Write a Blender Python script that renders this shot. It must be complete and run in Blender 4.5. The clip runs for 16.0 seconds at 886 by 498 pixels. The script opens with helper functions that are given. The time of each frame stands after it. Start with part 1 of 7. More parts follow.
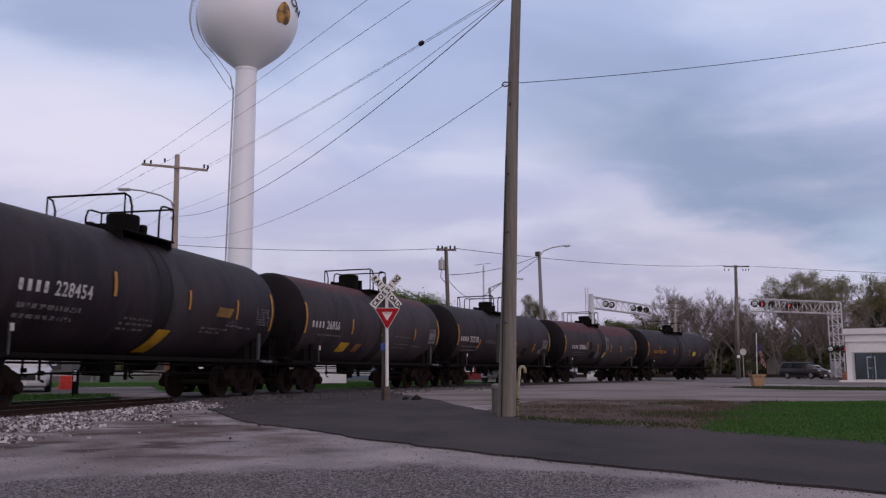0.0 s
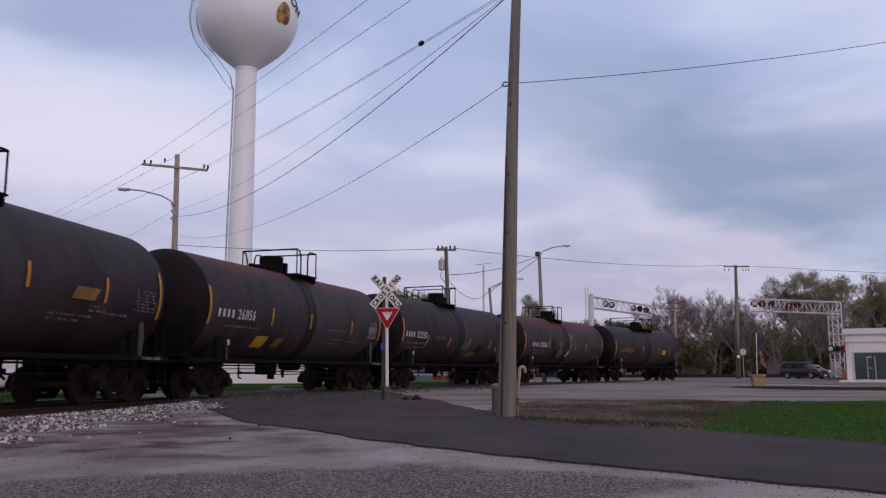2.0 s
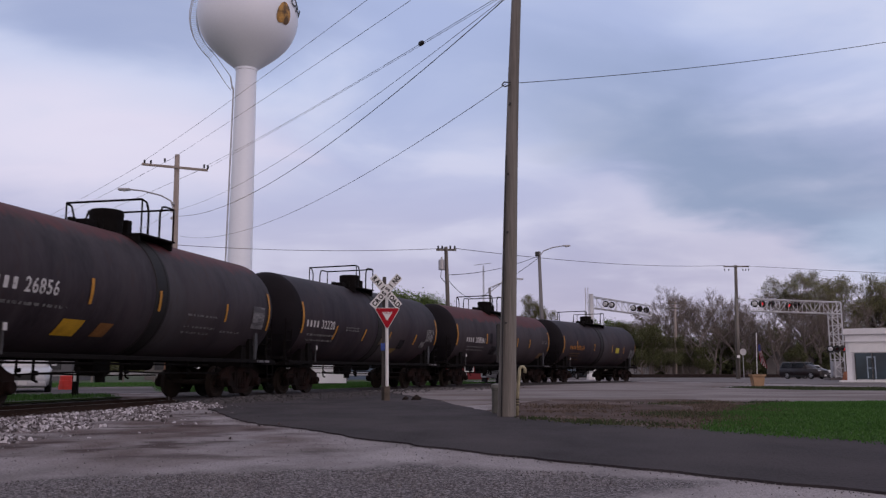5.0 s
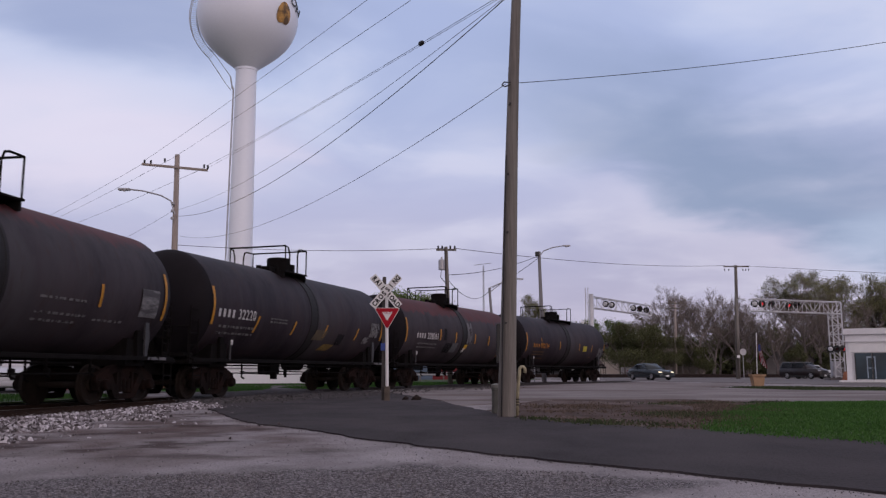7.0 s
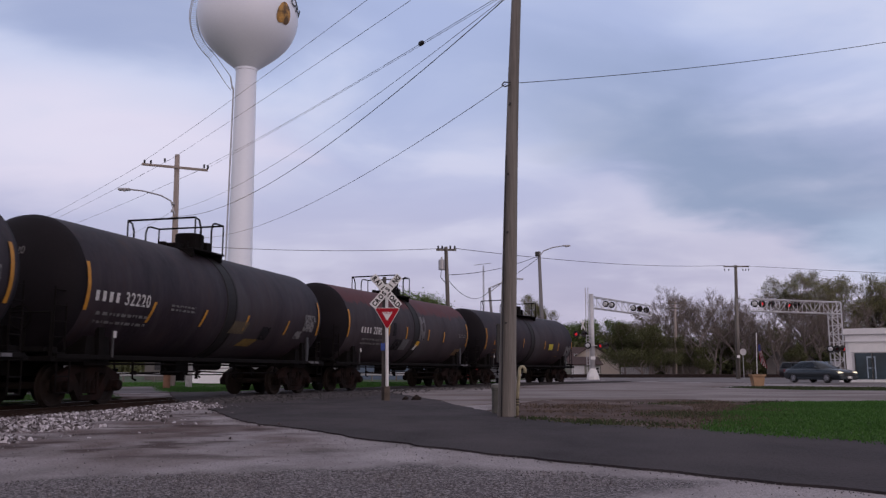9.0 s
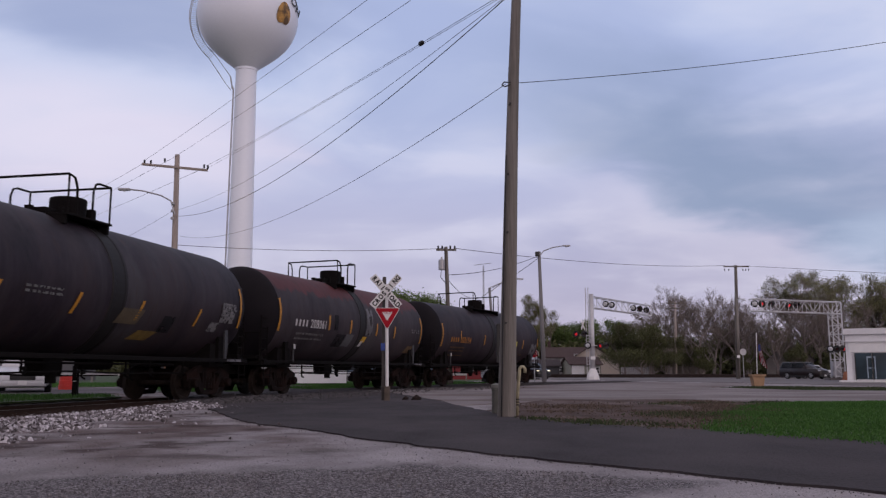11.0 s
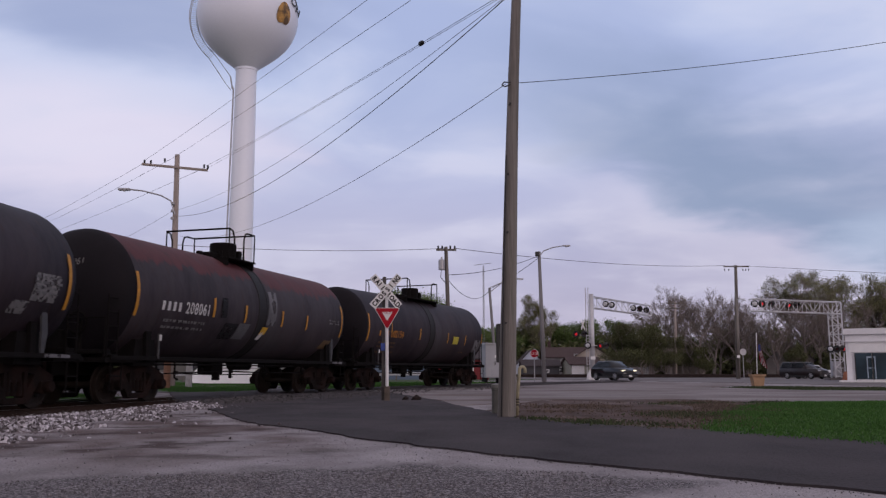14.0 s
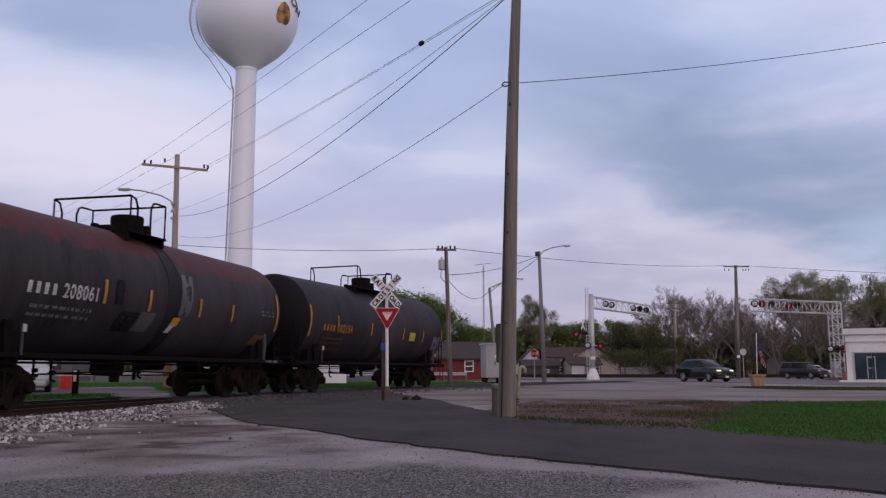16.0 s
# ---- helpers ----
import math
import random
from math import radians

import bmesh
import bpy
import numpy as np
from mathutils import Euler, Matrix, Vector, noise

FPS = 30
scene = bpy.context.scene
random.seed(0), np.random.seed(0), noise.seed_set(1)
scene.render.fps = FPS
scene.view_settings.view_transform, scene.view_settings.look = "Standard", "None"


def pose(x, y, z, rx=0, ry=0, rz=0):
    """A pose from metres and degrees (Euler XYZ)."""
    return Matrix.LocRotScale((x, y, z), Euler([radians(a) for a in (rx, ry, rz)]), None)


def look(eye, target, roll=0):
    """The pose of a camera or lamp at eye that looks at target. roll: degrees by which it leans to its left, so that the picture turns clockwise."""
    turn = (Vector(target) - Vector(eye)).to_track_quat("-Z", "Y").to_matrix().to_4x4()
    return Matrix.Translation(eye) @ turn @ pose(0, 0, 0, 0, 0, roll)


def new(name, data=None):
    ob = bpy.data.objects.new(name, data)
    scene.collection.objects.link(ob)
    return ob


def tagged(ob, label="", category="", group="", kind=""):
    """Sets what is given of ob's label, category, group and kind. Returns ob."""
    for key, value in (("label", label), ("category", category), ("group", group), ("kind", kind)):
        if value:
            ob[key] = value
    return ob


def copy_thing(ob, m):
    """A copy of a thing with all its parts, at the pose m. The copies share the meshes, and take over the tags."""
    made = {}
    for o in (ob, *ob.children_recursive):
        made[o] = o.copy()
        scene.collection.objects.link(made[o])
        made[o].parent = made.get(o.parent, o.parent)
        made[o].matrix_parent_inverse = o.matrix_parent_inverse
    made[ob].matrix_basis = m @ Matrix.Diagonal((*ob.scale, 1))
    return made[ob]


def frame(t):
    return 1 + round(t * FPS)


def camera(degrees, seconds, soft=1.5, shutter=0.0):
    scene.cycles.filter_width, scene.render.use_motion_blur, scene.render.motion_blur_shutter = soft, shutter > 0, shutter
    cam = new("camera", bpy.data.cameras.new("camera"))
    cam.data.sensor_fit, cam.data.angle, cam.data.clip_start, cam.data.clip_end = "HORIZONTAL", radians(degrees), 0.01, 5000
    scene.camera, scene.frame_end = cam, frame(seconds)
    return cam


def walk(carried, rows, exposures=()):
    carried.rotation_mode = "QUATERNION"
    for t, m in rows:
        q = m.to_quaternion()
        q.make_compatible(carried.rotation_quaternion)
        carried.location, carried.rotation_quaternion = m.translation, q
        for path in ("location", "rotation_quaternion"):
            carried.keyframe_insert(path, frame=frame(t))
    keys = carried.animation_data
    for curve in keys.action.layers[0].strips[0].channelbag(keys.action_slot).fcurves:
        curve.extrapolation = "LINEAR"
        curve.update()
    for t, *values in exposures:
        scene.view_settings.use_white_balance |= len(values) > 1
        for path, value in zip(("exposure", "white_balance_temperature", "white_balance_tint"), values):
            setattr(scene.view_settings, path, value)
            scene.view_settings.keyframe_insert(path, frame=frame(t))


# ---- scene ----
from mathutils import geometry

# camera: stands still beside the crossing, tilted up a little
cam = camera(55.18, 16.0, soft=1.3, shutter=0.5)
EYE = (0.0, 0.0, 0.768)
walk(cam, [(0.0, pose(*EYE, 98.21, 0, 0)), (16.0, pose(*EYE, 98.21, 0, 0))])

# ---- sky and light: an overcast evening ----
world = bpy.data.worlds.new("evening_sky")
scene.world = world
world.use_nodes = True


def build_sky():
    nt = world.node_tree
    nt.nodes.clear()
    N, L = nt.nodes.new, nt.links.new

    def math_(op, a, b=None, c=None):
        n = N("ShaderNodeMath")
        n.operation = op
        for i, v in enumerate((a, b, c)):
            if v is None:
                continue
            if isinstance(v, (int, float)):
                n.inputs[i].default_value = v
            else:
                L(v, n.inputs[i])
        return n.outputs[0]

    def mix(fac, a, b):
        n = N("ShaderNodeMix")
        n.data_type = "RGBA"
        for i, v in ((0, fac), (6, a), (7, b)):
            if isinstance(v, (int, float)):
                n.inputs[i].default_value = v
            elif isinstance(v, tuple):
                n.inputs[i].default_value = (*v, 1)
            else:
                L(v, n.inputs[i])
        return n.outputs[2]

    def ramp(v, lo, hi):
        n = N("ShaderNodeMapRange")
        n.interpolation_type = "SMOOTHSTEP"
        L(v, n.inputs[0])
        n.inputs[1].default_value, n.inputs[2].default_value = lo, hi
        return n.outputs[0]

    co = N("ShaderNodeTexCoord").outputs["Generated"]
    sep = N("ShaderNodeSeparateXYZ")
    L(co, sep.inputs[0])
    x, y, z = sep.outputs
    up = math_("MAXIMUM", z, 0.0)
    # cloud deck: directions laid on a flat sheet overhead, softened towards the horizon
    den = math_("ADD", up, 0.22)
    comb = N("ShaderNodeCombineXYZ")
    L(math_("DIVIDE", x, den), comb.inputs[0])
    L(math_("DIVIDE", y, den), comb.inputs[1])

    def clouds(scale, detail, off, stretch=1.0):
        m = N("ShaderNodeMapping")
        m.inputs["Location"].default_value = off
        m.inputs["Rotation"].default_value = (0, 0, radians(-28))
        m.inputs["Scale"].default_value = (1, stretch, 1)
        L(comb.outputs[0], m.inputs[0])
        n = N("ShaderNodeTexNoise")
        n.inputs["Scale"].default_value, n.inputs["Detail"].default_value = scale, detail
        n.inputs["Roughness"].default_value, n.inputs["Distortion"].default_value = 0.48, 0.35
        L(m.outputs[0], n.inputs["Vector"])
        return n.outputs["Fac"]

    big = clouds(0.75, 4, (3.1, 0.4, 0), 1.3)
    small = clouds(1.7, 5, (1.6, 5.0, 0), 1.35)
    fine = clouds(5.0, 4, (0.0, 2.0, 0), 1.2)
    # the dark bank: a long front that sinks towards the right, its lower edge lit
    bank = math_("ADD", math_("MULTIPLY", x, 0.41), z)
    bank = math_("ADD", bank, math_("MULTIPLY", math_("SUBTRACT", small, 0.5), 0.13))
    bank = math_("ADD", bank, math_("MULTIPLY", math_("SUBTRACT", fine, 0.5), 0.07))
    front = ramp(bank, 0.275, 0.345)
    back = math_("SUBTRACT", 1.0, ramp(bank, 0.34, 0.48))
    dark = math_("MULTIPLY", math_("MULTIPLY", front, back), ramp(x, -0.02, 0.30))
    low = math_("SUBTRACT", 1.0, ramp(z, 0.04, 0.36))
    blue = mix(ramp(small, 0.34, 0.68), (0.43, 0.50, 0.77), (0.62, 0.68, 0.91))
    lav = mix(ramp(big, 0.35, 0.65), (0.46, 0.425, 0.60), (0.575, 0.53, 0.70))
    deck = mix(low, blue, lav)

    def bulk(cx, cz, wide, high):
        """One broad soft mass of cloud round a direction."""
        a = math_("DIVIDE", math_("SUBTRACT", x, cx), wide)
        b = math_("DIVIDE", math_("SUBTRACT", z, cz), high)
        d = math_("ADD", math_("MULTIPLY", a, a), math_("MULTIPLY", b, b))
        d = math_("ADD", d, math_("MULTIPLY", math_("SUBTRACT", torn, 0.5), 2.2))
        return math_("SUBTRACT", 1.0, ramp(d, 0.0, 1.3))
    torn = math_("ADD", small, math_("MULTIPLY", math_("SUBTRACT", fine, 0.5), 0.35))
    # thin pale veils everywhere, one rosy mass low on the left and a grey-blue one above it
    veil = math_("MULTIPLY", ramp(torn, 0.46, 0.74), 0.42)
    deck = mix(veil, deck, (0.74, 0.72, 0.88))
    deck = mix(math_("MULTIPLY", bulk(-0.40, 0.255, 0.26, 0.075), 0.72), deck, (0.87, 0.79, 0.93))
    deck = mix(math_("MULTIPLY", bulk(-0.34, 0.40, 0.24, 0.085), 0.60), deck, (0.34, 0.39, 0.60))
    deck = mix(math_("MULTIPLY", bulk(0.06, 0.31, 0.26, 0.07), 0.30), deck, (0.42, 0.48, 0.72))
    deck = mix(math_("MULTIPLY", dark, 0.90), deck, (0.26, 0.33, 0.51))
    rim = math_("MULTIPLY", ramp(bank, 0.19, 0.27), math_("SUBTRACT", 1.0, ramp(bank, 0.275, 0.315)))
    deck = mix(math_("MULTIPLY", rim, math_("MULTIPLY", ramp(x, 0.04, 0.30), 0.42)), deck, (0.72, 0.68, 0.82))
    deck = mix(math_("MULTIPLY", bulk(0.47, 0.13, 0.09, 0.05), 0.45), deck, (0.62, 0.70, 0.90))
    # overhead the deck is plain grey; behind the eye the sky is rosy from the low sun
    deck = mix(math_("MULTIPLY", ramp(z, 0.48, 0.85), 0.9), deck, (0.55, 0.515, 0.58))
    deck = mix(math_("MULTIPLY", ramp(math_("MULTIPLY", y, -1.0), -0.45, 0.30), 0.95), deck, (0.68, 0.590, 0.660))
    sky = N("ShaderNodeTexSky")
    sky.sky_type, sky.sun_disc = "NISHITA", False
    sky.sun_elevation, sky.sun_rotation = radians(14), radians(150)
    faint = N("ShaderNodeVectorMath")
    faint.operation = "SCALE"
    L(sky.outputs[0], faint.inputs[0])
    faint.inputs["Scale"].default_value = 0.10
    col = mix(0.92, faint.outputs[0], deck)
    bg = N("ShaderNodeBackground")
    L(col, bg.inputs["Color"])
    bg.inputs["Strength"].default_value = 1.0
    out = N("ShaderNodeOutputWorld")
    L(bg.outputs[0], out.inputs["Surface"])


build_sky()
sun_data = bpy.data.lights.new("sun", "SUN")
sun_data.energy, sun_data.angle, sun_data.color = 0.5, radians(25), (1.0, 0.80, 0.80)
sun_ob = new("sun", sun_data)
sun_ob.matrix_basis = look((30, -52, 17), (0, 0, 0))
scene.view_settings.exposure = 0.0


# ---- materials ----
def mat(name, color, rough=0.8, metal=0.0, var=0.25, scale=6.0, fine=60.0, bump=0.3, second=None, amount=0.5, lo=0.45, hi=0.65, stretch=(1, 1, 1), emit=0.0, spread=0.0, spec=0.5, flaky=0.0):
    """Painted or natural surface: colour with broad and fine variation, a second colour in patches, and relief."""
    m = bpy.data.materials.new(name)
    m.use_nodes = True
    nt = m.node_tree
    N, L = nt.nodes.new, nt.links.new
    b = nt.nodes["Principled BSDF"]
    tc = N("ShaderNodeTexCoord")
    mp = N("ShaderNodeMapping")
    mp.inputs["Scale"].default_value = stretch
    L(tc.outputs["Object"], mp.inputs[0])

    def noise_(s, d=5.0):
        n = N("ShaderNodeTexNoise")
        n.inputs["Scale"].default_value, n.inputs["Detail"].default_value = s, d
        L(mp.outputs[0], n.inputs["Vector"])
        return n.outputs["Fac"]

    a, f = noise_(scale), noise_(fine, 3.0)
    mx = N("ShaderNodeMix")
    mx.data_type = "RGBA"
    mx.inputs[6].default_value = (*[c * (1 - var) for c in color], 1)
    mx.inputs[7].default_value = (*[min(1, c * (1 + var)) for c in color], 1)
    add = N("ShaderNodeMath")
    add.operation = "MULTIPLY_ADD"
    L(a, add.inputs[0])
    add.inputs[1].default_value = 0.6
    sc = N("ShaderNodeMath")
    sc.operation = "MULTIPLY"
    L(f, sc.inputs[0])
    sc.inputs[1].default_value = 0.4
    L(sc.outputs[0], add.inputs[2])
    mr = N("ShaderNodeMapRange")
    L(add.outputs[0], mr.inputs[0])
    mr.inputs[1].default_value, mr.inputs[2].default_value = 0.3, 0.7
    L(mr.outputs[0], mx.inputs[0])
    col = mx.outputs[2]
    if second:
        s2 = noise_(scale * 0.37, 6.0)
        r2 = N("ShaderNodeMapRange")
        L(s2, r2.inputs[0])
        r2.inputs[1].default_value, r2.inputs[2].default_value = lo, hi
        r2.inputs[4].default_value = amount
        m2 = N("ShaderNodeMix")
        m2.data_type = "RGBA"
        L(r2.outputs[0], m2.inputs[0])
        L(col, m2.inputs[6])
        m2.inputs[7].default_value = (*second, 1)
        col = m2.outputs[2]
    if spread:
        info = N("ShaderNodeObjectInfo")
        hs = N("ShaderNodeHueSaturation")
        r3 = N("ShaderNodeMapRange")
        L(info.outputs["Random"], r3.inputs[0])
        r3.inputs[3].default_value, r3.inputs[4].default_value = 1 - spread, 1 + spread
        L(r3.outputs[0], hs.inputs["Value"])
        L(col, hs.inputs["Color"])
        col = hs.outputs[0]
    L(col, b.inputs["Base Color"])
    b.inputs["Roughness"].default_value, b.inputs["Metallic"].default_value = rough, metal
    b.inputs["Specular IOR Level"].default_value = spec
    if flaky:
        holes = N("ShaderNodeMapRange")
        L(noise_(scale * 1.7, 6.0), holes.inputs[0])
        holes.inputs[1].default_value, holes.inputs[2].default_value = flaky - 0.05, flaky + 0.07
        L(holes.outputs[0], b.inputs["Alpha"])
    if bump:
        bp = N("ShaderNodeBump")
        bp.inputs["Strength"].default_value, bp.inputs["Distance"].default_value = bump, 0.02
        L(f, bp.inputs["Height"])
        L(bp.outputs[0], b.inputs["Normal"])
    if emit:
        b.inputs["Emission Color"].default_value = (*color, 1)
        b.inputs["Emission Strength"].default_value = emit
    return m


M_TANK = mat("tank_black", (0.0205, 0.0150, 0.0205), 0.62, var=0.55, scale=1.6, fine=9, bump=0.06, second=(0.042, 0.030, 0.034), amount=0.9, lo=0.47, hi=0.68, stretch=(1.1, 1, 0.4), spec=0.2)


def rusty_tank(name, low, high):
    """Black tank paint, its upper part gone to red-brown rust that runs down in streaks."""
    m = mat(name, (0.028, 0.0215, 0.0265), 0.66, var=0.5, scale=1.6, fine=9, bump=0.06, second=(0.048, 0.037, 0.042), amount=0.9, lo=0.47, hi=0.66, stretch=(1.1, 1, 0.4), spec=0.25)
    nt = m.node_tree
    N, L = nt.nodes.new, nt.links.new
    b = nt.nodes["Principled BSDF"]
    old = b.inputs["Base Color"].links[0].from_socket
    tc, sep, mp = N("ShaderNodeTexCoord"), N("ShaderNodeSeparateXYZ"), N("ShaderNodeMapping")
    L(tc.outputs["Object"], sep.inputs[0])
    L(tc.outputs["Object"], mp.inputs[0])
    mp.inputs["Scale"].default_value = (1, 0.6, 0.25)
    n1, n2 = N("ShaderNodeTexNoise"), N("ShaderNodeTexNoise")
    n1.inputs["Scale"].default_value, n1.inputs["Detail"].default_value = 0.7, 4
    n2.inputs["Scale"].default_value, n2.inputs["Detail"].default_value = 4.5, 6
    L(mp.outputs[0], n1.inputs["Vector"])
    L(mp.outputs[0], n2.inputs["Vector"])
    add = N("ShaderNodeMath")
    add.operation = "MULTIPLY_ADD"
    L(n1.outputs["Fac"], add.inputs[0])
    add.inputs[1].default_value = 0.7
    L(sep.outputs[2], add.inputs[2])
    add2 = N("ShaderNodeMath")
    add2.operation = "MULTIPLY_ADD"
    L(n2.outputs["Fac"], add2.inputs[0])
    add2.inputs[1].default_value = 0.6
    L(add.outputs[0], add2.inputs[2])
    mr = N("ShaderNodeMapRange")
    mr.interpolation_type = "SMOOTHSTEP"
    L(add2.outputs[0], mr.inputs[0])
    mr.inputs[1].default_value, mr.inputs[2].default_value = low, high
    mr.inputs[4].default_value = 0.92
    mx = N("ShaderNodeMix")
    mx.data_type = "RGBA"
    L(mr.outputs[0], mx.inputs[0])
    L(old, mx.inputs[6])
    rust = N("ShaderNodeMix")
    rust.data_type = "RGBA"
    L(n2.outputs["Fac"], rust.inputs[0])
    rust.inputs[6].default_value, rust.inputs[7].default_value = (0.046, 0.0125, 0.015, 1), (0.110, 0.028, 0.030, 1)
    L(rust.outputs[2], mx.inputs[7])
    L(mx.outputs[2], b.inputs["Base Color"])
    return m


def weathered(m):
    """Pale dust runs down the drum and greyer smears beside the girth band."""
    nt = m.node_tree
    N, L = nt.nodes.new, nt.links.new
    b = nt.nodes["Principled BSDF"]
    col = b.inputs["Base Color"].links[0].from_socket
    tc, sep = N("ShaderNodeTexCoord"), N("ShaderNodeSeparateXYZ")
    L(tc.outputs["Object"], sep.inputs[0])

    def layer(col, stretch, scale, lo, hi, amount, tint, centre=None):
        mp, n, mr = N("ShaderNodeMapping"), N("ShaderNodeTexNoise"), N("ShaderNodeMapRange")
        mp.inputs["Scale"].default_value = stretch
        L(tc.outputs["Object"], mp.inputs[0])
        L(mp.outputs[0], n.inputs["Vector"])
        n.inputs["Scale"].default_value, n.inputs["Detail"].default_value = scale, 6
        L(n.outputs["Fac"], mr.inputs[0])
        mr.inputs[1].default_value, mr.inputs[2].default_value, mr.inputs[4].default_value = lo, hi, amount
        fac = mr.outputs[0]
        if centre is not None:
            ab, near, mul = N("ShaderNodeMath"), N("ShaderNodeMapRange"), N("ShaderNodeMath")
            ab.operation, mul.operation = "ABSOLUTE", "MULTIPLY"
            off = N("ShaderNodeMath")
            off.operation = "SUBTRACT"
            L(sep.outputs[0], off.inputs[0])
            off.inputs[1].default_value = centre
            L(off.outputs[0], ab.inputs[0])
            L(ab.outputs[0], near.inputs[0])
            near.inputs[1].default_value, near.inputs[2].default_value = 0.3, 1.6
            near.inputs[3].default_value, near.inputs[4].default_value = 1.0, 0.0
            L(near.outputs[0], mul.inputs[0])
            L(fac, mul.inputs[1])
            fac = mul.outputs[0]
        mx = N("ShaderNodeMix")
        mx.data_type = "RGBA"
        L(fac, mx.inputs[0])
        L(col, mx.inputs[6])
        mx.inputs[7].default_value = (*tint, 1)
        return mx.outputs[2]
    col = layer(col, (1, 0.35, 0.16), 2.4, 0.54, 0.74, 0.55, (0.052, 0.044, 0.047))
    col = layer(col, (0.7, 0.5, 0.3), 1.3, 0.42, 0.62, 0.65, (0.062, 0.058, 0.063), 0.55)
    col = layer(col, (1, 0.5, 0.3), 5.0, 0.58, 0.72, 0.5, (0.040, 0.020, 0.017))
    L(col, b.inputs["Base Color"])
    return m


weathered(M_TANK)
M_TANK_RUST = rusty_tank("tank_rust_topped", 4.06, 4.20)
M_TANK_CREST = rusty_tank("tank_rust_crest", 4.34, 4.62)
weathered(M_TANK_RUST)
weathered(M_TANK_CREST)
M_TANK_END = mat("tank_end_black", (0.0072, 0.0055, 0.0080), 0.75, var=0.3, scale=1.5, fine=20, bump=0.05, spec=0.2)
M_FRAME = mat("underframe_black", (0.006, 0.005, 0.005), 0.9, var=0.4, scale=4, fine=40, bump=0.15, spec=0.12)
M_BOGIE = mat("bogie_rust", (0.008, 0.0048, 0.0042), 0.95, var=0.5, scale=5, fine=50, bump=0.3, second=(0.021, 0.0095, 0.0075), amount=0.7, spec=0.15)
M_WHEEL = mat("wheel_steel", (0.014, 0.009, 0.007), 0.8, var=0.4, scale=5, fine=60, bump=0.2, spec=0.25)
M_ORANGE = mat("reflective_orange", (0.42, 0.19, 0.012), 0.6, var=0.3, scale=6, bump=0.05)
M_YELLOW = mat("stencil_yellow", (0.46, 0.26, 0.012), 0.7, var=0.35, scale=4, bump=0.05)
M_STENCIL = mat("stencil_white", (0.50, 0.49, 0.49), 0.7, var=0.25, scale=8, bump=0.05, flaky=0.32)
M_STENCIL_DIM = mat("stencil_faded", (0.13, 0.125, 0.125), 0.7, var=0.4, scale=6, bump=0.05, flaky=0.40)
M_PATCH = mat("tank_patch_dark", (0.010, 0.0095, 0.011), 0.7, var=0.2, bump=0.05, spec=0.2, scale=3, flaky=0.40)
M_PATCH_GREY = mat("tank_patch_grey", (0.115, 0.11, 0.118), 0.7, var=0.3, scale=2.2, bump=0.05, second=(0.05, 0.048, 0.05), amount=0.9, flaky=0.40)
M_RAIL = mat("rail_rust", (0.030, 0.017, 0.012), 0.8, var=0.3, scale=8, fine=60, bump=0.2, spec=0.2)
M_RAILTOP = mat("rail_polished", (0.13, 0.115, 0.105), 0.55, metal=1.0, var=0.2)
M_TIE = mat("tie_wood", (0.024, 0.018, 0.015), 0.95, var=0.4, scale=5, fine=40, bump=0.5, stretch=(1, 6, 1), spread=0.3, spec=0.15)
M_STONE_DARK = mat("ballast_bed", (0.022, 0.0155, 0.014), 0.95, var=0.5, scale=8, fine=45, bump=0.8, second=(0.042, 0.032, 0.029), amount=0.5, spec=0.2)
M_ASPHALT = mat("asphalt_lane", (0.046, 0.040, 0.0425), 0.95, var=0.42, scale=1.6, fine=38, bump=0.8, second=(0.070, 0.060, 0.062), amount=0.8, stretch=(0.8, 0.5, 1), spec=0.15)
M_CONC = mat("worn_concrete", (0.165, 0.153, 0.154), 0.9, var=0.3, scale=0.6, fine=30, bump=0.2, second=(0.115, 0.096, 0.092), amount=0.85, lo=0.50, hi=0.64, stretch=(0.6, 1.1, 1), spec=0.2)
M_DIRT = mat("bare_dirt", (0.074, 0.050, 0.043), 0.95, var=0.75, scale=1.1, fine=16, bump=1.0, second=(0.17, 0.135, 0.128), amount=0.85, lo=0.5, hi=0.64, spec=0.15)
M_SOIL = mat("lawn_soil", (0.030, 0.050, 0.014), 0.95, var=0.4, scale=0.7, fine=25, bump=0.6)
M_WOOD = mat("weathered_pole", (0.185, 0.170, 0.155), 0.9, var=0.4, scale=3, fine=20, bump=0.6, stretch=(3, 3, 0.12), second=(0.055, 0.046, 0.041), amount=0.9)
M_WOOD_PALE = mat("bleached_pole", (0.30, 0.255, 0.23), 0.9, var=0.25, scale=3, fine=20, bump=0.4, stretch=(3, 3, 0.15))
M_WIRE = mat("cable_black", (0.012, 0.012, 0.015), 0.7, var=0.1, bump=0.0)
M_WIRE_PALE = mat("cable_aluminium", (0.10, 0.10, 0.13), 0.6, var=0.1, bump=0.0)
M_TOWER = mat("tower_white", (0.82, 0.86, 0.95), 0.45, var=0.04, scale=0.15, fine=3, bump=0.02, second=(0.78, 0.82, 0.91), amount=0.5)
M_GALV = mat("galvanised", (0.38, 0.38, 0.40), 0.5, metal=0.5, var=0.15, scale=3, fine=30, bump=0.05)
M_SIGNWHITE = mat("sign_white", (0.72, 0.72, 0.72), 0.6, var=0.08, scale=4, bump=0.03)
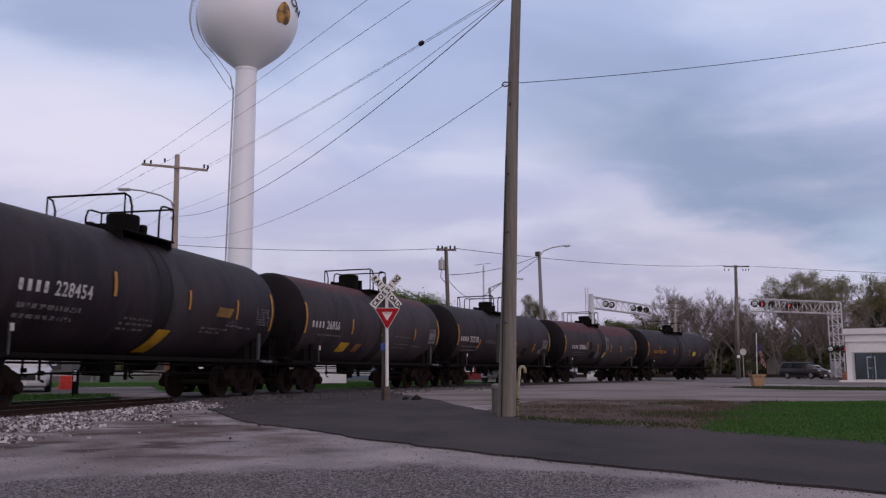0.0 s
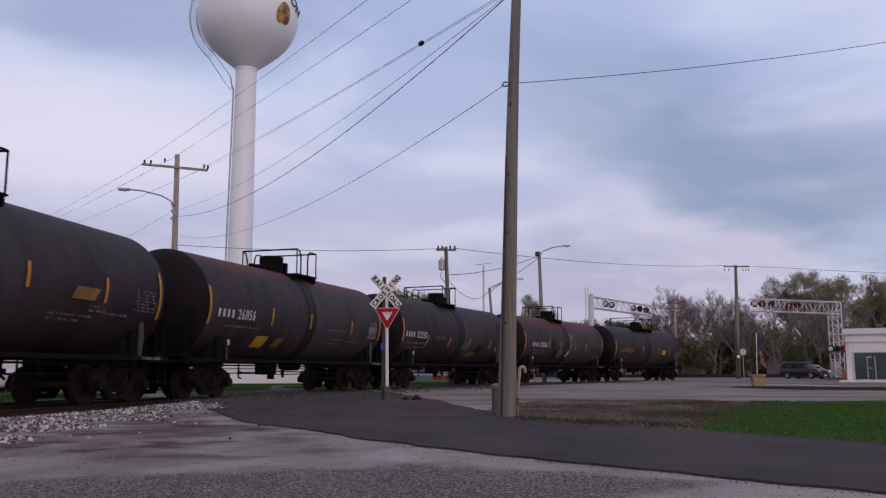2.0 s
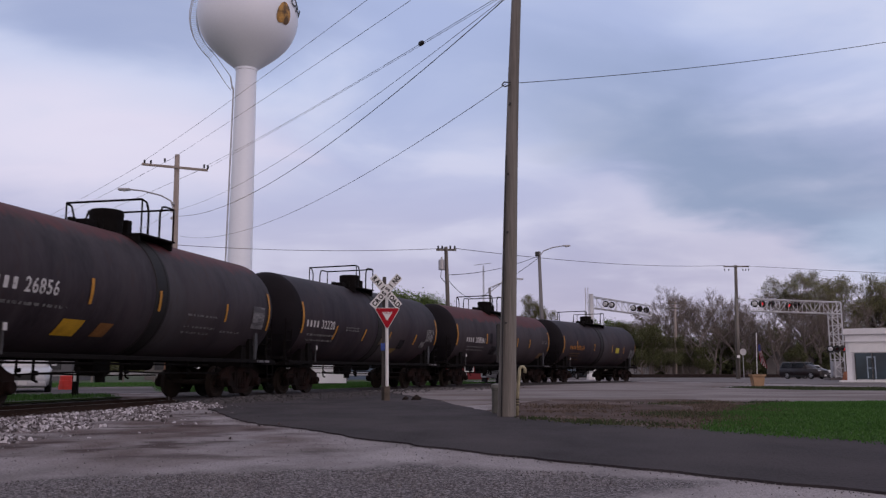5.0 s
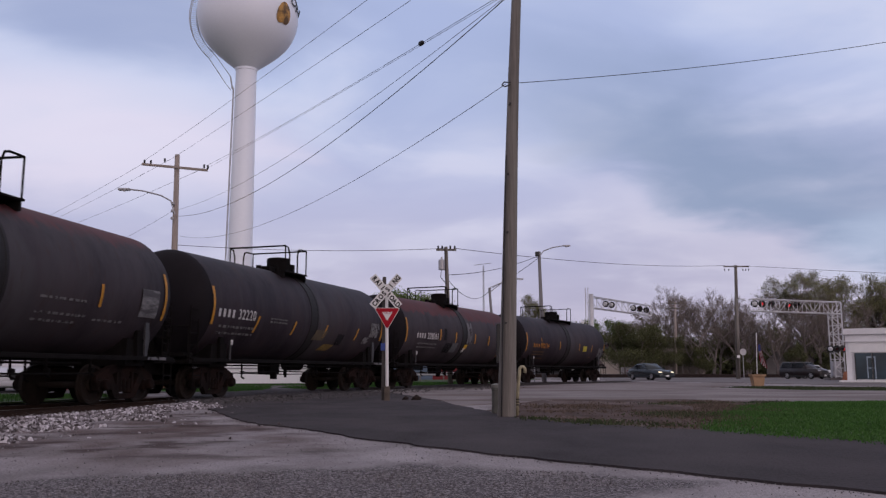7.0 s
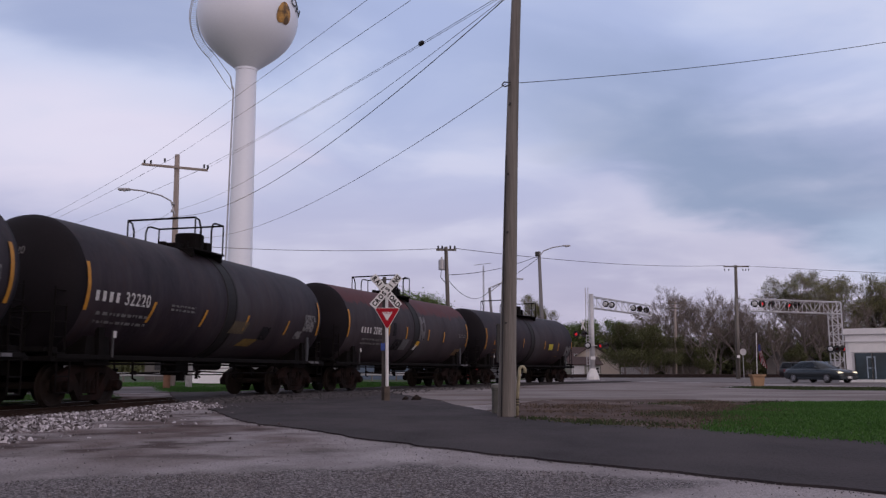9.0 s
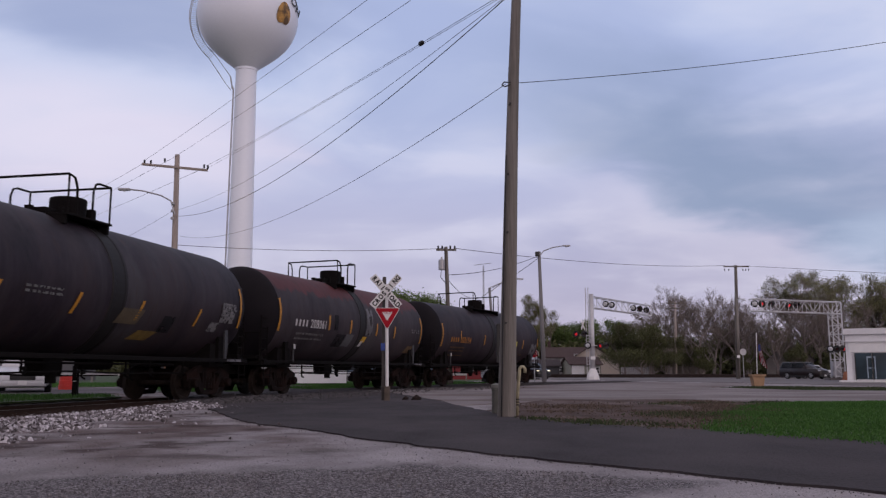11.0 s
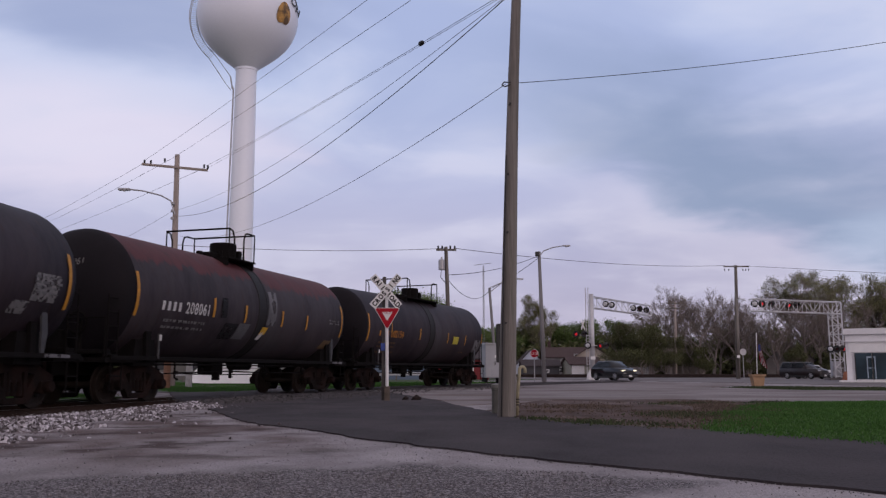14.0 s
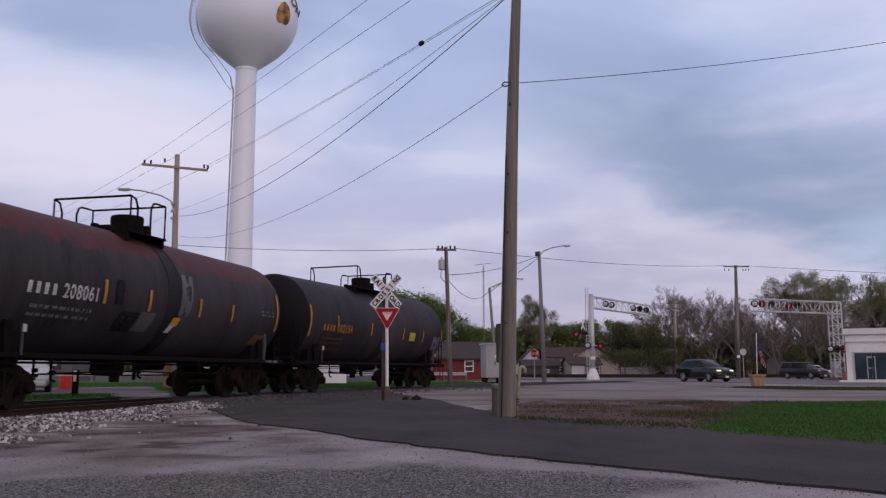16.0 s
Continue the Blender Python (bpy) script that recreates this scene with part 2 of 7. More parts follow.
M_SIGNRED = mat("sign_red", (0.34, 0.006, 0.018), 0.6, var=0.1, scale=4, bump=0.02, spec=0.2)
M_BLACK = mat("black_paint", (0.012, 0.012, 0.012), 0.5, var=0.2, bump=0.03)


# ---- mesh helpers ----
def part(name, bm, material, parent=None, label="", smooth=False):
    me = bpy.data.meshes.new(name)
    if smooth:
        for f in bm.faces:
            f.smooth = True
    bm.to_mesh(me)
    bm.free()
    me.materials.append(material)
    ob = new(name, me)
    if parent:
        ob.parent = parent
    if label:
        ob["label"] = label
    return ob


def thing(name, label, category, group="", m=None):
    ob = new(name)
    ob.empty_display_size = 0.2
    if m is not None:
        ob.matrix_basis = m
    return tagged(ob, label, category, group)


def BM():
    return bmesh.new()


def box(bm, c, s, m=None, bevel=0.0):
    t = Matrix.Translation(c) @ Matrix.Diagonal((*s, 1))
    if m is not None:
        t = m @ t
    r = bmesh.ops.create_cube(bm, size=1, matrix=t)
    if bevel:
        es = list({e for v in r["verts"] for e in v.link_edges})
        bmesh.ops.bevel(bm, geom=es, offset=bevel, segments=2, affect="EDGES", profile=0.6)
    return bm


def frame_of(d):
    d = Vector(d).normalized()
    a = Vector((0, 0, 1)) if abs(d.z) < 0.9 else Vector((1, 0, 0))
    u = d.cross(a).normalized()
    return u, d.cross(u).normalized()


def tube(bm, pts, r, seg=8, caps=True):
    """A round bar along points; r is one radius or one for each point."""
    pts = [Vector(p) for p in pts]
    rs = [r] * len(pts) if isinstance(r, (int, float)) else r
    rings = []
    u = None
    for i, p in enumerate(pts):
        d = pts[min(i + 1, len(pts) - 1)] - pts[max(i - 1, 0)]
        d = d.normalized() if d.length > 1e-9 else Vector((0, 0, 1))
        if u is None:
            u = frame_of(d)[0]
        u = (u - d * u.dot(d)).normalized()
        w = d.cross(u)
        rings.append([bm.verts.new(p + (u * math.cos(2 * math.pi * k / seg) + w * math.sin(2 * math.pi * k / seg)) * rs[i]) for k in range(seg)])
    for a, b in zip(rings, rings[1:]):
        for k in range(seg):
            bm.faces.new((a[k], a[(k + 1) % seg], b[(k + 1) % seg], b[k]))
    if caps:
        bm.faces.new(rings[0][::-1])
        bm.faces.new(rings[-1])
    return bm


def lathe(bm, profile, axis="z", seg=32, m=None, arc=(0, 2 * math.pi)):
    """Turn a profile of (radius, height) about an axis."""
    full = abs(arc[1] - arc[0] - 2 * math.pi) < 1e-6
    n = seg if full else seg + 1
    rings = []
    for r, h in profile:
        ring = []
        for k in range(n):
            a = arc[0] + (arc[1] - arc[0]) * k / seg
            c, s = r * math.cos(a), r * math.sin(a)
            v = Vector((c, s, h)) if axis == "z" else (Vector((h, c, s)) if axis == "x" else Vector((s, h, c)))
            ring.append(bm.verts.new(m @ v if m is not None else v))
        rings.append(ring)
    for a, b in zip(rings, rings[1:]):
        for k in range(n if full else n - 1):
            j = (k + 1) % n
            try:
                bm.faces.new((a[k], a[j], b[j], b[k]))
            except ValueError:
                pass
    bmesh.ops.remove_doubles(bm, verts=bm.verts, dist=1e-5)
    bmesh.ops.recalc_face_normals(bm, faces=bm.faces)
    return bm


def prism(bm, outline, y0, y1, m=None):
    """An outline in x and z, pulled along y."""
    def put(p, y):
        v = Vector((p[0], y, p[1]))
        return bm.verts.new(m @ v if m is not None else v)
    a, b = [put(p, y0) for p in outline], [put(p, y1) for p in outline]
    n = len(outline)
    bm.faces.new(a)
    bm.faces.new(b[::-1])
    for k in range(n):
        bm.faces.new((a[k], b[k], b[(k + 1) % n], a[(k + 1) % n]))
    bmesh.ops.recalc_face_normals(bm, faces=bm.faces)
    return bm


def sheet(bm, outline, z0, z1):
    """A flat slab with an outline on the ground."""
    area = sum(x0 * y1 - x1 * y0 for (x0, y0), (x1, y1) in zip(outline, outline[1:] + outline[:1]))
    outline = outline if area > 0 else outline[::-1]
    a = [bm.verts.new((x, y, z1)) for x, y in outline]
    b = [bm.verts.new((x, y, z0 - 0.03)) for x, y in outline]
    n = len(a)
    for tri in geometry.tessellate_polygon([[Vector((x, y, 0)) for x, y in outline]]):
        f = bm.faces.new([a[i] for i in tri])
        f.normal_update()
        if f.normal.z < 0:
            f.normal_flip()
    for k in range(n):
        bm.faces.new((b[k], b[(k + 1) % n], a[(k + 1) % n], a[k]))
    return bm


def ragged(outline, step=0.6, amp=0.10, seed=1):
    """The same outline with an uneven edge."""
    rnd = random.Random(seed)
    out = []
    for (x0, y0), (x1, y1) in zip(outline, outline[1:] + outline[:1]):
        n = max(1, int(math.hypot(x1 - x0, y1 - y0) / step))
        for k in range(n):
            f = k / n
            out.append((x0 + (x1 - x0) * f + rnd.uniform(-amp, amp), y0 + (y1 - y0) * f + rnd.uniform(-amp, amp)))
    return out


def text_bm(body, height, m, bend=None, depth=0.006, bold=0.0, squeeze=1.0):
    """Raised letters standing in the x-z plane of m, or wrapped on a drum when bend is its radius."""
    cu = bpy.data.curves.new("letters", "FONT")
    cu.body, cu.size, cu.extrude, cu.offset = body, height / 0.70, depth / 2, bold
    ob = bpy.data.objects.new("letters", cu)
    scene.collection.objects.link(ob)
    bpy.context.view_layer.update()
    me = bpy.data.meshes.new_from_object(ob.evaluated_get(bpy.context.evaluated_depsgraph_get()))
    bpy.data.objects.remove(ob)
    bm = BM()
    bm.from_mesh(me)
    bpy.data.meshes.remove(me)
    if bend:
        bmesh.ops.triangulate(bm, faces=bm.faces)
    for v in bm.verts:
        p = Vector((v.co.x * squeeze, -v.co.z, v.co.y))
        v.co = m @ p
    return bm


# ---- the line of the track: an arc that eases beyond the crossing ----
ARC = dict(x=-2.0, y=41.064, th=0.41811, k=0.0091012, s1=8.0, k2=0.006)


def on_arc(s, q=0.0, z=0.0):
    th, k, k2 = ARC["th"], ARC["k"], ARC["k2"]
    n = min(s, ARC["s1"])
    a = th + k * n
    x = ARC["x"] + (math.cos(th) - math.cos(a)) / k
    y = ARC["y"] + (math.sin(a) - math.sin(th)) / k
    if s > n:
        b = a + k2 * (s - n)
        x += (math.cos(a) - math.cos(b)) / k2
        y += (math.sin(b) - math.sin(a)) / k2
        a = b
    return Vector((x + q * math.cos(a), y - q * math.sin(a), z))


def along(x, y):
    """How far along the track, and how far to its near side, a point of the ground lies."""
    k, th = ARC["k"], ARC["th"]
    cx, cy = ARC["x"] + math.cos(th) / k, ARC["y"] - math.sin(th) / k
    a = math.atan2(y - cy, cx - x)
    return (a - th) / k, 1 / k - math.hypot(x - cx, y - cy)


def rolled(t):
    return 3.2007 * t - 0.02298 * t * t


# ---- ground ----
def gravel_ground():
    """Pale packed gravel, brown washed dirt across it, and a patch of loose darker stone where cars turn."""
    m = mat("gravel_ground", (0.285, 0.262, 0.270), 0.95, var=0.45, scale=1.4, fine=60, bump=1.0, second=(0.105, 0.080, 0.076), amount=0.7, lo=0.48, hi=0.68, stretch=(0.8, 0.6, 1), spec=0.2)
    nt = m.node_tree
    N, L = nt.nodes.new, nt.links.new
    b = nt.nodes["Principled BSDF"]
    col = b.inputs["Base Color"].links[0].from_socket
    tc, sep = N("ShaderNodeTexCoord"), N("ShaderNodeSeparateXYZ")
    L(tc.outputs["Object"], sep.inputs[0])
    x, y = sep.outputs[0], sep.outputs[1]

    def op(kind, *vals):
        n = N("ShaderNodeMath")
        n.operation = kind
        for i, v in enumerate(vals):
            if isinstance(v, (int, float)):
                n.inputs[i].default_value = v
            else:
                L(v, n.inputs[i])
        return n.outputs[0]

    def ramp(v, lo, hi):
        n = N("ShaderNodeMapRange")
        n.interpolation_type = "SMOOTHSTEP"
        L(v, n.inputs[0])
        n.inputs[1].default_value, n.inputs[2].default_value = lo, hi
        return n.outputs[0]

    def noise_(scale, detail, stretch=(1, 1, 1)):
        mp, n = N("ShaderNodeMapping"), N("ShaderNodeTexNoise")
        mp.inputs["Scale"].default_value = stretch
        L(tc.outputs["Object"], mp.inputs[0])
        L(mp.outputs[0], n.inputs["Vector"])
        n.inputs["Scale"].default_value, n.inputs["Detail"].default_value = scale, detail
        return n.outputs["Fac"]

    def over(col, fac, tint):
        n = N("ShaderNodeMix")
        n.data_type = "RGBA"
        L(fac, n.inputs[0])
        L(col, n.inputs[6])
        if isinstance(tint, tuple):
            n.inputs[7].default_value = (*tint, 1)
        else:
            L(tint, n.inputs[7])
        return n.outputs[2]
    # washed brown dirt, drawn out along the way the cars go
    wash = ramp(noise_(1.0, 8, (0.7, 0.55, 1)), 0.40, 0.64)
    where = op("MULTIPLY", ramp(y, 6.9, 8.8), op("SUBTRACT", 1.0, ramp(op("ADD", x, op("MULTIPLY", y, 0.25)), 0.4, 1.6)))
    col = over(col, op("MULTIPLY", op("MULTIPLY", wash, where), 0.92), (0.098, 0.066, 0.062))
    ruts = ramp(noise_(2.0, 7, (0.6, 0.7, 1)), 0.50, 0.66)
    col = over(col, op("MULTIPLY", op("MULTIPLY", ruts, where), 0.85), (0.046, 0.029, 0.027))
    # loose darker stones, a speckle of crumbs with a frayed edge
    edge = op("MINIMUM", op("SUBTRACT", op("MULTIPLY_ADD", x, 0.44, 7.75), y), op("SUBTRACT", op("MULTIPLY_ADD", x, -0.536, 7.45), y))
    edge = op("MINIMUM", edge, op("SUBTRACT", op("MULTIPLY_ADD", x, -0.852, -4.45), op("MULTIPLY", y, -1.0)))
    edge = op("ADD", edge, op("MULTIPLY", op("SUBTRACT", noise_(2.0, 8, (1, 0.5, 1)), 0.5), 1.5))
    vor = N("ShaderNodeTexVoronoi")
    vor.inputs["Scale"].default_value = 75.0
    L(tc.outputs["Object"], vor.inputs["Vector"])
    sp = N("ShaderNodeSeparateColor")
    L(vor.outputs["Color"], sp.inputs[0])
    tone = N("ShaderNodeValToRGB")
    e = tone.color_ramp.elements
    e[0].color, e[1].color = (0.018, 0.015, 0.017, 1), (0.42, 0.39, 0.405, 1)
    mid = e.new(0.6)
    mid.color = (0.092, 0.082, 0.086, 1)
    L(sp.outputs[0], tone.inputs[0])
    col = over(col, op("MULTIPLY", ramp(edge, -0.25, 0.40), 0.92), tone.outputs[0])
    thin = op("MULTIPLY", ramp(sp.outputs[0], 0.80, 0.95), 0.35)
    col = over(col, thin, (0.07, 0.06, 0.062))
    L(col, b.inputs["Base Color"])
    return m


M_GRAVEL = gravel_ground()
M_APRON = mat("dusty_apron", (0.210, 0.186, 0.184), 0.95, var=0.4, scale=0.9, fine=30, bump=0.4, second=(0.105, 0.078, 0.070), amount=0.85, lo=0.47, hi=0.64, stretch=(0.5, 1.0, 1), spec=0.2)
M_STREET = mat("street_asphalt", (0.105, 0.095, 0.100), 0.9, var=0.35, scale=0.6, fine=20, bump=0.3, second=(0.065, 0.055, 0.055), amount=0.8, stretch=(0.5, 1, 1), spec=0.15)


def build_ground():
    bm = BM()
    # one sheet to the horizon, finer where it is near
    xs = [-2500, -900, -300, -120, -60, -40, -30, -24] + [-20 + 0.5 * i for i in range(49)] + [6, 9, 12, 16, 24, 40, 60, 120, 300, 900, 2500]
    ys = [-900, -300, -100, -60, -40] + [-30 + 0.5 * i for i in range(121)] + [32, 36, 42, 50, 60, 80, 110, 180, 300, 700, 1500, 3500]

    def level(x, y):
        s, q = along(x, y)
        cut = max(0.0, min(1.0, (3.0 - abs(q)) / 0.8)) * max(0.0, min(1.0, (-15.8 - s) / 0.6)) * (1.0 if s > -78 else 0.0)
        return -0.02 - 0.36 * cut
    grid = [[bm.verts.new((x, y, level(x, y))) for x in xs] for y in ys]
    for j in range(len(ys) - 1):
        for i in range(len(xs) - 1):
            bm.faces.new((grid[j][i], grid[j][i + 1], grid[j + 1][i + 1], grid[j + 1][i]))
    tagged(part("ground", bm, M_GRAVEL), "pale gravel and dirt ground beside the railway", "ground", kind="structure")
    lane = [(-8.0, 25.5), (-6.1, 20.8), (-4.55, 17.1), (-3.1, 13.5), (-2.36, 12.3), (-1.88, 11.8), (-1.1, 10.4), (-0.26, 9.16), (0.62, 8.1), (1.63, 6.95), (2.84, 5.65), (4.2, 4.5), (9, 1.2),
            (10.5, 6.0), (4.85, 9.48), (3.46, 11.36), (2.2, 12.9), (1.25, 14.3), (0.9, 16.8), (0.4, 19.5), (-0.3, 24), (-1.6, 30), (-3.5, 36), (-9, 40), (-12, 38), (-9.5, 30)]
    tagged(part("asphalt_lane", sheet(BM(), ragged(lane, 0.22, 0.045, 2), -0.02, 0.0), M_ASPHALT), "dark grey asphalt lane with a broken edge over the track", "road", kind="structure")
    dirt = [(0.95, 17.5), (1.25, 14.3), (2.2, 12.9), (3.46, 11.36), (4.9, 12.2), (7.5, 16), (9.0, 21.0), (6.5, 24.0), (3.0, 23.5), (1.7, 21)]
    tagged(part("dirt_verge", sheet(BM(), ragged(dirt, 0.5, 0.12, 3), -0.02, -0.006), M_DIRT), "bare brown dirt verge with dead weeds", "verge", kind="structure")
    lawn = [(3.46, 11.36), (4.85, 9.48), (10.5, 6.0), (18, 8), (24, 17), (16, 23.3), (9.0, 22.0), (7.0, 19.5), (5.3, 16), (4.3, 13.4)]
    tagged(part("lawn_soil", sheet(BM(), ragged(lawn, 0.5, 0.15, 4), -0.02, -0.002), M_SOIL), "dark soil under the green lawn", "lawn", kind="structure")
    strip = [(13.5, 42), (15, 36), (24, 33), (40, 32), (40, 36), (24, 38.5), (17, 43)]
    tagged(part("lawn_strip", sheet(BM(), ragged(strip, 0.8, 0.3, 5), -0.02, -0.004), M_SOIL), "thin worn grass strip beside the highway", "lawn", kind="structure")
    hw = [(-39.8, 213.9), (14.2, 73.9), (45.2, -6.1), (57.0, -2.0), (24.9, 78.0), (-29.1, 218.0)]
    tagged(part("highway", sheet(BM(), hw, -0.02, 0.004), M_CONC), "worn pale grey highway over the track", "road", kind="structure")
    court = [(25, 79), (27.8, 66), (36, 50), (70, 36), (85, 100), (40, 106), (14.5, 106)]
    tagged(part("shop_forecourt", sheet(BM(), court, -0.02, -0.002), M_CONC), "pale concrete forecourt before the shop", "pavement", kind="structure")
    lot = [(0.4, 19.8), (1.7, 21.3), (3.0, 23.8), (6.5, 24.3), (9.0, 22.2), (16, 23.6), (40, 20), (40, 31.5), (24, 32.6), (15, 35.5), (13, 42), (20, 54), (12, 66), (6, 57), (0, 44), (-2.0, 32), (-0.3, 24.2)]
    tagged(part("concrete_apron", sheet(BM(), ragged(lot, 0.7, 0.1, 8), -0.02, -0.004), M_APRON), "pale worn concrete apron between track and lawn", "pavement", kind="structure")

    bm = BM()
    prev = None
    for i in range(32):
        ss = -5.2 + i
        row = [bm.verts.new(on_arc(ss, q + random.uniform(-0.15, 0.15), 0.001)) for q in (-1.7, 1.5)]
        if prev:
            bm.faces.new((prev[0], prev[1], row[1], row[0]))
        prev = row
    tagged(part("track_dirt", bm, M_STONE_DARK), "dark oily dirt packed between the rails", "dirt", kind="structure")


build_ground()


# ---- track ----
def build_track():
    track = thing("railway_track", "rusty steel rails on dark wooden ties, curving", "railway track")
    for q in (-0.755, 0.755):
        bm, top = BM(), BM()
        prof = [(-0.07, -0.17), (0.07, -0.17), (0.07, -0.155), (0.015, -0.14), (0.012, -0.04), (0.036, -0.03), (0.036, -0.004), (-0.036, -0.004), (-0.036, -0.03), (-0.012, -0.04), (-0.015, -0.14), (-0.07, -0.155)]
        prev = None
        pt = None
        for i in range(76):
            s = -80 + i * 2.0
            ring = [bm.verts.new(on_arc(s, q + a, z)) for a, z in prof]
            tr = [top.verts.new(on_arc(s, q + a, z)) for a, z in ((-0.034, -0.0035), (-0.03, 0.0), (0.03, 0.0), (0.034, -0.0035))]
            if prev:
                n = len(prof)
                for k in range(n):
                    bm.faces.new((prev[k], prev[(k + 1) % n], ring[(k + 1) % n], ring[k]))
                for k in range(3):
                    top.faces.new((pt[k], pt[k + 1], tr[k + 1], tr[k]))
            prev, pt = ring, tr
        bmesh.ops.recalc_face_normals(bm, faces=bm.faces)
        r = part("rail", bm, M_RAIL, track)
        part("running_surface", top, M_RAILTOP, r, "polished steel running surface")
    me = None
    for i in range(150):
        s = -60 + i * 0.55
        if -16.5 < s < -5.5 or s > 16:
            continue
        if me is None:
            me = part("tie", box(BM(), (0, 0, -0.245), (2.6, 0.23, 0.15), bevel=0.015), M_TIE, track)
            ob = me
        else:
            ob = new("tie", me.data)
            ob.parent = track
        p = on_arc(s)
        ob.matrix_basis = Matrix.Translation(p + Vector((0, 0, random.uniform(-0.01, 0.01)))) @ pose(0, 0, 0, 0, 0, -math.degrees(ARC["th"] + ARC["k"] * s) + random.uniform(-1, 1))
    # bed of stones: a low shouldered bank along the ties
    bm = BM()
    prev = None
    prof = [(-3.5, -0.05), (-2.4, -0.16), (-0.9, -0.19), (0.9, -0.19), (1.9, -0.15), (2.6, -0.07), (3.3, -0.015), (4.6, -0.14)]
    for i in range(120):
        s = -80 + i * 1.0
        ring = [bm.verts.new(on_arc(s, a, (z if s < -16 or abs(a) > 1.0 else z + 0.0) + random.uniform(-0.02, 0.02) - (0.0 if s < -15.5 else 0.12 if abs(a) > 2.3 else 0.02))) for a, z in prof]
        if prev:
            for k in range(len(prof) - 1):
                bm.faces.new((prev[k], prev[k + 1], ring[k + 1], ring[k]))
        prev = ring
    tagged(part("ballast_bed", bm, M_STONE_DARK), "dark dirty stone bed under the railway track", "ballast", kind="structure")


build_track()


def stone_mesh(seed, r=0.05):
    rnd = random.Random(seed)
    bm = BM()
    bmesh.ops.create_icosphere(bm, subdivisions=1, radius=r)
    for v in bm.verts:
        v.co = Vector((v.co.x * 1.25, v.co.y * 0.95, v.co.z * 0.72)) * rnd.uniform(0.58, 1.32)
    return bm


def build_ballast():
    """Pale stones heaped along the near side of the track, up to the lane."""
    rnd = random.Random(11)
    bm = BM()
    protos = []
    for k in range(6):
        b = stone_mesh(k, 1.0)
        b.verts.ensure_lookup_table()
        protos.append(([v.co.copy() for v in b.verts], [[v.index for v in f.verts] for f in b.faces]))
        b.free()
    verts, faces, dark_verts, dark_faces = [], [], [], []
    for _ in range(62000):
        s = rnd.uniform(-40, -15)
        near = float(np.interp(s, (-40, -32, -27.6, -25.4, -23.2, -21.2, -15), (6.3, 5.75, 5.15, 4.95, 4.4, 3.6, 4.6)))
        far = float(np.interp(s, (-40, -25.3, -22.5, -20.5, -15), (3.2, 3.2, 2.9, 2.5, 1.4)))
        q = far + (near - far) * rnd.random() ** 1.15 + rnd.gauss(0, 0.09)
        if rnd.random() < 0.07:
            q += rnd.expovariate(1.6)
        f = (q - far) / (near - far)
        if noise.noise((s * 0.8, q * 0.8, 2.0)) + rnd.gauss(0, 0.10) < -0.30 + 0.75 * min(0.6, max(0.0, f - 0.45)):
            continue
        h = -0.01 + 0.065 * max(0.0, 1 - abs(f - 0.25) / 0.35) - 0.012
        r = rnd.choice((0.010, 0.013, 0.016, 0.02, 0.024, 0.034)) * rnd.uniform(0.8, 1.25)
        m = Matrix.Translation(on_arc(s, q, h + rnd.uniform(-0.03, 0.02))) @ Euler([rnd.uniform(0, 6.28) for _ in range(3)]).to_matrix().to_4x4() @ Matrix.Diagonal((r, r, r, 1))
        vs, fs = rnd.choice(protos)
        if s > -21.0 + 0.9 * noise.noise((q * 1.5, s, 0)):
            if rnd.random() < 0.45:
                continue
            vv, ff = dark_verts, dark_faces
        else:
            vv, ff = verts, faces
        o = len(vv)
        vv += [m @ v for v in vs]
        ff += [[o + i for i in f] for f in fs]
    me = bpy.data.meshes.new("crossing_rubble")
    me.from_pydata(dark_verts, [], dark_faces)
    me.materials.append(M_RUBBLE)
    tagged(new("crossing_rubble", me), "dark broken asphalt and stone rubble beside the crossing", "rubble", kind="stuff")
    me = bpy.data.meshes.new("ballast_stones")
    me.from_pydata(verts, [], faces)
    me.materials.append(M_STONE_ISLE)
    tagged(new("ballast_stones", me), "pale grey crushed stones heaped beside the track", "ballast", kind="stuff")


